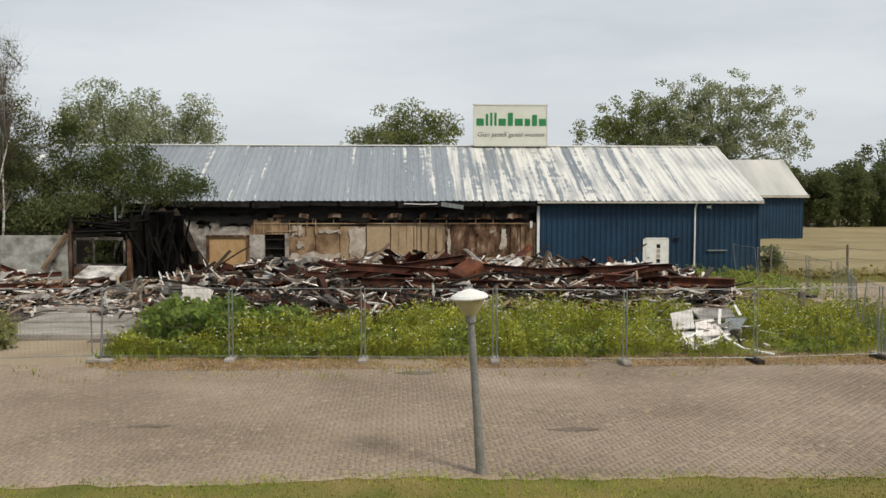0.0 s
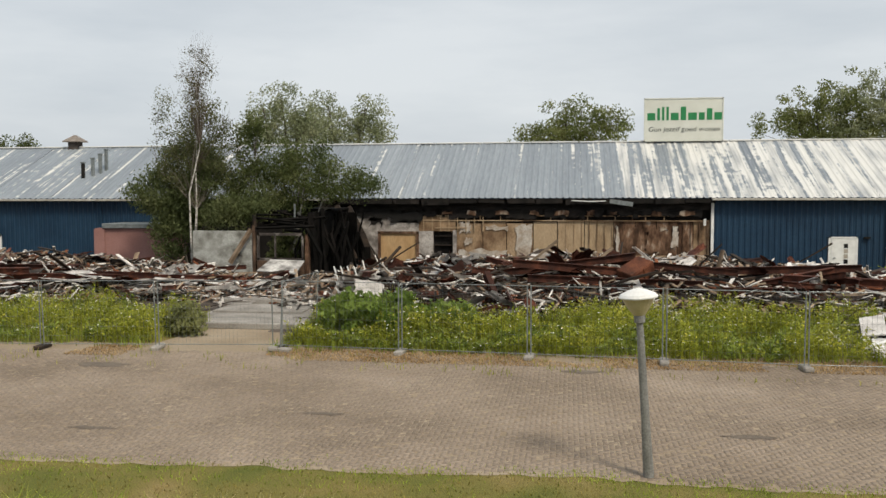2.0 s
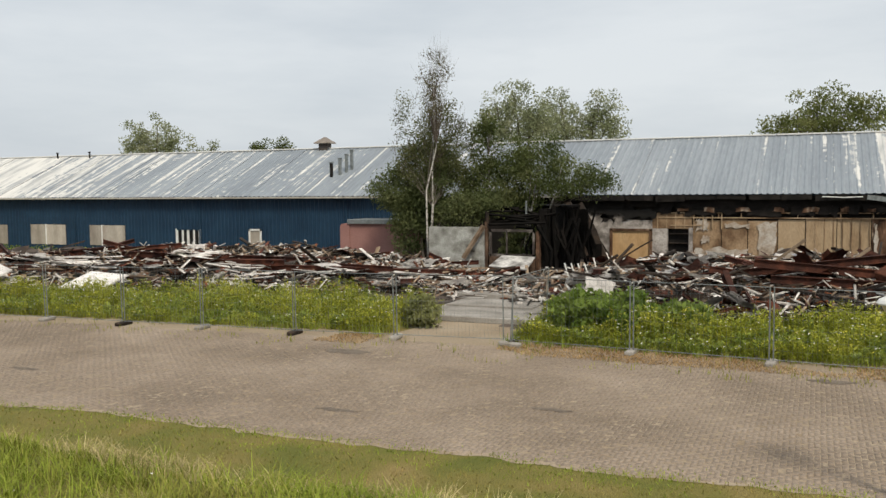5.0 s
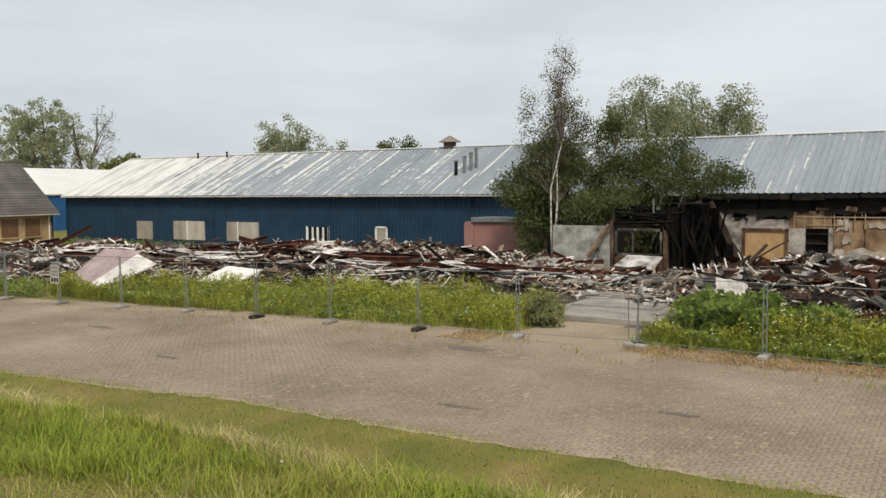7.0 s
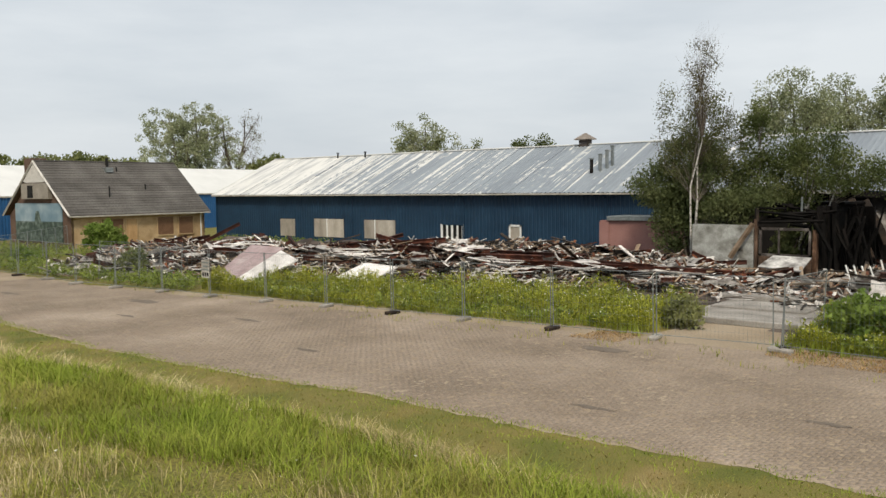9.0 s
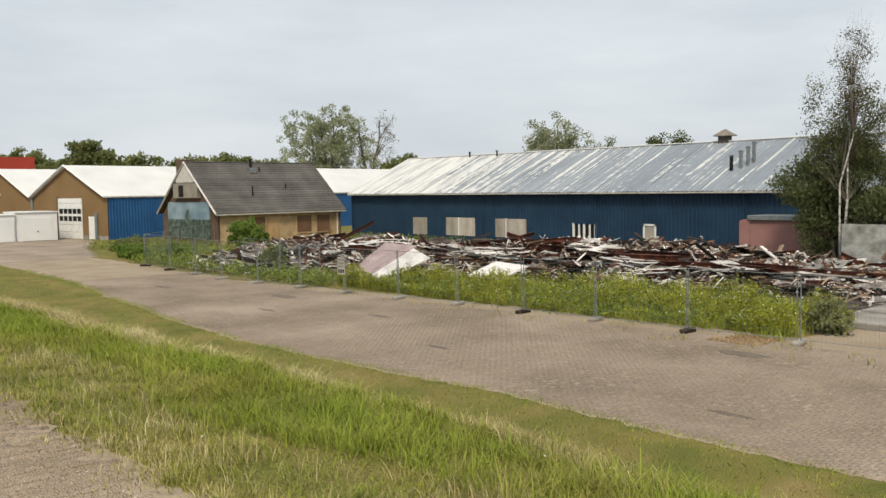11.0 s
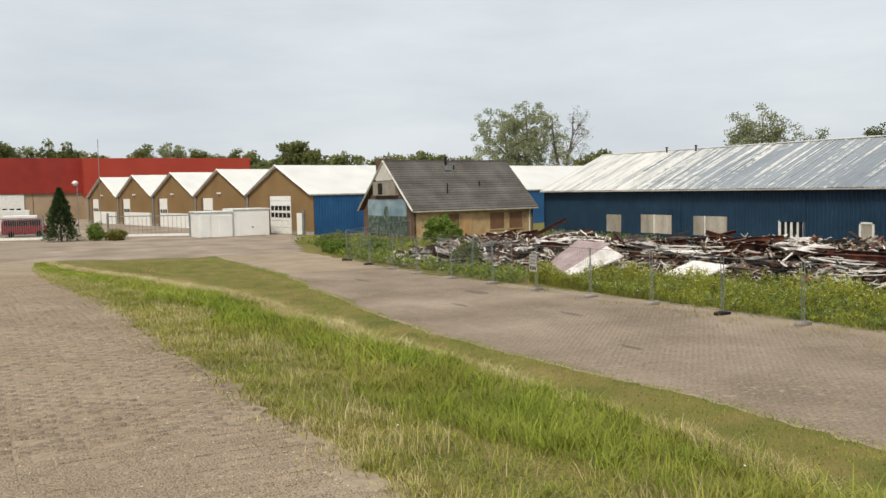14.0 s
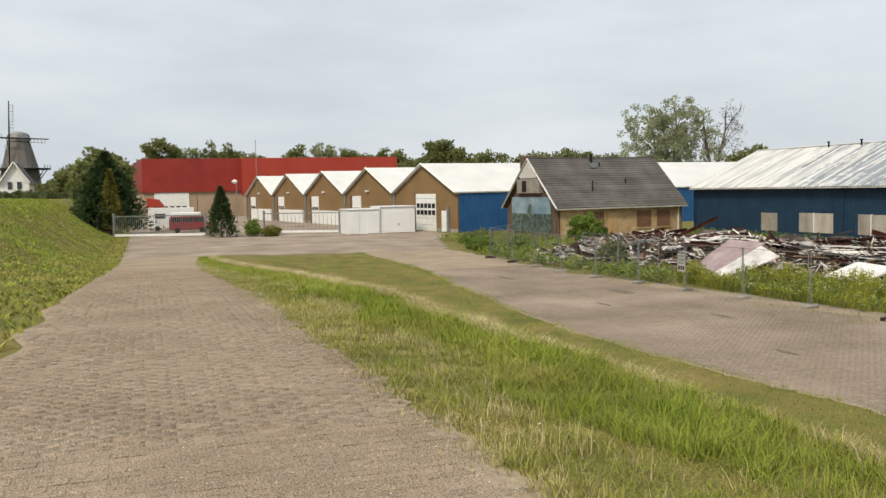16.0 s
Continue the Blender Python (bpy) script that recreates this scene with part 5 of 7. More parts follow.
for x, y, yaw, s in ((-27.6, 34.0, 5, 1.5), (-26.6, 34.4, 12, 1.3), (-20.4, 34.6, 170, 1.3), (-32.4, 30.6, 35, 1.3), (-16.6, 35.6, 8, 1.2), (-34.4, 30.8, 20, 1.3), (-40.5, 28.6, 40, 1.2), (-7.6, 33.6, 14, 1.1)):
    drop("white_fragment", x, y, 0.3, 5, s, yaw)
# rusty wreckage that spilled forward into the weeds
for k in range(40):
    x, y = rd.gauss(-2.6, 1.1), 28.6 + 2.6 * rd.random()
    h = max(0.0, 0.75 - 0.28 * abs(x + 2.6)) * min(1.0, (y - 28.0) / 1.4)
    drop(("rusty_sheet", "metal_scrap", "rusty_sheet", "charred_plank", "pale_batten")[k % 5], x, y, 0.05 + h * rd.random(), 20, 0.7, None, 0.0)
for x, y, yaw in ((-3.6, 29.6, 70), (-1.8, 29.9, 110), (-2.6, 29.2, 20)):
    drop("steel_beam", x, y, 0.55, 12, 0.55, yaw, 0.0)
# splintered uprights
for x, y in ((-0.4, 37), (2.2, 37.5), (5.8, 38), (-7.2, 36), (9.5, 37)):
    o = drop("charred_plank", x, y, 0.5, 3, 0.8, None)
    o.matrix_world = Matrix.Translation((x, y, pile_z(x, y) + 0.45)) @ Euler((0, radians(rd.uniform(30, 70)), radians(rd.uniform(0, 360)))).to_matrix().to_4x4() @ Matrix.Scale(0.75, 4)
# rubble heap at the far end
for k in range(95):
    x, y = -46.0 + rd.gauss(0, 2.0), 24.6 + rd.gauss(0, 1.2)
    drop(rd.choice(["white_fragment", "white_fragment", "pale_batten", "pale_batten", "metal_scrap", "weathered_plank", "rubble_chunk"]), x, y, 0.15, 16, 0.75)

# loose splinters and crumbs too small to pick apart
def crumbs(name, n, mat, label, size, long_=1.0, seed=1):
    g = np.random.default_rng(seed)
    xs_ = g.uniform(-51, 14.5, n * 3)
    ys_ = np.interp(xs_, PX, PF) + g.random(n * 3) ** 1.4 * 11 - 0.4
    zs_ = np.array([pile_z(a, b) for a, b in zip(xs_, ys_)])
    k = np.where(zs_ > 0.05)[0][:n]
    c = np.stack([xs_[k], ys_[k], zs_[k] + 0.03 + 0.12 * g.random(len(k)) ** 2], -1)
    m = len(k)
    yaw, pit = g.uniform(0, math.tau, m), g.normal(0, 0.4, m)
    d = np.stack([np.cos(yaw) * np.cos(pit), np.sin(yaw) * np.cos(pit), np.sin(pit)], -1)
    s = np.stack([-np.sin(yaw), np.cos(yaw), 0 * yaw], -1)
    u = np.cross(d, s)
    L = (g.uniform(0.4, 1.0, m) * size * long_)[:, None] * d
    W = (g.uniform(0.3, 1.0, m) * size * 0.35)[:, None] * s
    H = (g.uniform(0.15, 0.5, m) * size * 0.3)[:, None] * u
    v = np.stack([c + a * L + b * W + e * H for e in (-1, 1) for a, b in ((-1, -1), (1, -1), (1, 1), (-1, 1))], 1).reshape(-1, 3)
    q = np.array([(4, 5, 6, 7), (0, 1, 5, 4), (1, 2, 6, 5), (2, 3, 7, 6), (3, 0, 4, 7)])
    f = (np.arange(m)[:, None, None] * 8 + q).reshape(-1, 4)
    return tagged(cloud_mesh(name, v, f, mat), label, "debris", kind="stuff")


CR_W = material("crumb_pale", [(0.40, 0.37, 0.34), (0.68, 0.66, 0.62)], 2, rough=0.9, bump=0.1, space="World", per="island", spread=0.35)
CR_D = material("crumb_dark", [(0.015, 0.013, 0.011), (0.06, 0.05, 0.04)], 2, rough=0.9, bump=0.1, space="World", per="island", spread=0.6)
CR_R = material("crumb_rust", [(0.07, 0.024, 0.012), (0.20, 0.07, 0.03)], 2, rough=0.9, bump=0.1, space="World", per="island", spread=0.5)
CR_B = material("crumb_wood", [(0.12, 0.08, 0.055), (0.32, 0.25, 0.18)], 2, rough=0.9, bump=0.1, space="World", per="island", spread=0.4)
crumbs("plaster_crumbs", 2600, CR_W, "pale plaster crumbs strewn over the heaps", 0.16, 1.0, 3)
crumbs("soot_crumbs", 4600, CR_D, "charred fragments strewn over the heaps", 0.22, 1.2, 4)
crumbs("rust_crumbs", 2600, CR_R, "rusty scraps strewn over the heaps", 0.2, 1.4, 5)
crumbs("splinters", 2200, CR_B, "thin wood splinters strewn over the heaps", 0.22, 2.6, 6)
crumbs("pale_splinters", 1500, CR_W, "thin pale laths strewn over the heaps", 0.18, 3.6, 7)

# leaning wall panels at the fence, one mauve and one white
MAUVE = material("mauve_panel", [(0.25, 0.18, 0.18), (0.34, 0.26, 0.26), (0.42, 0.35, 0.34)], 1.2, rough=0.8, bump=0.15, bump_scale=14)


SHEETS = material("sooty_white_sheet", [(0.05, 0.045, 0.04), (0.28, 0.27, 0.26), (0.50, 0.49, 0.47), (0.6, 0.59, 0.57)], 1.7, rough=0.8, bump=0.3, bump_scale=10, space="World", fine=0.25)


def slab(name, corners, t, mat, label):
    a, b, c, d = [Vector(q) for q in corners]
    n = (b - a).cross(d - a).normalized() * t
    return tagged(raw(name, [a, b, c, d, a - n, b - n, c - n, d - n], [(0, 1, 2, 3), (7, 6, 5, 4), (0, 4, 5, 1), (1, 5, 6, 2), (2, 6, 7, 3), (3, 7, 4, 0)], mat), label, "panel")


slab("leaning_panel", [(-36.9, 25.4, 0.08), (-34.4, 24.7, 0.05), (-34.2, 28.0, 1.62), (-37.6, 28.6, 1.62)], 0.08, MAUVE, "large mauve wall panel leaning on the rubble")
slab("leaning_panel", [(-34.35, 24.7, 0.08), (-33.0, 24.5, 0.05), (-32.2, 27.2, 1.15), (-34.2, 27.8, 1.5)], 0.06, SHEETW, "white wall panel leaning on the rubble")
slab("lying_panel", [(-30.6, 28.2, 0.35), (-28.2, 27.9, 0.3), (-27.9, 29.6, 0.85), (-30.4, 29.9, 0.9)], 0.06, SHEETW, "white panel lying on the rubble")
slab("lying_panel", [(-14.3, 38.6, 0.85), (-12.4, 38.5, 0.72), (-12.3, 39.6, 1.25), (-14.0, 39.7, 1.28)], 0.05, SHEETS, "sooty white panel leaning at the empty window")
slab("lying_panel", [(8.8, 36.7, 1.44), (11.8, 36.9, 1.36), (11.8, 37.2, 1.46), (8.9, 37.0, 1.56)], 0.06, SHEETW, "long white panel lying on the rubble")
cab = base_empty("steel_cabinet", pose(2.6, 33.7, 1.28, 14, -24, 38), "rust-red burnt steel cabinet tipped over in the rubble", "cabinet")
RUSTR = material("rust_red", [(0.03, 0.013, 0.008), (0.10, 0.033, 0.016), (0.16, 0.055, 0.026)], 1.6, rough=0.85, bump=0.35, space="World", fine=0.35)
boxed("shell", -0.6, 0.6, -0.4, 0.4, -0.45, 0.45, RUSTR, cab, "", 0.03)
boxed("cabinet_door", -0.55, -0.02, -0.43, -0.4, -0.4, 0.4, RUSTR, cab)
boxed("cabinet_door", 0.02, 0.55, -0.44, -0.4, -0.4, 0.4, RUSTR, cab)
rag = drop("white_fragment", -9.9, 33.2, 0.45, 0, 0.9, 20, 0.0, 55)
rag.matrix_world = Matrix.Translation((-7.2, 30.9, 0.95)) @ Euler((radians(58), radians(12), radians(8))).to_matrix().to_4x4() @ Matrix.Scale(0.5, 4)
rag["label"] = "crumpled white sheet in front of the rubble"
# white sheets and trim spilled at the corner by the fence
SPILL = "broken white sheet spilled over the heap at the fence"
slab("spilled_sheet", [(8.15, 25.41, 0.45), (8.85, 25.55, 0.49), (9.30, 27.18, 0.82), (8.49, 26.81, 0.75)], 0.04, SHEETW, SPILL)
slab("spilled_sheet", [(8.08, 24.33, 0.16), (9.33, 24.59, 0.25), (9.84, 25.33, 0.45), (8.34, 25.23, 0.41)], 0.04, SHEETS, SPILL)
slab("spilled_sheet", [(8.64, 24.81, 0.35), (9.54, 24.85, 0.37), (9.63, 26.18, 0.66), (8.98, 25.91, 0.60)], 0.04, RUBBLE, SPILL)
slab("spilled_box", [(8.10, 23.99, 0.16), (8.55, 24.17, 0.2), (8.71, 24.74, 0.32), (8.23, 24.68, 0.30)], 0.14, RUBBLE, "crushed cream-coloured box at the fence")
slab("grey_sheet", [(9.67, 25.34, 0.45), (10.18, 25.40, 0.47), (10.76, 26.33, 0.68), (10.05, 26.26, 0.66)], 0.03, GALV, "bent grey metal sheet on the heap")
slab("sooty_sheet", [(9.3, 26.4, 0.60), (10.5, 26.6, 0.66), (10.6, 27.3, 0.82), (9.4, 27.6, 0.82)], 0.05, SHEETG, "soot-blackened sheet under the spilled white panels")
for k in range(30):
    x, y = 9.1 + rd.gauss(0, 0.6), 25.3 + rd.gauss(0, 0.7)
    drop(("white_fragment", "white_board", "pale_batten")[k % 3], x, y, 0.10 + 0.22 * max(0, y - 24.0), 16, 0.36, None, 0.0)
for k in range(34):
    x, y = 9.3 + rd.gauss(0, 0.75), 25.9 + rd.gauss(0, 0.9)
    drop(("metal_scrap", "charred_plank", "rubble_chunk", "white_fragment", "rusty_sheet")[k % 5], x, y, 0.04 + 0.25 * max(0, y - 24.6) * 0.6, 20, 0.45, None, 0.0)
# concrete path and steps that led to the burnt entrance
for k, (x0, x1, y0, y1, h) in enumerate(((-11.6, -8.9, 27.2, 29.4, 0.06), (-13.0, -9.6, 30.4, 32.2, 0.12), (-13.8, -9.9, 33.0, 34.8, 0.22))):
    tagged(boxed("concrete_slab", x0, x1, y0, y1, 0.0, h, CONCRETE, None, "", 0.02), "pale concrete slab of the entrance path", "slab", "entrance path slabs")
tagged(boxed("concrete_slab", -13.2, -8.85, 27.25, 36.2, 0.0, 0.045, CONCRETE, None, "", 0.01), "stained concrete base of the entrance path", "slab", "entrance path slabs")
for k in range(46):
    drop(("white_fragment", "pale_batten", "metal_scrap", "rubble_chunk", "charred_plank")[k % 5], rd.uniform(-13.6, -8.8), 30.2 + 6.5 * rd.random() ** 0.7, 0.16, 6, 0.5)
boxed_kerb = tagged(boxed("kerb", -12.6, -8.8, 27.0, 27.18, 0.0, 0.2, CONCRETE, None, "", 0.02), "low concrete kerb across the entrance path", "kerb")


# long members that stand out of the heaps
def member(name, a, b, w, h, mat, label):
    a, b = Vector(a), Vector(b)
    m = Matrix.Translation((a + b) / 2) @ (b - a).to_track_quat("X", "Z").to_matrix().to_4x4()
    bm = bmesh.new()
    l = (b - a).length
    if mat == RUST:
        for y0, y1, z0, z1 in ((-w / 2, w / 2, h / 2 - 0.02, h / 2), (-w / 2, w / 2, -h / 2, -h / 2 + 0.02), (-0.012, 0.012, -h / 2 + 0.02, h / 2 - 0.02)):
            box(bm, -l / 2, l / 2, y0, y1, z0, z1)
    else:
        box(bm, -l / 2, l / 2, -w / 2, w / 2, -h / 2, h / 2, None, 0.012)
    o = part(name, bm, mat)
    o.matrix_world = m
    return tagged(o, label, "debris", "long members in the rubble")


LONG = "long rust-brown steel beam lying askew on the rubble"
for a, b in (((-4.9, 33.6, 1.0), (2.6, 34.2, 1.98)), ((3.6, 34.4, 1.35), (11.2, 35.2, 1.5)), ((-1.5, 33.0, 1.2), (5.0, 33.2, 1.0)), ((-31.5, 33.0, 1.45), (-22.0, 35.0, 1.2)), ((-24.0, 33.2, 1.0), (-14.5, 36.2, 0.7)), ((-41, 31.0, 0.8), (-33.0, 33.0, 1.55)), ((5.5, 32.0, 0.9), (13.2, 34.0, 0.7))):
    member("long_beam", a, b, 0.2, 0.28, RUST, LONG)
member("leaning_beam", (-3.0, 32.2, 1.45), (-2.3, 30.9, 0.05), 0.22, 0.26, RUST, "rusty beam leaning on the front of the heap")
TIM = "splintered timber sticking out of the rubble"
for a, b in (((-1.9, 35.0, 1.3), (-0.4, 35.2, 2.5)), ((-0.9, 35.6, 2.1), (0.6, 35.4, 1.2)), ((0.9, 35.2, 1.5), (1.8, 35.6, 2.2)), ((-8.2, 35.0, 0.7), (-6.9, 35.6, 2.2)), ((-9.0, 36.2, 0.8), (-7.6, 36.0, 1.7)), ((6.0, 36, 1.4), (6.2, 36.2, 2.1))):
    member("splintered_timber", a, b, 0.16, 0.1, WOOD if a[0] > -2 else CHAR, TIM)
for k in range(4):
    member("ladder_rung", (-9.2 + 0.28 * k, 34.3, 0.75), (-9.45 + 0.28 * k, 34.4, 1.45), 0.05, 0.05, WHITE, "white battens of a broken ladder frame")
TRIM = "thin white lath lying on the spilled sheets"
for a, b in (((7.94, 24.51, 0.24), (8.99, 25.20, 0.46)), ((8.19, 23.99, 0.10), (9.60, 24.77, 0.42)), ((9.43, 24.63, 0.33), (9.73, 24.05, 0.12)), ((9.73, 24.05, 0.12), (10.30, 23.29, 0.08)), ((9.62, 25.65, 0.55), (9.85, 26.2, 0.95)), ((10.67, 27.12, 0.95), (10.59, 26.45, 0.72)), ((11.04, 26.02, 0.3), (12.04, 25.50, 0.2))):
    member("white_lath", a, b, 0.09, 0.05, WHITE, TRIM)
# ---- site fence, lamp post, gates, yard things ----
MESHW = material("fence_wire", [(0.15, 0.17, 0.17), (0.22, 0.24, 0.24)], 8, rough=0.5, metal=0.5, bump=0.0)
rf = random.Random(8)


def fence_panel(a, b, lean=0.0, foot=True, tall=2.0):
    a, b = Vector((*a, 0)), Vector((*b, 0))
    L = (b - a).length
    yaw = math.degrees(math.atan2(b.y - a.y, b.x - a.x))
    p = base_empty("site_fence", pose(a.x, a.y, 0, lean, 0, yaw), "galvanised mesh site fence panel on concrete feet", "fence", "site fence")
    r, z0, z1 = 0.018, 0.12, tall
    for x in (0.05, L - 0.05):
        piped("post", [(x, 0, 0.06), (x, 0, z1)], r, GALV, p)
    for z in (z0 + 0.03, z1 - 0.02):
        piped("rail", [(0.05, 0, z), (L - 0.05, 0, z)], r * 0.6, GALV, p)
    bm = bmesh.new()
    n = int(L / 0.115)
    for k in range(1, n):
        x = 0.05 + (L - 0.1) * k / n
        tube(bm, (x, 0, z0 + 0.03), (x, 0, z1 - 0.02), 0.0024, None, 3)
    for k in range(1, 7):
        z = z0 + (z1 - z0) * k / 7
        tube(bm, (0.05, 0.006, z), (L - 0.05, 0.006, z), 0.0024, None, 3)
    tagged(part("mesh_infill", bm, MESHW, p), kind="stuff")
    if foot:
        bm = bmesh.new()
        box(bm, -0.12, 0.12, -0.33, 0.33, 0.0, 0.13, None, 0.03)
        part("foot", bm, CONCRETE if rf.random() < 0.7 else CHAR, p)
    return p


RUN = [(16.5, 23.4), (13.08, 22.9), (9.44, 22.5), (5.92, 22.5), (2.5, 22.83), (-1.0, 23.1), (-4.55, 23.35), (-8.05, 23.55)]
for a, b in zip(RUN, RUN[1:]):
    fence_panel(b, a, rf.uniform(-1.5, 1.5))
RUN = [(-8.25, 23.62), (-11.6, 23.24), (-14.95, 22.9), (-18.4, 22.74), (-21.45, 22.45), (-24.8, 22.3), (-27.95, 21.9), (-31.2, 21.5), (-34.6, 21.35), (-37.9, 20.95), (-41.2, 20.7), (-44.6, 20.9), (-48.2, 21.0), (-52.1, 21.14), (-54.6, 23.4), (-57.2, 25.6), (-59.8, 27.8), (-62.4, 30.0), (-65.0, 32.2)]
for k, (a, b) in enumerate(zip(RUN, RUN[1:])):
    fence_panel(a, b, rf.uniform(-2, 2))
for a, b in (((-39.2, 22.9), (-42.6, 22.6)), ((-36.2, 23.4), (-39.2, 22.9))):
    fence_panel(a, b, 4)
RUN = [(13.3, 23.1), (14.4, 26.4), (15.9, 29.8), (17.2, 33.4), (17.6, 36.5), (17.85, 39.6), (18.0, 42.7), (18.1, 45.9)]
for k, (a, b) in enumerate(zip(RUN, RUN[1:])):
    fence_panel(a, b, rf.uniform(-7, 7), tall=1.85)
fence_panel((-8.0, 23.3), (-7.9, 26.6), 3)
# notice on the fence, its writing unreadable from here
notice = base_empty("fence_notice", pose(-31.35, 21.42, 1.2, 0, 0, 176), "white notice board with dark lines on the site fence", "sign")
boxed("board", -0.30, 0.30, 0.0, 0.02, -0.36, 0.38, GUT, notice)
for z, w, x in ((0.28, 0.5, 0), (0.12, 0.4, -0.02), (-0.02, 0.52, 0)):
    boxed("text_bar", x - w / 2, x + w / 2, 0.02, 0.026, z - 0.035, z + 0.035, GALV, notice)
for x in (-0.2, -0.03, 0.16):
    boxed("text_bar", x - 0.06, x + 0.06, 0.02, 0.026, -0.3, -0.14, DARK, notice)
# field fence: posts with two wires
POSTW = material("old_post", [(0.10, 0.085, 0.07), (0.18, 0.16, 0.13)], 3, rough=0.9, bump=0.3)
ff = in_world("wire_fence", 28, 47, 0, "old wooden post fence with slack wires along the dry field", "fence")
pts = [(20.3, 46.6), (24.4, 46.2), (28.4, 46.4), (32.5, 46.8), (37.0, 47.2), (42, 47.6)]
for x, y in pts:
    piped("post", [(x, y, 0), (x + rf.uniform(-0.08, 0.08), y, 1.75)], 0.06, POSTW, ff)
for z in (1.55, 1.0):
    bm = bmesh.new()
    for (a, b), (c, d) in zip(pts, pts[1:]):
        for j in range(4):
            s0, s1 = j / 4, (j + 1) / 4
            tube(bm, (a + (c - a) * s0, b + (d - b) * s0, z - 0.12 * (1 - (2 * s0 - 1) ** 2)), (a + (c - a) * s1, b + (d - b) * s1, z - 0.12 * (1 - (2 * s1 - 1) ** 2)), 0.012, None, 4)
    part("wire", bm, POSTW, ff)
tagged(boxed("bollard", 15.0, 15.22, 31.8, 32.02, 0, 0.85, POSTW, None, "", 0.02), "short dark wooden post in the weeds", "post")

# lamp post, leaning
lamp = base_empty("street_lamp", pose(1.29, 13.72, 0, 0.8, -4.0, 0), "leaning grey lamp post with a white cap and a yellowed bowl", "street lamp")
LGREY = material("lamp_grey", [(0.17, 0.17, 0.165), (0.25, 0.25, 0.24)], 4, rough=0.6, metal=0.2, bump=0.08)
BOWL = material("lamp_bowl", [(0.42, 0.36, 0.20), (0.52, 0.46, 0.28)], 4, rough=0.35, bump=0.02, fine=0.08)
bm = bmesh.new()
lathe(bm, [(0.085, 0.0), (0.085, 0.05), (0.068, 0.9), (0.056, 2.3), (0.05, 2.46)], 14)
part("pole", bm, LGREY, lamp)
bm = bmesh.new()
lathe(bm, [(0.05, 2.44), (0.085, 2.47), (0.085, 2.56), (0.06, 2.60)], 14)
part("collar", bm, LGREY, lamp)
bm = bmesh.new()
lathe(bm, [(0.09, 2.58), (0.12, 2.62), (0.20, 2.74), (0.245, 2.84), (0.25, 2.86)], 20)
part("bowl", bm, BOWL, lamp, "yellowed plastic lamp bowl")
bm = bmesh.new()
lathe(bm, [(0.30, 2.855), (0.305, 2.875), (0.27, 2.915), (0.16, 2.965), (0.06, 2.995), (0.02, 3.0)], 20)
part("cap", bm, WHITE, lamp, "white lamp cap")

# sliding gates of the yard
def bar_gate(name, a, b, h, bars, label):
    a, b = Vector((*a, 0)), Vector((*b, 0))
    L = (b - a).length
    g = base_empty(name, pose(a.x, a.y, 0, 0, 0, math.degrees(math.atan2(b.y - a.y, b.x - a.x))), label, "gate")
    boxed("bottom_rail", 0, L, -0.08, 0.08, 0.12, 0.36, WHITE, g, "pale bottom beam")
    boxed("top_rail", 0, L, -0.04, 0.04, h - 0.1, h, GALV, g)
    n = int(L / bars)
    for k in range(n + 1):
        x = L * k / n
        piped("gate_bar", [(x, 0, 0.3), (x, 0, h + 0.05)], 0.022, GALV, g, "", 4)
    for x in (0, L):
        boxed("gate_post", x - 0.09, x + 0.09, -0.09, 0.09, 0, h + 0.3, GALV, g)
    return g


bar_gate("sliding_gate", (-101.7, -3.1), (-96.8, 6.3), 2.35, 0.22, "galvanised bar gate with a pale bottom beam")
bar_gate("sliding_gate", (-97.5, 12.6), (-92.9, 20.1), 2.3, 0.45, "light rail gate in front of the garage yard")
boxed_post = tagged(boxed("gate_post", -102.3, -102.0, -4.9, -4.7, 0.0, 2.4, DARK, None), "dark steel gate post beside the dike", "post")
tagged(boxed("intercom", -92.75, -92.4, 20.4, 20.7, 0, 2.4, GALV, None, "", 0.02), "grey steel gate column", "column")
fp = in_world("flagpole", -128, 15.6, 0, "thin white flagpole with no flag", "flagpole")
piped("pole", [(-128, 15.7, 0), (-128, 15.7, 12.2)], 0.045, GALV, fp)
yl = in_world("yard_lamp", -112, 11.2, 0, "yard lamp on a thin pole with a round head", "lamp")
piped("pole", [(-112, 11.2, 0), (-112, 11.2, 6.0)], 0.06, GALV, yl)
bm = bmesh.new()
lathe(bm, [(0.12, 5.75), (0.34, 5.95), (0.36, 6.1), (0.1, 6.3)], 12, (-112, 11.0, 0))
part("head", bm, WHITE, yl)


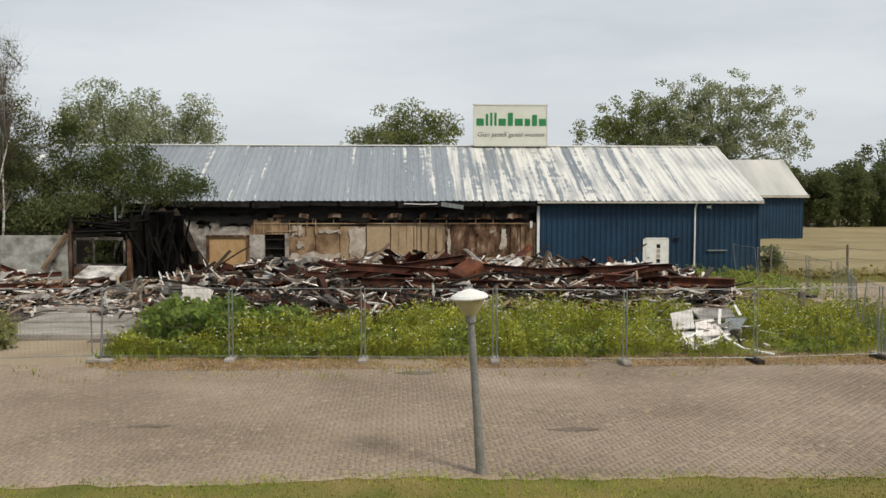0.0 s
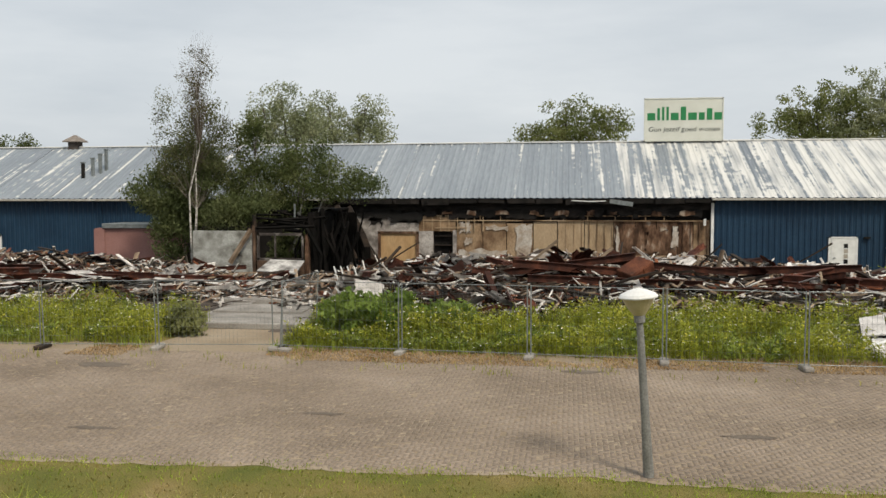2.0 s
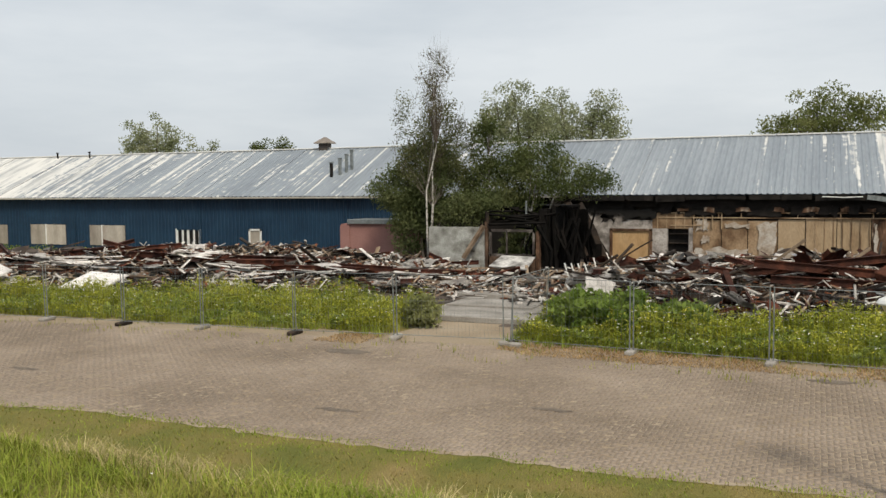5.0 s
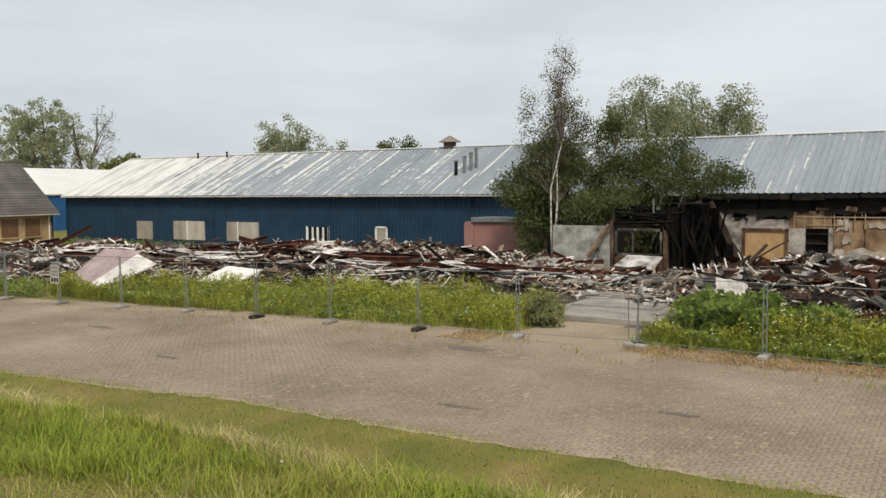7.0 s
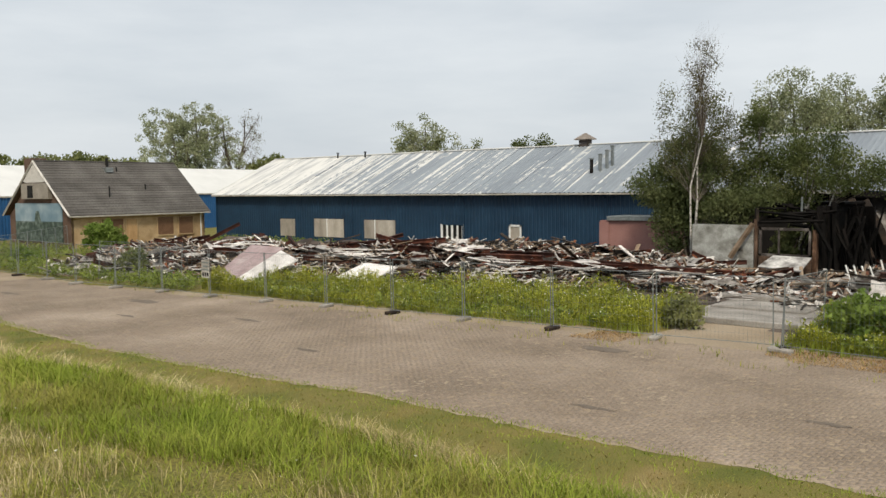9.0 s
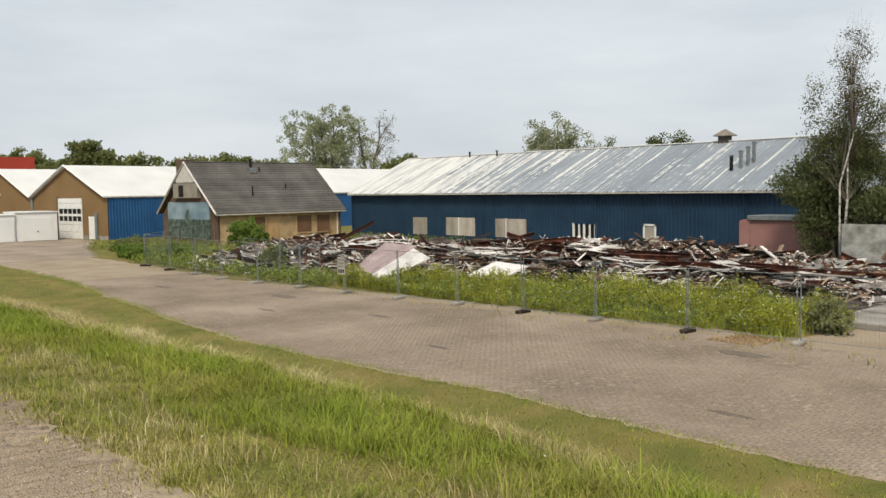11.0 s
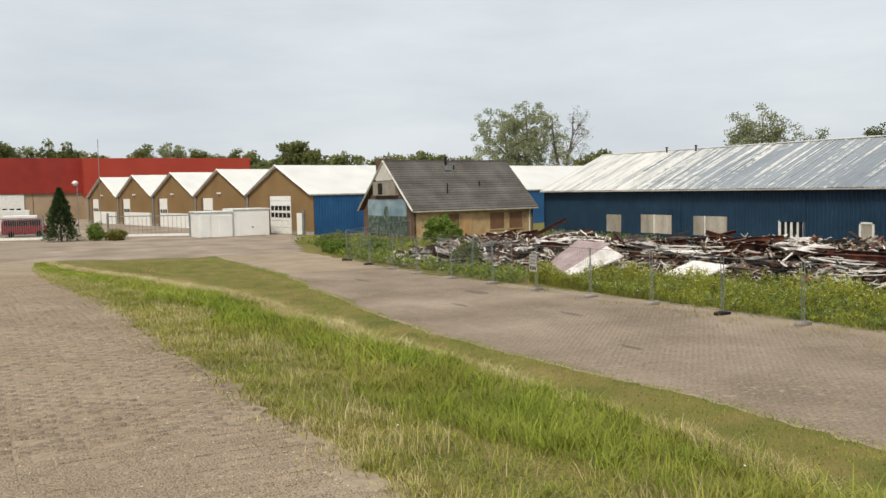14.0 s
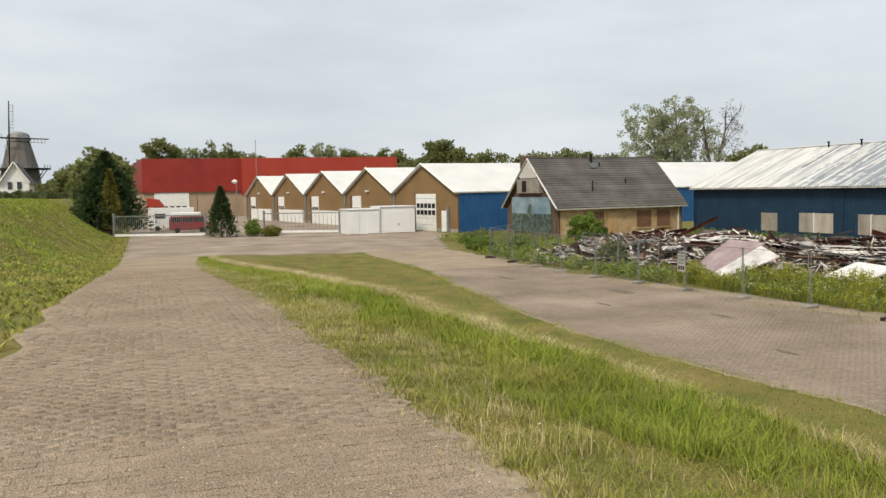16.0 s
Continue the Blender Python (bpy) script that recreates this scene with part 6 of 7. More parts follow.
# vehicles in the yard
def vehicle(name, m, prof, width, mat, label, windows, wheels, stripe=None):
    """prof: side outline (x, z) of the body; the body is extruded over its width and bevelled."""
    v = base_empty(name, m, label, "van")
    bm = bmesh.new()
    ra = [bm.verts.new((x, -width / 2, z)) for x, z in prof]
    f = bm.faces.new(ra)
    r = bmesh.ops.extrude_face_region(bm, geom=[f])
    bmesh.ops.translate(bm, verts=[q for q in r["geom"] if isinstance(q, bmesh.types.BMVert)], vec=(0, width, 0))
    bmesh.ops.recalc_face_normals(bm, faces=bm.faces[:])
    bmesh.ops.bevel(bm, geom=bm.edges[:], offset=0.05, segments=2, affect="EDGES")
    part("body", bm, mat, v)
    for x0, x1, z0, z1 in windows:
        for s in (-1, 1):
            boxed("window", x0, x1, s * width / 2 - 0.02, s * width / 2 + 0.02, z0, z1, glass("van_glass"), v)
    for x in wheels:
        for s in (-1, 1):
            bm = bmesh.new()
            tube(bm, (x, s * width / 2 - 0.14, 0.32), (x, s * width / 2 + 0.05, 0.32), 0.32, None, 16)
            w = part("wheel", bm, DARK, v)
            bm = bmesh.new()
            tube(bm, (x, s * width / 2 - 0.1, 0.32), (x, s * width / 2 + 0.07, 0.32), 0.17, None, 12)
            part("rim", bm, GALV, w)
    if stripe:
        boxed("upper_body", *stripe, WHITE, v, "white upper body", 0.06)
    return v


VRED = material("van_red", [(0.19, 0.018, 0.026), (0.24, 0.024, 0.032)], 1, rough=0.35, bump=0.0, spec=0.5)
vehicle("camper_bus", pose(-109.0, 5.2, 0, 0, 0, 86), [(-2.3, 0.35), (2.25, 0.35), (2.4, 0.6), (2.38, 1.1), (2.15, 1.3), (1.7, 1.95), (-2.2, 1.97), (-2.35, 1.2)], 1.8, VRED, "dark red camper bus with a white raised roof", [(-2.0, -0.85, 1.28, 1.82), (-0.72, 0.42, 1.28, 1.82), (0.55, 1.62, 1.28, 1.82)], (-1.4, 1.45), (-2.15, 1.35, -0.82, 0.82, 1.93, 2.42))
vehicle("motorhome", pose(-116.5, 3.6, 0, 0, 0, 86), [(-3.0, 0.4), (3.0, 0.4), (3.1, 1.2), (2.5, 2.0), (2.6, 2.9), (-3.0, 2.95)], 2.2, WHITE, "white motorhome with small dark windows", [(-2.2, -0.9, 1.6, 2.2), (0.2, 1.3, 1.6, 2.2), (1.9, 2.5, 1.3, 1.9)], (-1.9, 2.0))
vehicle("truck_cab", pose(-163, 2.2, 0, 0, 0, 80), [(-1.4, 0.5), (1.4, 0.5), (1.5, 1.6), (1.2, 2.7), (0.4, 3.8), (-1.4, 4.1)], 2.5, REDB, "red lorry cab with a tall roof", [(-0.2, 0.9, 1.7, 2.5)], (-0.8, 0.8))
# ---- trees and shrubs ----
def leaf_mat(name, a, b, c):
    return material(name, [a, b, c], 0.5, rough=0.7, bump=0.0, space="World", per="island", spread=0.3, fine=0.1, spec=0.25, through_light=0.5)


LEAF = leaf_mat("leaf_green", (0.111, 0.138, 0.046), (0.182, 0.205, 0.070), (0.270, 0.277, 0.115))
LEAF_W = leaf_mat("leaf_willow", (0.195, 0.222, 0.120), (0.285, 0.310, 0.178), (0.385, 0.39, 0.245))
LEAF_D = leaf_mat("leaf_dark", (0.070, 0.092, 0.034), (0.116, 0.140, 0.054), (0.176, 0.192, 0.081))
LEAF_Y = leaf_mat("leaf_autumn", (0.075, 0.068, 0.020), (0.120, 0.105, 0.035), (0.170, 0.140, 0.060))
NEEDLE = leaf_mat("needle", (0.029, 0.054, 0.019), (0.054, 0.088, 0.032), (0.096, 0.136, 0.048))
NEEDLE_Y = leaf_mat("needle_gold", (0.10, 0.10, 0.018), (0.17, 0.16, 0.03), (0.24, 0.21, 0.05))


def leaves(g, centres, spread, n, size, droop=0.0):
    """n leaf quads round each centre."""
    c = np.repeat(centres, n, 0)
    m = len(c)
    o = g.normal(0, 1, (m, 3))
    o *= (g.random(m) ** 0.45 / np.linalg.norm(o, axis=1))[:, None]
    p = c + o * spread * 1.75 * np.array([1.0, 1.0, 0.8])
    d = g.normal(0, 1, (m, 3))
    d[:, 2] -= droop
    d /= np.linalg.norm(d, axis=1)[:, None]
    s = np.cross(d, g.normal(0, 1, (m, 3)))
    s /= np.linalg.norm(s, axis=1)[:, None]
    L = size * g.uniform(0.5, 1.2, m)[:, None]
    v = np.stack([p - d * L, p + d * L * 0.7 + s * L * 0.62, p + d * L * 0.7 - s * L * 0.62], 1).reshape(-1, 3)
    return v, np.arange(3 * m).reshape(-1, 3)


def tree(name, x, y, z0, crowns, leaf, size, label, seed, trunks=1, trunk_r=0.25, per=22, clumps=90, bark=None, spread=0.55, droop=0.4, bare=0.0, group="", lean=0.0):
    """crowns: ellipsoids (dx, dy, z, rx, ry, rz) that the clumps fill, unevenly."""
    g = np.random.default_rng(seed)
    r = random.Random(seed)
    t = in_world(name, x, y, z0, label, "tree", group)
    bm = bmesh.new()
    tops = []
    for k in range(trunks):
        c = crowns[k % len(crowns)]
        a = Vector((x + r.uniform(-0.3, 0.3) * trunks, y + r.uniform(-0.2, 0.2), z0 - 0.1))
        b = Vector((x + c[0] * 0.8 + lean, y + c[1] * 0.8, c[2] + c[5] * 0.75))
        q = a
        for j in range(1, 6):
            f = j / 5
            nxt = a.lerp(b, f) + Vector((r.uniform(-1, 1), r.uniform(-1, 1), 0)) * 0.03 * (b - a).length * (1 - f * 0.5)
            tube(bm, q, nxt, trunk_r * (1 - 0.85 * (j - 1) / 5), trunk_r * (1 - 0.85 * j / 5), 7)
            tops.append((q, nxt))
            q = nxt
    cen = []
    for dx, dy, cz, rx, ry, rz in crowns:
        n = max(8, int(clumps * (rx * rz) / sum(c[3] * c[5] for c in crowns)))
        u = g.normal(0, 1, (n, 3))
        u /= np.linalg.norm(u, axis=1)[:, None]
        rad = g.uniform(0.35, 1.0, n)[:, None] ** 0.6 * (1 + 0.07 * g.normal(0, 1, (n, 1)))
        cen.append(np.array([x + dx, y + dy, cz]) + u * rad * [rx, ry, rz])
    cen = np.concatenate(cen)
    part("trunk", bm, bark or BARK, t)
    bm = bmesh.new()
    for c in cen[:: max(1, len(cen) // 46)]:
        i = min(range(len(tops)), key=lambda k: (tops[k][1] - Vector(c)).length + 0.6 * max(0, tops[k][1].z - c[2]))
        a = tops[i][0]
        mid = a.lerp(Vector(c), 0.5) + Vector((0, 0, 0.06 * (Vector(c) - a).length))
        tube(bm, a, mid, trunk_r * 0.2, trunk_r * 0.12, 4)
        tube(bm, mid, Vector(c), trunk_r * 0.12, trunk_r * 0.04, 3)
        if bare:
            for _ in range(int(bare)):
                e = Vector(c) + Vector((r.gauss(0, 0.3), r.gauss(0, 0.3), r.uniform(0.3, 1.1)))
                tube(bm, Vector(c), e, trunk_r * 0.06, trunk_r * 0.025, 3)
    part("branchwork", bm, BARK, t)
    v, f = leaves(g, cen, spread, per, size, droop)
    cloud_mesh("crown", v, f, leaf, t)
    return t


# birch and the trees that grow before the burnt front
LEAF_O = leaf_mat("leaf_olive", (0.081, 0.089, 0.035), (0.135, 0.143, 0.057), (0.203, 0.203, 0.095))
LEAF_F = leaf_mat("leaf_front", (0.064, 0.086, 0.029), (0.110, 0.135, 0.045), (0.180, 0.194, 0.075))
tree("birch_tree", -18.25, 41.0, 0, [(0.1, 0.7, 7.4, 0.95, 0.8, 2.3), (-0.8, 0.7, 7.0, 1.0, 0.8, 2.2), (-1.9, 0.7, 7.3, 0.55, 0.7, 2.6), (1.2, 0.7, 6.4, 0.9, 0.8, 1.9), (0.9, 0.7, 7.9, 0.6, 0.7, 1.3)], LEAF_O, 0.062, "slender white-stemmed birch with sparse upright branches", 3, trunks=1, trunk_r=0.085, per=30, clumps=300, bark=BIRCH, spread=0.26, bare=5)
tree("birch_tree", -18.2, 40.9, 0, [(0.15, 0, 10.3, 0.85, 0.7, 1.2), (0.1, 0, 8.6, 0.5, 0.5, 0.8)], LEAF_Y, 0.055, "thin birch top with sparse yellowing leaves", 4, trunk_r=0.06, per=20, clumps=80, bark=BIRCH, spread=0.24, bare=3)
tree("bushy_tree", -19.3, 42.4, 0, [(-1.3, 0, 4.5, 1.7, 1.3, 1.3), (1.4, 0, 4.4, 1.7, 1.3, 1.3), (-0.8, 0, 2.3, 1.0, 1.0, 1.7), (0.1, 0.3, 5.8, 1.6, 1.2, 1.4), (-0.2, 0, 3.5, 1.5, 1.0, 1.2), (2.8, -1.4, 3.4, 1.6, 0.8, 0.75), (4.2, -1.2, 3.9, 1.2, 0.8, 0.7)], LEAF_D, 0.085, "dense dark shrub round the foot of the birch", 5, trunks=3, trunk_r=0.1, per=96, clumps=380, spread=0.38, droop=0.8)
tree("alder_tree", -15.9, 42.4, 0, [(0, 0, 4.6, 1.1, 1.0, 1.5), (0.1, 0, 6.6, 0.75, 0.7, 1.6), (0.3, 0, 8.0, 0.5, 0.5, 0.7)], LEAF_F, 0.08, "slim green tree with a pale stem before the burnt front", 6, trunks=2, trunk_r=0.08, per=44, clumps=130, bark=BIRCH, spread=0.28, bare=2)
tree("willow_tree", -13.3, 42.6, 0, [(0, 0, 5.0, 1.7, 1.4, 1.5), (1.8, 0, 5.0, 1.5, 1.3, 1.0), (0.5, 0, 6.0, 1.2, 1.1, 0.9), (-1.2, 0, 4.0, 1.2, 1.2, 0.8), (3.0, 0, 4.8, 1.1, 1.0, 0.75), (-1.1, 0, 6.0, 0.9, 0.8, 1.0)], LEAF_F, 0.075, "broad green willow leaning over the burnt roof edge", 7, trunks=3, trunk_r=0.09, per=80, clumps=225, spread=0.36, bark=BIRCH, droop=0.7, bare=1)
# behind the warehouse: (azimuth, distance, top, half width, leaf material)
def far_tree(name, az, dist, top, half, leaf, label, seed, lobes=3, size=0.33, per=26, clumps=150, bottom=2.0, **k):
    r = random.Random(seed)
    x, y = dist * math.sin(radians(az)), dist * math.cos(radians(az))
    d = Vector((math.cos(radians(az)), -math.sin(radians(az))))
    cr = []
    for j in range(lobes):
        o = (j - (lobes - 1) / 2) / max(1, lobes - 1) * 1.15 * half if lobes > 1 else 0
        h = top * (1 - 0.16 * abs(o / half) - r.uniform(0, 0.08)) if lobes > 1 else top
        h = h * 1.03
        rz = (h - bottom) * r.uniform(0.42, 0.52)
        cr.append((d.x * o, d.y * o, h - rz, 1.12 * half * (0.66 if lobes > 1 else 1.0) * r.uniform(0.85, 1.1), half * 0.6, rz))
    return tree(name, x, y, 0, cr, leaf, size * 0.61, label, seed, trunks=min(lobes, 3), trunk_r=0.016 * top + 0.1, per=int(per * 2.1), clumps=int(clumps * 2.0), spread=k.pop("spread", 0.5), **k)


far_tree("willow_tree", -18.5, 84, 14.9, 3.5, LEAF_W, "grey-green willow behind the warehouse", 21, 3, 0.22, 30, 190)
far_tree("willow_tree", -14.5, 88, 16.6, 4.0, LEAF_W, "rounded grey-green willow behind the warehouse", 22, 2, 0.22, 30, 170)
far_tree("willow_tree", 0.3, 86, 14.2, 4.9, LEAF, "broad dark green tree behind the warehouse ridge", 23, 4, 0.24, 30, 230)
far_tree("oak_tree", 15.6, 112, 18.2, 7.4, LEAF, "broad leafy tree behind the warehouse", 24, 4, 0.30, 30, 230)
far_tree("oak_tree", 20.4, 112, 20.2, 8.2, LEAF_W, "large spreading tree behind the warehouse", 25, 4, 0.30, 30, 260, bare=1)
far_tree("oak_tree", 12.6, 118, 11.6, 3.5, LEAF, "small tree behind the warehouse ridge", 26, 2, 0.3, 24, 90)
for k, (az, top, half) in enumerate(((25.6, 8.8, 2.4), (27.2, 9.0, 3.0), (28.6, 10.0, 3.0), (30.2, 14.0, 4.0), (33.5, 12.0, 5.0), (24.2, 8.0, 2.5))):
    far_tree("hedge_tree", az, 126 + 3 * k, top, half * 1.25, LEAF_D, "dark tree of the hedge along the dry field", 30 + k, 2, 0.34, 26, 120, bottom=-1.0, group="field hedge")
far_tree("willow_tree", -6.9, 120, 11.8, 3.0, LEAF_W, "low tree top over the roof ridge", 40, 2, 0.3, 20, 60)
far_tree("poplar_tree", -56.4, 150, 20.2, 7.2, LEAF_W, "tall loose-crowned poplar far behind the warehouse", 41, 4, 0.34, 26, 240, bare=1)
far_tree("poplar_tree", -53.6, 152, 20.2, 4.0, LEAF_Y, "half-bare poplar with thin twigs", 42, 2, 0.2, 7, 150, bare=4)
far_tree("willow_tree", -41.4, 122, 14.9, 4.2, LEAF_W, "grey-green tree over the roof ridge", 43, 3, 0.3, 24, 110, bare=1)
far_tree("willow_tree", -38.6, 124, 12.6, 2.2, LEAF_W, "small tree top over the roof ridge", 44, 2, 0.3, 18, 50)
far_tree("oak_tree", -34.4, 122, 13.0, 2.6, LEAF_D, "dark round tree top over the roof ridge", 45, 2, 0.3, 26, 80)
for k, (az, dist, top, half, lf) in enumerate(((-60.2, 190, 11.8, 5, LEAF), (-62.6, 190, 12.2, 5, LEAF), (-65.0, 200, 12.2, 5, LEAF), (-51.2, 170, 10.2, 4, LEAF), (-68.3, 210, 13.2, 5, LEAF), (-70.9, 210, 16.2, 4.6, LEAF), (-74.4, 255, 16.4, 5, LEAF), (-77.2, 260, 17.4, 6, LEAF), (-79.0, 260, 18.2, 5, LEAF_W), (-80.4, 262, 18.0, 3.4, LEAF), (-83.6, 262, 17.2, 6, LEAF), (-85.2, 260, 19.0, 6, LEAF), (-87.2, 262, 18.2, 6, LEAF_W), (-88.8, 255, 20.0, 4.6, LEAF), (-93.6, 240, 12.6, 5, LEAF), (-95.2, 250, 8.4, 5, LEAF), (-92.3, 150, 11.6, 3.2, LEAF), (-63.9, 190, 11.6, 5, LEAF), (-72.4, 225, 13.0, 5, LEAF))):
    far_tree("distant_tree", az, dist, top * 1.05, half * 1.15, lf, "distant leafy tree on the horizon", 60 + k, 3 if half < 5 else 4, 0.85, 26, 85, bottom=1.0, spread=0.9, group="distant trees")
for k in range(7):
    far_tree("dike_shrub", -94.3 - 0.72 * k, 190 - 6 * k, 5.4 + (k % 3) * 0.5, 3.2, LEAF_D, "dark shrub on the dike by the mill", 90 + k, 2, 0.4, 30, 50, bottom=2.5, group="dike shrubs")


def conifer(name, x, y, h, r0, leaf, label, seed, n=6000, size=0.22):
    g = np.random.default_rng(seed)
    t = in_world(name, x, y, float(ground_z(x, y)), label, "conifer")
    zb = float(ground_z(x, y))
    bm = bmesh.new()
    tube(bm, (x, y, zb - 0.1), (x, y, zb + h * 0.95), r0 * 0.08, 0.02, 6)
    part("trunk", bm, BARK, t)
    f = g.random(n) ** 0.75
    a = g.uniform(0, math.tau, n)
    lob = 1 + 0.22 * np.sin(a * 5 + f * 19) + 0.12 * np.sin(a * 9 - f * 31)
    rad = r0 * (1 - f) ** 0.85 * lob * g.uniform(0.55, 1.08, n) + 0.04
    p = np.stack([x + rad * np.cos(a), y + rad * np.sin(a), zb + 0.15 + f * h * 0.97], -1)
    d = np.stack([np.cos(a), np.sin(a), g.normal(0.25, 0.5, n)], -1) + g.normal(0, 0.4, (n, 3))
    d /= np.linalg.norm(d, axis=1)[:, None]
    s = np.cross(d, g.normal(0, 1, (n, 3)))
    s /= np.linalg.norm(s, axis=1)[:, None]
    L = size * g.uniform(0.6, 1.3, n)[:, None]
    v = np.stack([p - d * L * 0.4, p + s * L * 0.3, p + d * L, p - s * L * 0.3], 1).reshape(-1, 3)
    cloud_mesh("needles", v, np.arange(4 * n).reshape(-1, 4), leaf, t)
    return t


conifer("spruce_tree", -93.6, 7.7, 5.3, 1.55, NEEDLE, "dark narrow spruce beside the gate", 201, 7000, 0.2)
conifer("conifer_tree", -108.0, -3.9, 9.3, 4.4, NEEDLE, "large dark conifer at the foot of the dike", 202, 12000, 0.34)
conifer("conifer_tree", -105.0, -5.0, 5.6, 3.0, NEEDLE, "broad dark conifer at the foot of the dike", 203, 9000, 0.34)
conifer("golden_conifer", -103.6, -3.4, 7.4, 1.5, NEEDLE_Y, "golden-tipped conifer among the dark ones", 204, 2500, 0.26)


def bush(name, x, y, h, w, leaf, label, seed, clumps=60, per=36, size=0.11):
    zb = float(ground_z(x, y))
    return tree(name, x, y, zb, [(0, 0, zb + h * 0.5, w * 0.5, w * 0.4, h * 0.48), (w * 0.22, 0, zb + h * 0.35, w * 0.35, w * 0.3, h * 0.33)], leaf, size, label, seed, trunks=3, trunk_r=0.04, per=per, clumps=clumps, spread=0.2, droop=0.0)


LEAF_B = leaf_mat("leaf_bright", (0.105, 0.170, 0.028), (0.160, 0.235, 0.042), (0.230, 0.290, 0.070))
bush("shrub", -57.6, 31.2, 2.5, 3.6, LEAF_B, "bright green shrub in front of the house", 301, 110, 50, 0.13)
bush("shrub", -42.6, 24.6, 1.5, 1.8, LEAF, "green shrub behind the site fence", 302)
bush("shrub", -93.0, 10.8, 1.9, 2.2, LEAF_B, "yellow-green shrub by the gate", 303)
bush("shrub", -92.2, 12.6, 1.0, 3.0, NEEDLE_Y, "low golden juniper by the gate", 304)
bush("shrub", -70.5, 52.0, 1.7, 3.0, LEAF, "shrub at the corner of the warehouse", 305)
for k, (x, y, h, w) in enumerate(((-63.5, 24.4, 1.0, 2.6), (-61.0, 23.5, 0.9, 2.4), (-66.5, 25.8, 1.1, 3.0), (-58.4, 23.2, 0.9, 2.2), (-69.0, 27.2, 1.0, 2.6), (-56.0, 24.8, 1.2, 2.0))):
    bush("weed_clump", x, y, h, w, LEAF_B if k % 2 else LEAF, "tall green weeds at the edge of the yard", 310 + k, 50, 40, 0.1)
bush("elder_shrub", -5.9, 26.3, 1.35, 3.4, LEAF_B, "leafy green shrub among the weeds", 320, 130, 46, 0.12)
bush("elder_shrub", -3.8, 26.6, 1.0, 2.2, LEAF_B, "leafy green shrub among the weeds", 321, 70, 46, 0.12)
bush("shrub", -13.7, 42.6, 2.9, 2.6, LEAF_D, "dark shrub seen through the empty window", 324, 70, 50, 0.12)
bush("elder_shrub", -11.9, 25.6, 0.95, 1.1, LEAF, "small dark shrub at the entrance path", 322, 40, 40, 0.09)
bush("shrub", 21.3, 49.0, 1.6, 1.4, LEAF, "grey-green bush at the field fence", 323, 40, 40, 0.1)
# ---- grass, weeds and flowers ----
def blades(name, px, py, h, w, mat, label, seed, lean=0.35, base=None, category="grass", turn=None):
    """One bent two-segment blade at each place; turn: the way that each one leans."""
    g = np.random.default_rng(seed)
    n = len(px)
    z = ground_z(px, py) if base is None else base
    a = g.uniform(0, math.tau, n) if turn is None else turn
    d = np.stack([np.cos(a), np.sin(a), 0 * a], -1)
    s = np.stack([-np.sin(a), np.cos(a), 0 * a], -1) * (w * g.uniform(0.6, 1.3, n))[:, None]
    hh = h * g.uniform(0.55, 1.25, n)
    o = np.stack([px, py, z - 0.01], -1)
    b1 = (lean * hh * g.uniform(0.1, 0.6, n))[:, None] * d
    b2 = (lean * hh * g.uniform(0.6, 1.8, n))[:, None] * d
    up = np.array([0, 0, 1.0])
    m = o + b1 + up * (hh * 0.6)[:, None]
    t = o + b2 + up * hh[:, None]
    v = np.stack([o - s, o + s, m + s * 0.7, m - s * 0.7, t], 1).reshape(-1, 3)
    i = np.arange(n)[:, None] * 5
    f = np.concatenate([i + [0, 1, 2], i + [0, 2, 3], i + [3, 2, 4]])
    return tagged(cloud_mesh(name, v, f, mat), label, category, kind="stuff")


def grass_mat(name, a, b, c):
    return material(name, [a, b, c], 0.7, rough=0.75, bump=0.0, space="World", per="island", spread=0.35, fine=0.1, spec=0.2, through_light=0.35)


G_LUSH = grass_mat("grass_lush", (0.178, 0.245, 0.028), (0.262, 0.318, 0.044), (0.36, 0.39, 0.078))
G_MIX = grass_mat("grass_mixed", (0.170, 0.196, 0.030), (0.275, 0.278, 0.056), (0.390, 0.350, 0.105))
G_DRY = grass_mat("grass_straw", (0.34, 0.27, 0.12), (0.52, 0.435, 0.23), (0.68, 0.60, 0.37))
G_WEED = grass_mat("weed_green", (0.135, 0.185, 0.030), (0.20, 0.25, 0.044), (0.275, 0.315, 0.072))
G_YEL = grass_mat("weed_yellow_green", (0.195, 0.222, 0.024), (0.290, 0.312, 0.036), (0.39, 0.39, 0.056))
G_OLIVE = grass_mat("grass_olive", (0.165, 0.160, 0.032), (0.245, 0.205, 0.056), (0.34, 0.262, 0.10))
G_TAN = grass_mat("grass_dead", (0.30, 0.19, 0.085), (0.40, 0.27, 0.13), (0.48, 0.36, 0.2))
gg = np.random.default_rng(77)


def band(n, x0, x1, y0, y1, near=None):
    """Random places, denser towards the camera's end of the bank."""
    x = gg.uniform(0, 1, n)
    x = x1 - (x1 - x0) * (x ** near if near else x)
    return x, gg.uniform(0, 1, n) * (y1 - y0) + y0


def clumpy(x, y, s, lo):
    v = np.array([noise.noise(Vector((float(a) * s, float(b) * s, 2.0))) for a, b in zip(x, y)])
    return v > lo


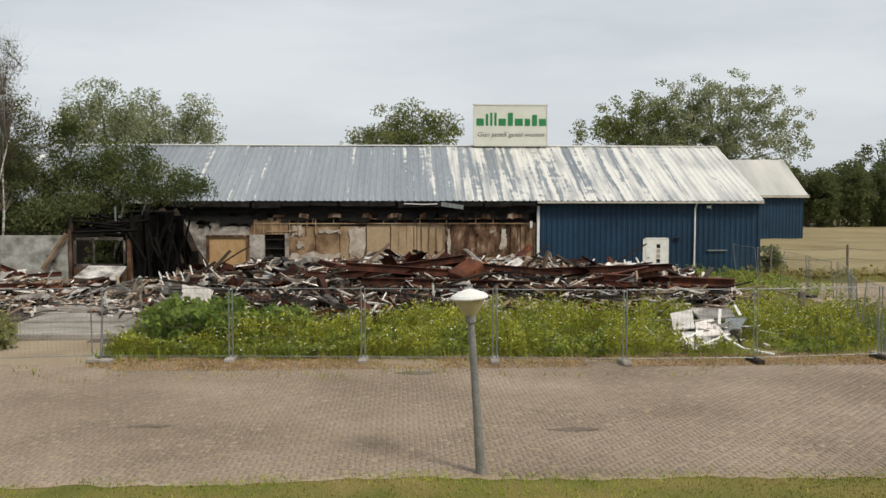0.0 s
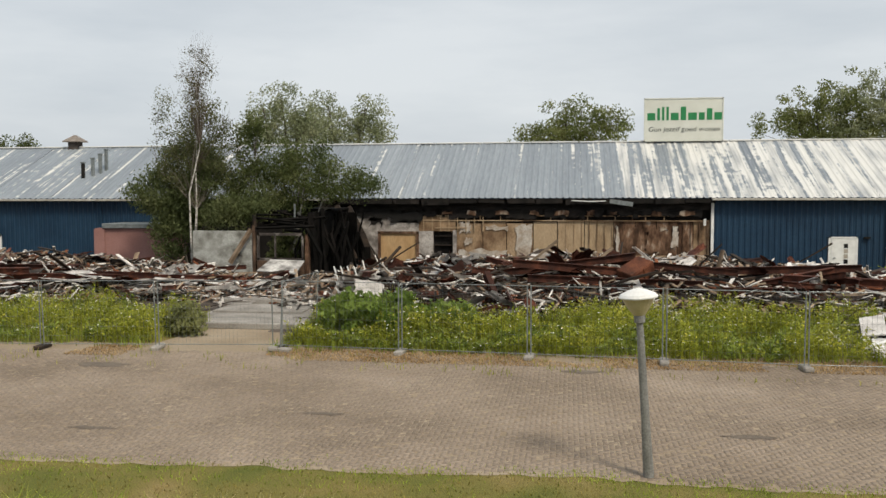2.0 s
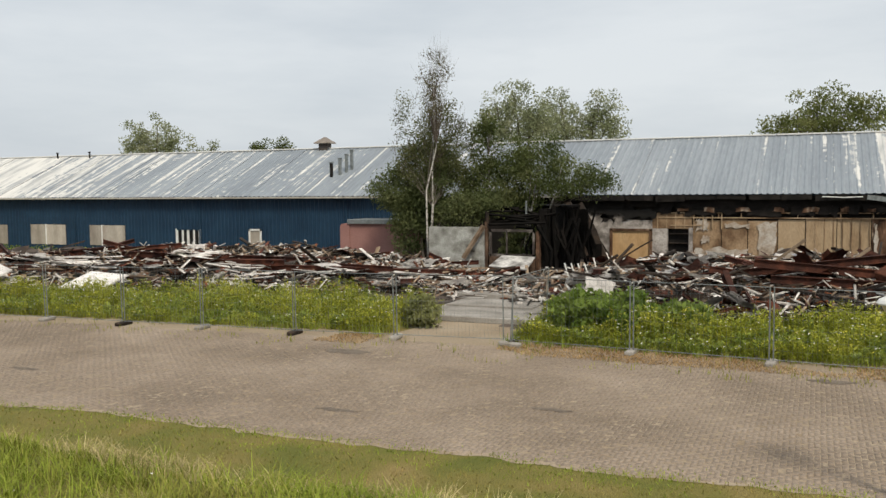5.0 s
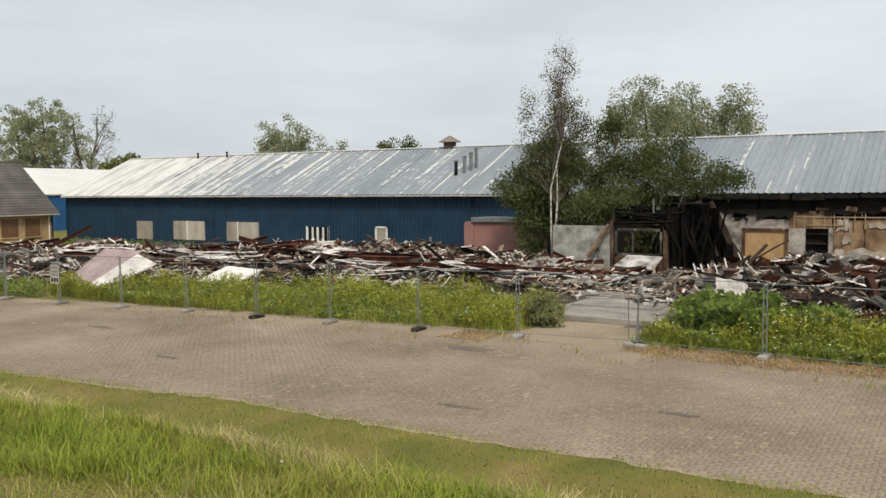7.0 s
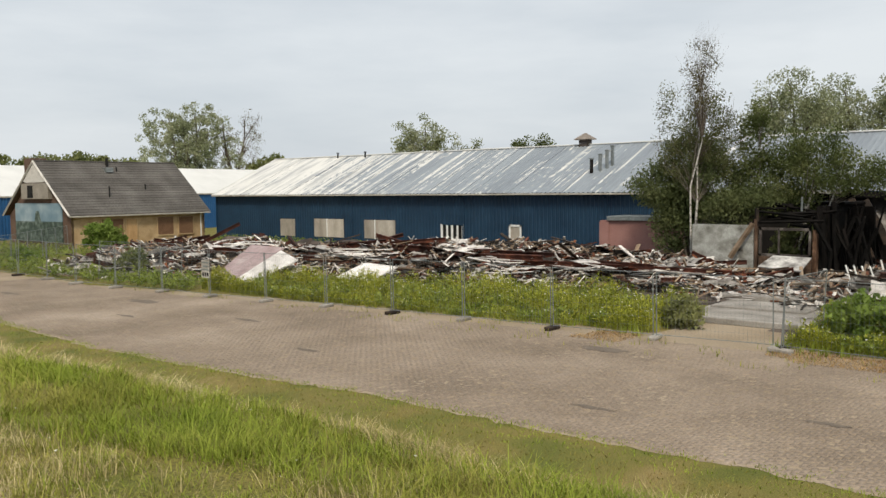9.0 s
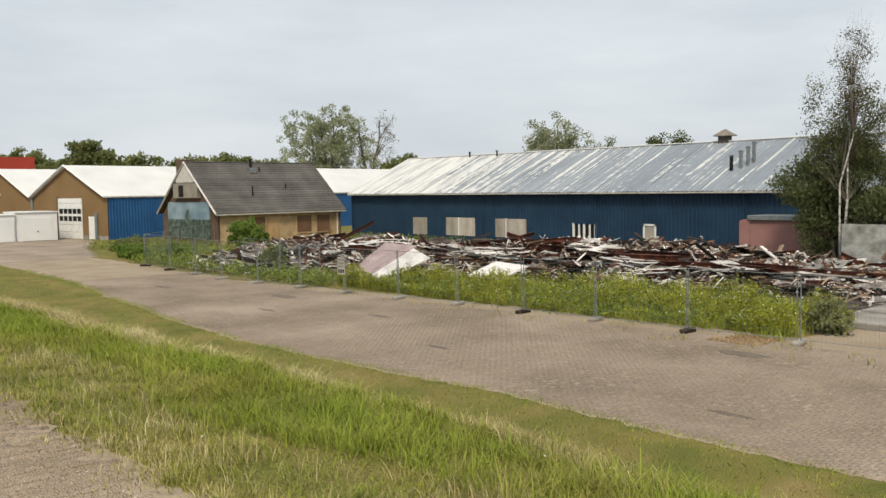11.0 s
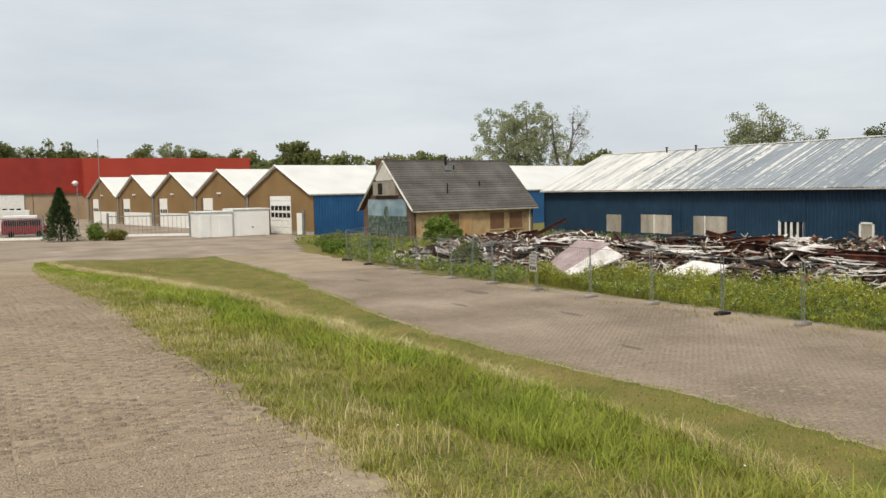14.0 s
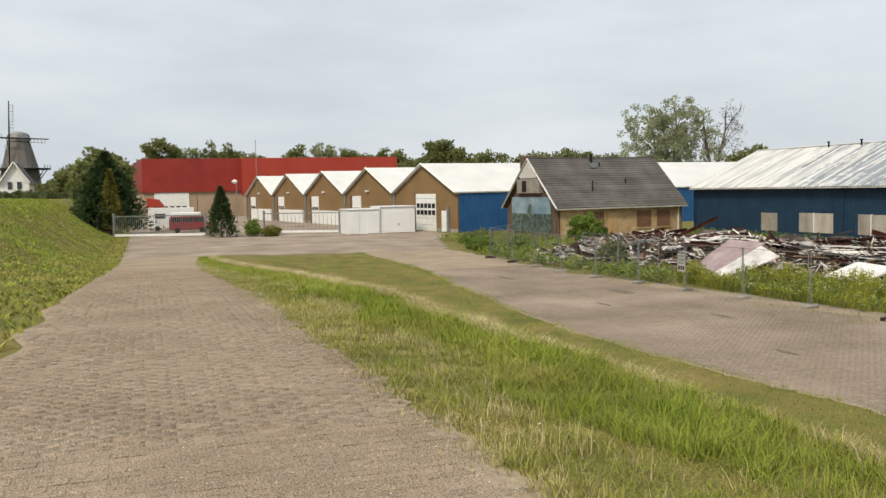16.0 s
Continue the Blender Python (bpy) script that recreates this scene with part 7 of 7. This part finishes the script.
# the bank beside the dike road
tx_, ty_ = band(11500, -62, 5, 1.75, 4.85, 2.0)
tuft_h = np.repeat(gg.uniform(0.65, 1.35, len(tx_)), 22)
off = gg.normal(0, 1, (len(tx_) * 22, 2)) * np.interp(np.repeat(tx_, 22), (-40, -8), (0.13, 0.065))[:, None]
x, y = np.repeat(tx_, 22) + off[:, 0], np.repeat(ty_, 22) + off[:, 1]
turn = np.arctan2(off[:, 1], off[:, 0]) + gg.normal(0, 0.5, len(x))
k = ~on_road(x, y) & (y > 1.7)
x, y, turn, tuft_h = x[k], y[k], turn[k], tuft_h[k]
r1 = np.array([noise.noise(Vector((float(a) * 0.8, float(b) * 0.8, 2.0))) for a, b in zip(x, y)]) + gg.normal(0, 0.28, len(x)) > 0.12
edge = y < 2.9 + 0.3 * np.sin(x * 1.3)
nz = np.array([noise.noise(Vector((float(a) * 1.1, float(b) * 1.6, 7.0))) for a, b in zip(x, y)])
bumpy = np.array([noise.noise(Vector((float(a) * 3.0, float(b) * 3.0, 5.0))) for a, b in zip(x, y)])
dry = (edge & (gg.random(len(x)) < np.where(nz > 0.05, 0.42, 0.10))) | ((nz > 0.34) & (gg.random(len(x)) < 0.14))
straw = (np.abs(y - 4.2 - np.interp(x, (-12, -7), (0.0, 0.18)) - 0.12 * np.sin(x * 0.7) - 0.12 * np.sin(x * 2.1)) < 0.16) & (gg.random(len(x)) < np.where(np.sin(x * 1.7) + np.sin(x * 0.61 + 1) > -0.3, 0.8, 0.3) * np.interp(x, (-14, -5), (1.0, 0.45)))
q = dry | straw
bare_ = edge & (nz < -0.22) & (gg.random(len(x)) < 0.45)
lush = ~q & ~bare_ & ~r1 & ~(edge & (gg.random(len(x)) < 0.6))
hgt = tuft_h * (1 + 0.6 * bumpy) * np.where(edge, 0.07, np.where(y > 3.9, 0.11, 0.135)) * np.interp(x, (-62, -40, -20, 5), (0.55, 0.7, 1.0, 1.0))
wid = np.interp(x, (-30, -12, -6), (0.008, 0.005, 0.0034))
blades("bank_grass", x[lush], y[lush], hgt[lush], wid[lush], G_LUSH, "lush green grass on the bank of the dike road", 1, 0.9, turn=turn[lush])
m_ = ~q & ~lush & ~bare_
blades("bank_grass_mixed", x[m_], y[m_], hgt[m_] * 0.9, wid[m_], G_MIX, "yellow-green grass on the bank", 2, 0.9, turn=turn[m_])
blades("straw_grass", x[straw], y[straw], np.interp(x[straw], (-40, -20, -9, -4), (0.19, 0.17, 0.12, 0.085)), np.interp(x[straw], (-30, -10, -5), (0.006, 0.004, 0.0024)), G_DRY, "dry straw-coloured grass along the crest of the bank", 3, 1.1)
blades("dry_edge_grass", x[dry & ~straw], y[dry & ~straw], 0.11 * (1 + 0.9 * bumpy[dry & ~straw]), 0.0022, G_DRY, "dry grass along the road edge", 4, 0.7)
# pale stalks bent over the crest
x = 4 - 56 * gg.random(16000) ** 1.5
y = 4.2 + np.interp(x, (-12, -7), (0.0, 0.18)) + 0.12 * np.sin(x * 0.7) + 0.12 * np.sin(x * 2.1) + gg.normal(0, 0.11, len(x))
k = clumpy(x, y * 2.0, 0.9, -0.22)
x, y = x[k], y[k]
blades("crest_straw", x, y, np.interp(x, (-40, -20, -9, -3), (0.20, 0.19, 0.15, 0.125)), np.interp(x, (-30, -10, -4), (0.007, 0.0045, 0.003)), G_DRY, "pale bleached stalks along the crest of the bank", 23, 0.9)
# tufts that hang over the road edge
x = -2 - 34 * gg.random(20000) ** 1.5
y = road_right(x) + np.abs(gg.normal(0.0, 0.14, 20000)) * np.where(gg.random(20000) < 0.25, -1, 1) + 0.06
k = clumpy(x, y, 2.2, -0.15)
x, y = x[k], y[k]
k = gg.random(len(x)) < 0.3
blades("edge_tufts", x[~k], y[~k], 0.065, 0.0035, G_MIX, "short grass tufts overhanging the road edge", 21, 0.6)
blades("edge_straw", x[k], y[k], 0.08, 0.003, G_DRY, "dry stalks along the road edge", 22, 0.7)
# lower strip and slope
x, y = band(72000, -60, 8, 6.2, 15.4, 1.5)
k = ~on_lot(x, y)
x, y = x[k], y[k]
r1 = np.array([noise.noise(Vector((float(a) * 0.5, float(b) * 0.9, 2.0))) for a, b in zip(x, y)]) + gg.normal(0, 0.15, len(x)) > -0.16 + 0.22 * (lot_edge(x) - y < 0.9)
blades("verge_grass", x[~r1], y[~r1], 0.06, 0.009, G_LUSH, "short green grass at the foot of the bank", 5, 0.8)
blades("verge_grass_mixed", x[r1], y[r1], 0.055, 0.009, G_OLIVE, "short yellowish grass at the foot of the bank", 6, 0.8)
x = gg.uniform(-55, 8, 9000)
y = lot_edge(x) + gg.normal(-0.02, 0.16, 9000)
k = clumpy(x, y, 1.3, -0.2)
x, y = x[k], y[k]
blades("verge_tufts", x, y, 0.06, 0.009, G_LUSH, "tufts at the edge of the parking lot", 7)
# dike side
x, y = band(42000, -115, -7, -11.5, -1.5, 0.9)
k = ~on_road(x, y)
x, y = x[k], y[k]
r1 = clumpy(x, y, 0.25, 0.0) | (y > -3.2)
blades("dike_grass", x[~r1], y[~r1], 0.12, 0.036, G_LUSH, "green grass on the dike slope", 8, 1.2)
blades("dike_grass_mixed", x[r1], y[r1], 0.10, 0.032, G_MIX, "dry yellowish grass on the dike slope", 9, 1.2)
# tufts growing in the paving
x, y = band(16000, -60, -2, -1.7, 2.0, 1.3)
k = clumpy(x, y, 2.2, 0.2) & on_road(x, y)
blades("paving_tufts", x[k], y[k], 0.035, 0.006, G_MIX, "low grass in the joints of the dike road", 10)
x, y = band(5000, -50, 14, 20.8, 23.6)
k = clumpy(x, y, 0.9, 0.1)
blades("lot_tufts", x[k], y[k], 0.16, 0.010, G_MIX, "grass tufts along the fence", 11)
x, y = band(24000, -14, 14, 22.1, 23.7)
k = (clumpy(x, y, 0.45, -0.3)) & (np.abs(x + 10.2) > 2.0)
x, y = x[k], y[k]
blades("fence_straw", x, y, 0.075, 0.011, G_TAN, "dead grass along the fence", 12, 0.9)


# flowering weeds between fence and rubble
def weeds(n, x0, x1, near_y, far_y, hmin, hmax, seed):
    g = np.random.default_rng(seed)
    x = g.uniform(x0, x1, n)
    f = g.random(n)
    y = np.interp(x, *near_y) + f * (np.interp(x, *far_y) - np.interp(x, *near_y))
    big = np.array([noise.noise(Vector((float(a) * 0.5, float(b) * 0.6, 9.0))) for a, b in zip(x, y)])
    h = (hmin + (hmax - hmin) * g.random(n)) * np.clip(1 + 1.5 * big, 0.35, 1.35) * np.clip(0.55 + 1.6 * np.minimum(f, 1 - 0.5 * f), 0.4, 1.0)
    return x, y, h, big


def weed_leaves(name, x, y, h, n, size, mat, label, seed):
    g = np.random.default_rng(seed)
    m = len(x) * n
    X, Y, Hh = np.repeat(x, n), np.repeat(y, n), np.repeat(h, n)
    f = g.random(m) ** 0.8
    a = g.uniform(0, math.tau, m)
    rad = 0.16 * g.random(m) * (1.15 - f)
    p = np.stack([X + rad * np.cos(a), Y + rad * np.sin(a), f * Hh + 0.02], -1)
    d = np.stack([np.cos(a), np.sin(a), g.uniform(0.1, 1.3, m)], -1)
    d /= np.linalg.norm(d, axis=1)[:, None]
    s = np.stack([-np.sin(a), np.cos(a), g.normal(0, 0.3, m)], -1)
    L = (size * g.uniform(0.5, 1.3, m))[:, None]
    v = np.stack([p, p + d * L * 0.5 + s * L * 0.22, p + d * L, p + d * L * 0.5 - s * L * 0.22], 1).reshape(-1, 3)
    return tagged(cloud_mesh(name, v, np.arange(4 * m).reshape(-1, 4), mat), label, "weeds", kind="stuff")


FLY = material("ragwort_flower", [(0.52, 0.44, 0.03), (0.64, 0.55, 0.05)], 2, rough=0.7, bump=0.0, space="World", per="island", spread=0.2)
FLW = material("daisy_flower", [(0.62, 0.62, 0.55), (0.75, 0.75, 0.68)], 2, rough=0.7, bump=0.0, space="World", per="island", spread=0.1)


def flowers(name, x, y, z, r, mat, label, seed):
    g = np.random.default_rng(seed)
    n = len(x)
    c = np.stack([x + g.normal(0, 0.05, n), y + g.normal(0, 0.05, n), z], -1)
    a = g.uniform(0, math.tau, n)
    ring = [np.stack([np.cos(a + j * math.tau / 5) * r, np.sin(a + j * math.tau / 5) * r, 0.25 * r * np.sin(a * 3 + j)], -1) for j in range(5)]
    v = np.stack([c + q for q in ring], 1).reshape(-1, 3)
    return tagged(cloud_mesh(name, v, np.arange(5 * n).reshape(-1, 5), mat), label, "flowers", kind="stuff")


R_N, R_F = ((-8.2, -5, 3, 9, 16), (24.1, 23.7, 23.3, 23.4, 24.2)), ((-8.2, -5.2, -4, -1.2, 0.2, 2, 7, 10, 16), (28.5, 29.4, 27.8, 27.8, 29.4, 29.8, 30.2, 30.6, 31.0))
L_N, L_F = ((-34, -27, -20, -12), (23.0, 22.9, 23.2, 24.2)), ((-34, -29, -24, -17, -12), (24.2, 27.0, 29.8, 30.8, 28.0))
for k, (x0, x1, a, b, n) in enumerate(((-8.2, 16, R_N, R_F, 4300), (-34, -12.2, L_N, L_F, 3000))):
    x, y, h, big = weeds(n, x0, x1, a, b, 0.36, 0.80, 50 + k)
    keep = ~((np.abs(x - 9.4) < 1.3) & (np.abs(y - 26.0) < 2.3))
    x, y, h, big = x[keep], y[keep], h[keep], big[keep]
    yel = (big > 0.02) | (gg.random(len(x)) < 0.35)
    weed_leaves("green_weeds", x[~yel], y[~yel], h[~yel], 26, 0.125, G_WEED, "dense green weeds behind the site fence", 60 + k)
    weed_leaves("yellow_weeds", x[yel], y[yel], h[yel], 24, 0.11, G_YEL, "yellow-green flowering weeds behind the site fence", 64 + k)
    sx, sy, sh = np.repeat(x, 3) + gg.normal(0, 0.1, 3 * len(x)), np.repeat(y, 3) + gg.normal(0, 0.1, 3 * len(x)), np.repeat(h, 3)
    blades("weed_stems", sx, sy, sh * 1.08, 0.009, G_YEL, "upright weed stems", 68 + k, 0.12)
    fx = gg.random(len(x)) < 0.32
    fx &= yel
    X, Y, Hh = np.repeat(x[fx], 4), np.repeat(y[fx], 4), np.repeat(h[fx], 4)
    flowers("ragwort_flowers", X, Y, Hh * gg.uniform(0.8, 1.12, len(X)), 0.024, FLY, "yellow ragwort flowers", 72 + k)
    fx = gg.random(len(x)) < 0.42
    flowers("daisy_flowers", x[fx], y[fx], h[fx] * 1.05, 0.03, FLW, "small white daisies among the weeds", 76 + k)
x, y = band(7000, -30, 16, 23.3, 25.4)
k = (np.abs(x + 10.2) > 1.9) & clumpy(x, y, 0.6, -0.25)
blades("fence_grass", x[k], y[k], 0.34, 0.010, G_LUSH, "tall light green grass in front of the weeds", 13)
# sparse weeds further along the fence and on the right
for k, (x0, x1, y0, y1, n, hh) in enumerate(((-56, -34, 21.6, 24.6, 900, 0.5), (16, 26, 25, 33, 600, 0.5), (17.5, 34, 43, 46.5, 420, 0.5), (12, 19, 36, 46.8, 500, 0.55), (-66, -30, 44.5, 47.0, 900, 0.55), (-74, -54, 24.5, 32, 900, 0.6))):
    x, y = gg.uniform(x0, x1, n), gg.uniform(y0, y1, n)
    weed_leaves("sparse_weeds", x, y, hh * gg.uniform(0.4, 1.2, n), 11, 0.17, G_WEED if k not in (1, 2) else G_OLIVE, "scattered green weeds on the open ground", 80 + k)
x, y = gg.uniform(-30, -3, 70), gg.uniform(1.9, 4.0, 70)
flowers("bank_daisies", x, y, ground_z(x, y) + 0.14, 0.009, FLW, "small white flowers in the bank grass", 90)
# ---- paving bricks ----
def brick_field(cx, cy, yaw, lift, mat, name, parent, seed, L=0.205, W=0.10, gap=0.006, hgt=0.022):
    """Joined bricks: a top and four sides each, lightly uneven; skewed with the ground below."""
    g = np.random.default_rng(seed)
    n = len(cx)
    yaw = yaw + g.normal(0, 0.015, n)
    d = np.stack([np.cos(yaw), np.sin(yaw)], -1)
    s = np.stack([-np.sin(yaw), np.cos(yaw)], -1)
    z = g.normal(0, 0.0028, n) + lift
    tl = g.normal(0, 0.006, (n, 2))
    verts = []
    for top in (0, 1):
        for a, b in ((-1, -1), (1, -1), (1, 1), (-1, 1)):
            k = (1.0 - 0.06 * top)
            off = d * (a * (L - gap) / 2 * k) + s * (b * (W - gap) / 2 * (1 - 0.10 * top))
            p = np.stack([cx, cy], -1) + off
            zz = ground_z(p[:, 0], p[:, 1]) + z + (0 if top else -hgt) + tl[:, 0] * a * 0.5 + tl[:, 1] * b * 0.3
            verts.append(np.concatenate([p, zz[:, None]], 1))
    v = np.stack(verts, 1).reshape(-1, 3)
    q = np.array([(4, 5, 6, 7), (0, 1, 5, 4), (1, 2, 6, 5), (2, 3, 7, 6), (3, 0, 4, 7)])
    f = (np.arange(n)[:, None, None] * 8 + q).reshape(-1, 4)
    return tagged(cloud_mesh(name, v, f, mat, parent), kind="stuff")


def bond(x0, x1, y0, y1, L=0.205, W=0.10):
    """Courses across the road, in running bond."""
    rows = np.arange(x0, x1, W)
    cols = np.arange(y0, y1, L)
    X, Y = np.meshgrid(rows, cols, indexing="ij")
    Y = Y + (np.arange(len(rows)) % 2)[:, None] * L / 2
    return X.ravel(), Y.ravel()


def herring(x0, x1, y0, y1, W=0.1025):
    """Herringbone of bricks two by one."""
    pts = []
    ni, nj = int((x1 - x0) / W) + 4, int((y1 - y0) / W) + 4
    I, J = np.meshgrid(np.arange(ni), np.arange(nj), indexing="ij")
    r = (I - J) % 4
    hx = r == 0
    vx = r == 3
    a = np.stack([x0 + (I[hx] + 1.0) * W, y0 + (J[hx] + 0.5) * W, 0 * I[hx]], -1)
    b = np.stack([x0 + (I[vx] + 0.5) * W, y0 + (J[vx] + 1.0) * W, 0 * I[vx] + math.pi / 2], -1)
    p = np.concatenate([a, b])
    return p[:, 0], p[:, 1], p[:, 2]


cx, cy, ya = herring(-46, 15, 12.6, 24.4)
k = on_lot(cx, cy)
brick_field(cx[k], cy[k], ya[k], 0.0115, BRICK_LOT, "lot_bricks", bed, 501)
cx, cy = bond(-40, 4, -2.4, 2.8)
k = on_road(cx, cy)
cx, cy = cx[k], cy[k]
one = (cx < -3.9) & (cx > -5.75) & (cy > -1.3) & (cy < 1.75)
sunk = np.array([noise.noise(Vector((float(a) * 0.5, float(b) * 0.5, 8.0))) for a, b in zip(cx, cy)]) * 0.006
brick_field(cx[~one], cy[~one], np.full((~one).sum(), math.pi / 2), 0.0145 + sunk[~one], BRICK_ROAD, "road_bricks", road, 502, gap=0.0115)
bm = bmesh.new()
box(bm, -0.0435, 0.0435, -0.0955, 0.0955, -0.03, 0.0, None, 0.004)
brick_me = bpy.data.meshes.new("brick")
bm.to_mesh(brick_me)
bm.free()
brick_me.materials.append(BRICK_ONE)
rk = random.Random(3)
for a, b, s in list(zip(cx[one], cy[one], sunk[one]))[:300]:
    o = new("brick", brick_me)
    o.parent = road
    o.matrix_world = Matrix.Translation((float(a), float(b), float(ground_z(a, b)) + 0.0145 + float(s) + rk.gauss(0, 0.002))) @ Euler((rk.gauss(0, 0.012), rk.gauss(0, 0.02), rk.gauss(0, 0.015))).to_matrix().to_4x4()
rest = list(zip(cx[one], cy[one]))[300:]
if rest:
    brick_field(np.array([q[0] for q in rest]), np.array([q[1] for q in rest]), np.full(len(rest), math.pi / 2), 0.0145, BRICK_ROAD, "road_bricks", road, 503)

# dark oil and damp stains on the lot
STAIN = material("oil_stain", [(0.115, 0.092, 0.072), (0.165, 0.135, 0.105)], 1.5, rough=0.85, bump=0.3, bump_scale=30, space="World")
rs = random.Random(17)
for x, y, a, b in ((0.4, 21.6, 0.5, 0.22), (-12.0, 20.9, 0.8, 0.3), (-4.9, 16.8, 0.45, 0.12), (-24.6, 18.4, 0.7, 0.16), (-32.2, 19.0, 1.2, 0.35), (3.3, 16.2, 0.5, 0.14), (-18.5, 15.9, 0.5, 0.13), (-40.0, 17.0, 0.9, 0.2), (-9.0, 15.2, 0.5, 0.12), (-29.0, 16.4, 0.6, 0.14)):
    n = 22
    vs = [(x, y, 0.019)] + [(x + a * math.cos(k * math.tau / n) * rs.uniform(0.6, 1.2), y + b * math.sin(k * math.tau / n) * rs.uniform(0.6, 1.2), 0.019) for k in range(n)]
    tagged(raw("oil_stain", vs, [(0, k, k % n + 1) for k in range(1, n + 1)], STAIN), "dark damp stain on the brick paving", "stain", "stains on the lot")

# grit on the dike road
g = np.random.default_rng(91)
n = 9000
px_ = -2.5 - 22 * g.random(n) ** 1.7
py_ = g.uniform(-1.9, 2.2, n)
k = on_road(px_, py_)
px_, py_ = px_[k], py_[k]
n = len(px_)
sz = g.uniform(0.003, 0.009, n)[:, None]
c = np.stack([px_, py_, ground_z(px_, py_) + 0.017], -1)
v = np.stack([c + sz * np.array(o) for o in ((1, 0, 0), (-0.5, 0.87, 0), (-0.5, -0.87, 0), (0, 0, 0.9))], 1).reshape(-1, 3)
f = (np.arange(n)[:, None, None] * 4 + np.array([(0, 1, 3), (1, 2, 3), (2, 0, 3)])).reshape(-1, 3)
GRIT = material("grit", [(0.12, 0.095, 0.07), (0.34, 0.29, 0.23), (0.5, 0.45, 0.38)], 6, rough=0.9, bump=0.0, space="World", per="island", spread=0.6)
tagged(cloud_mesh("road_grit", v, f, GRIT), "loose grit and crumbs on the dike road", "grit", kind="stuff")
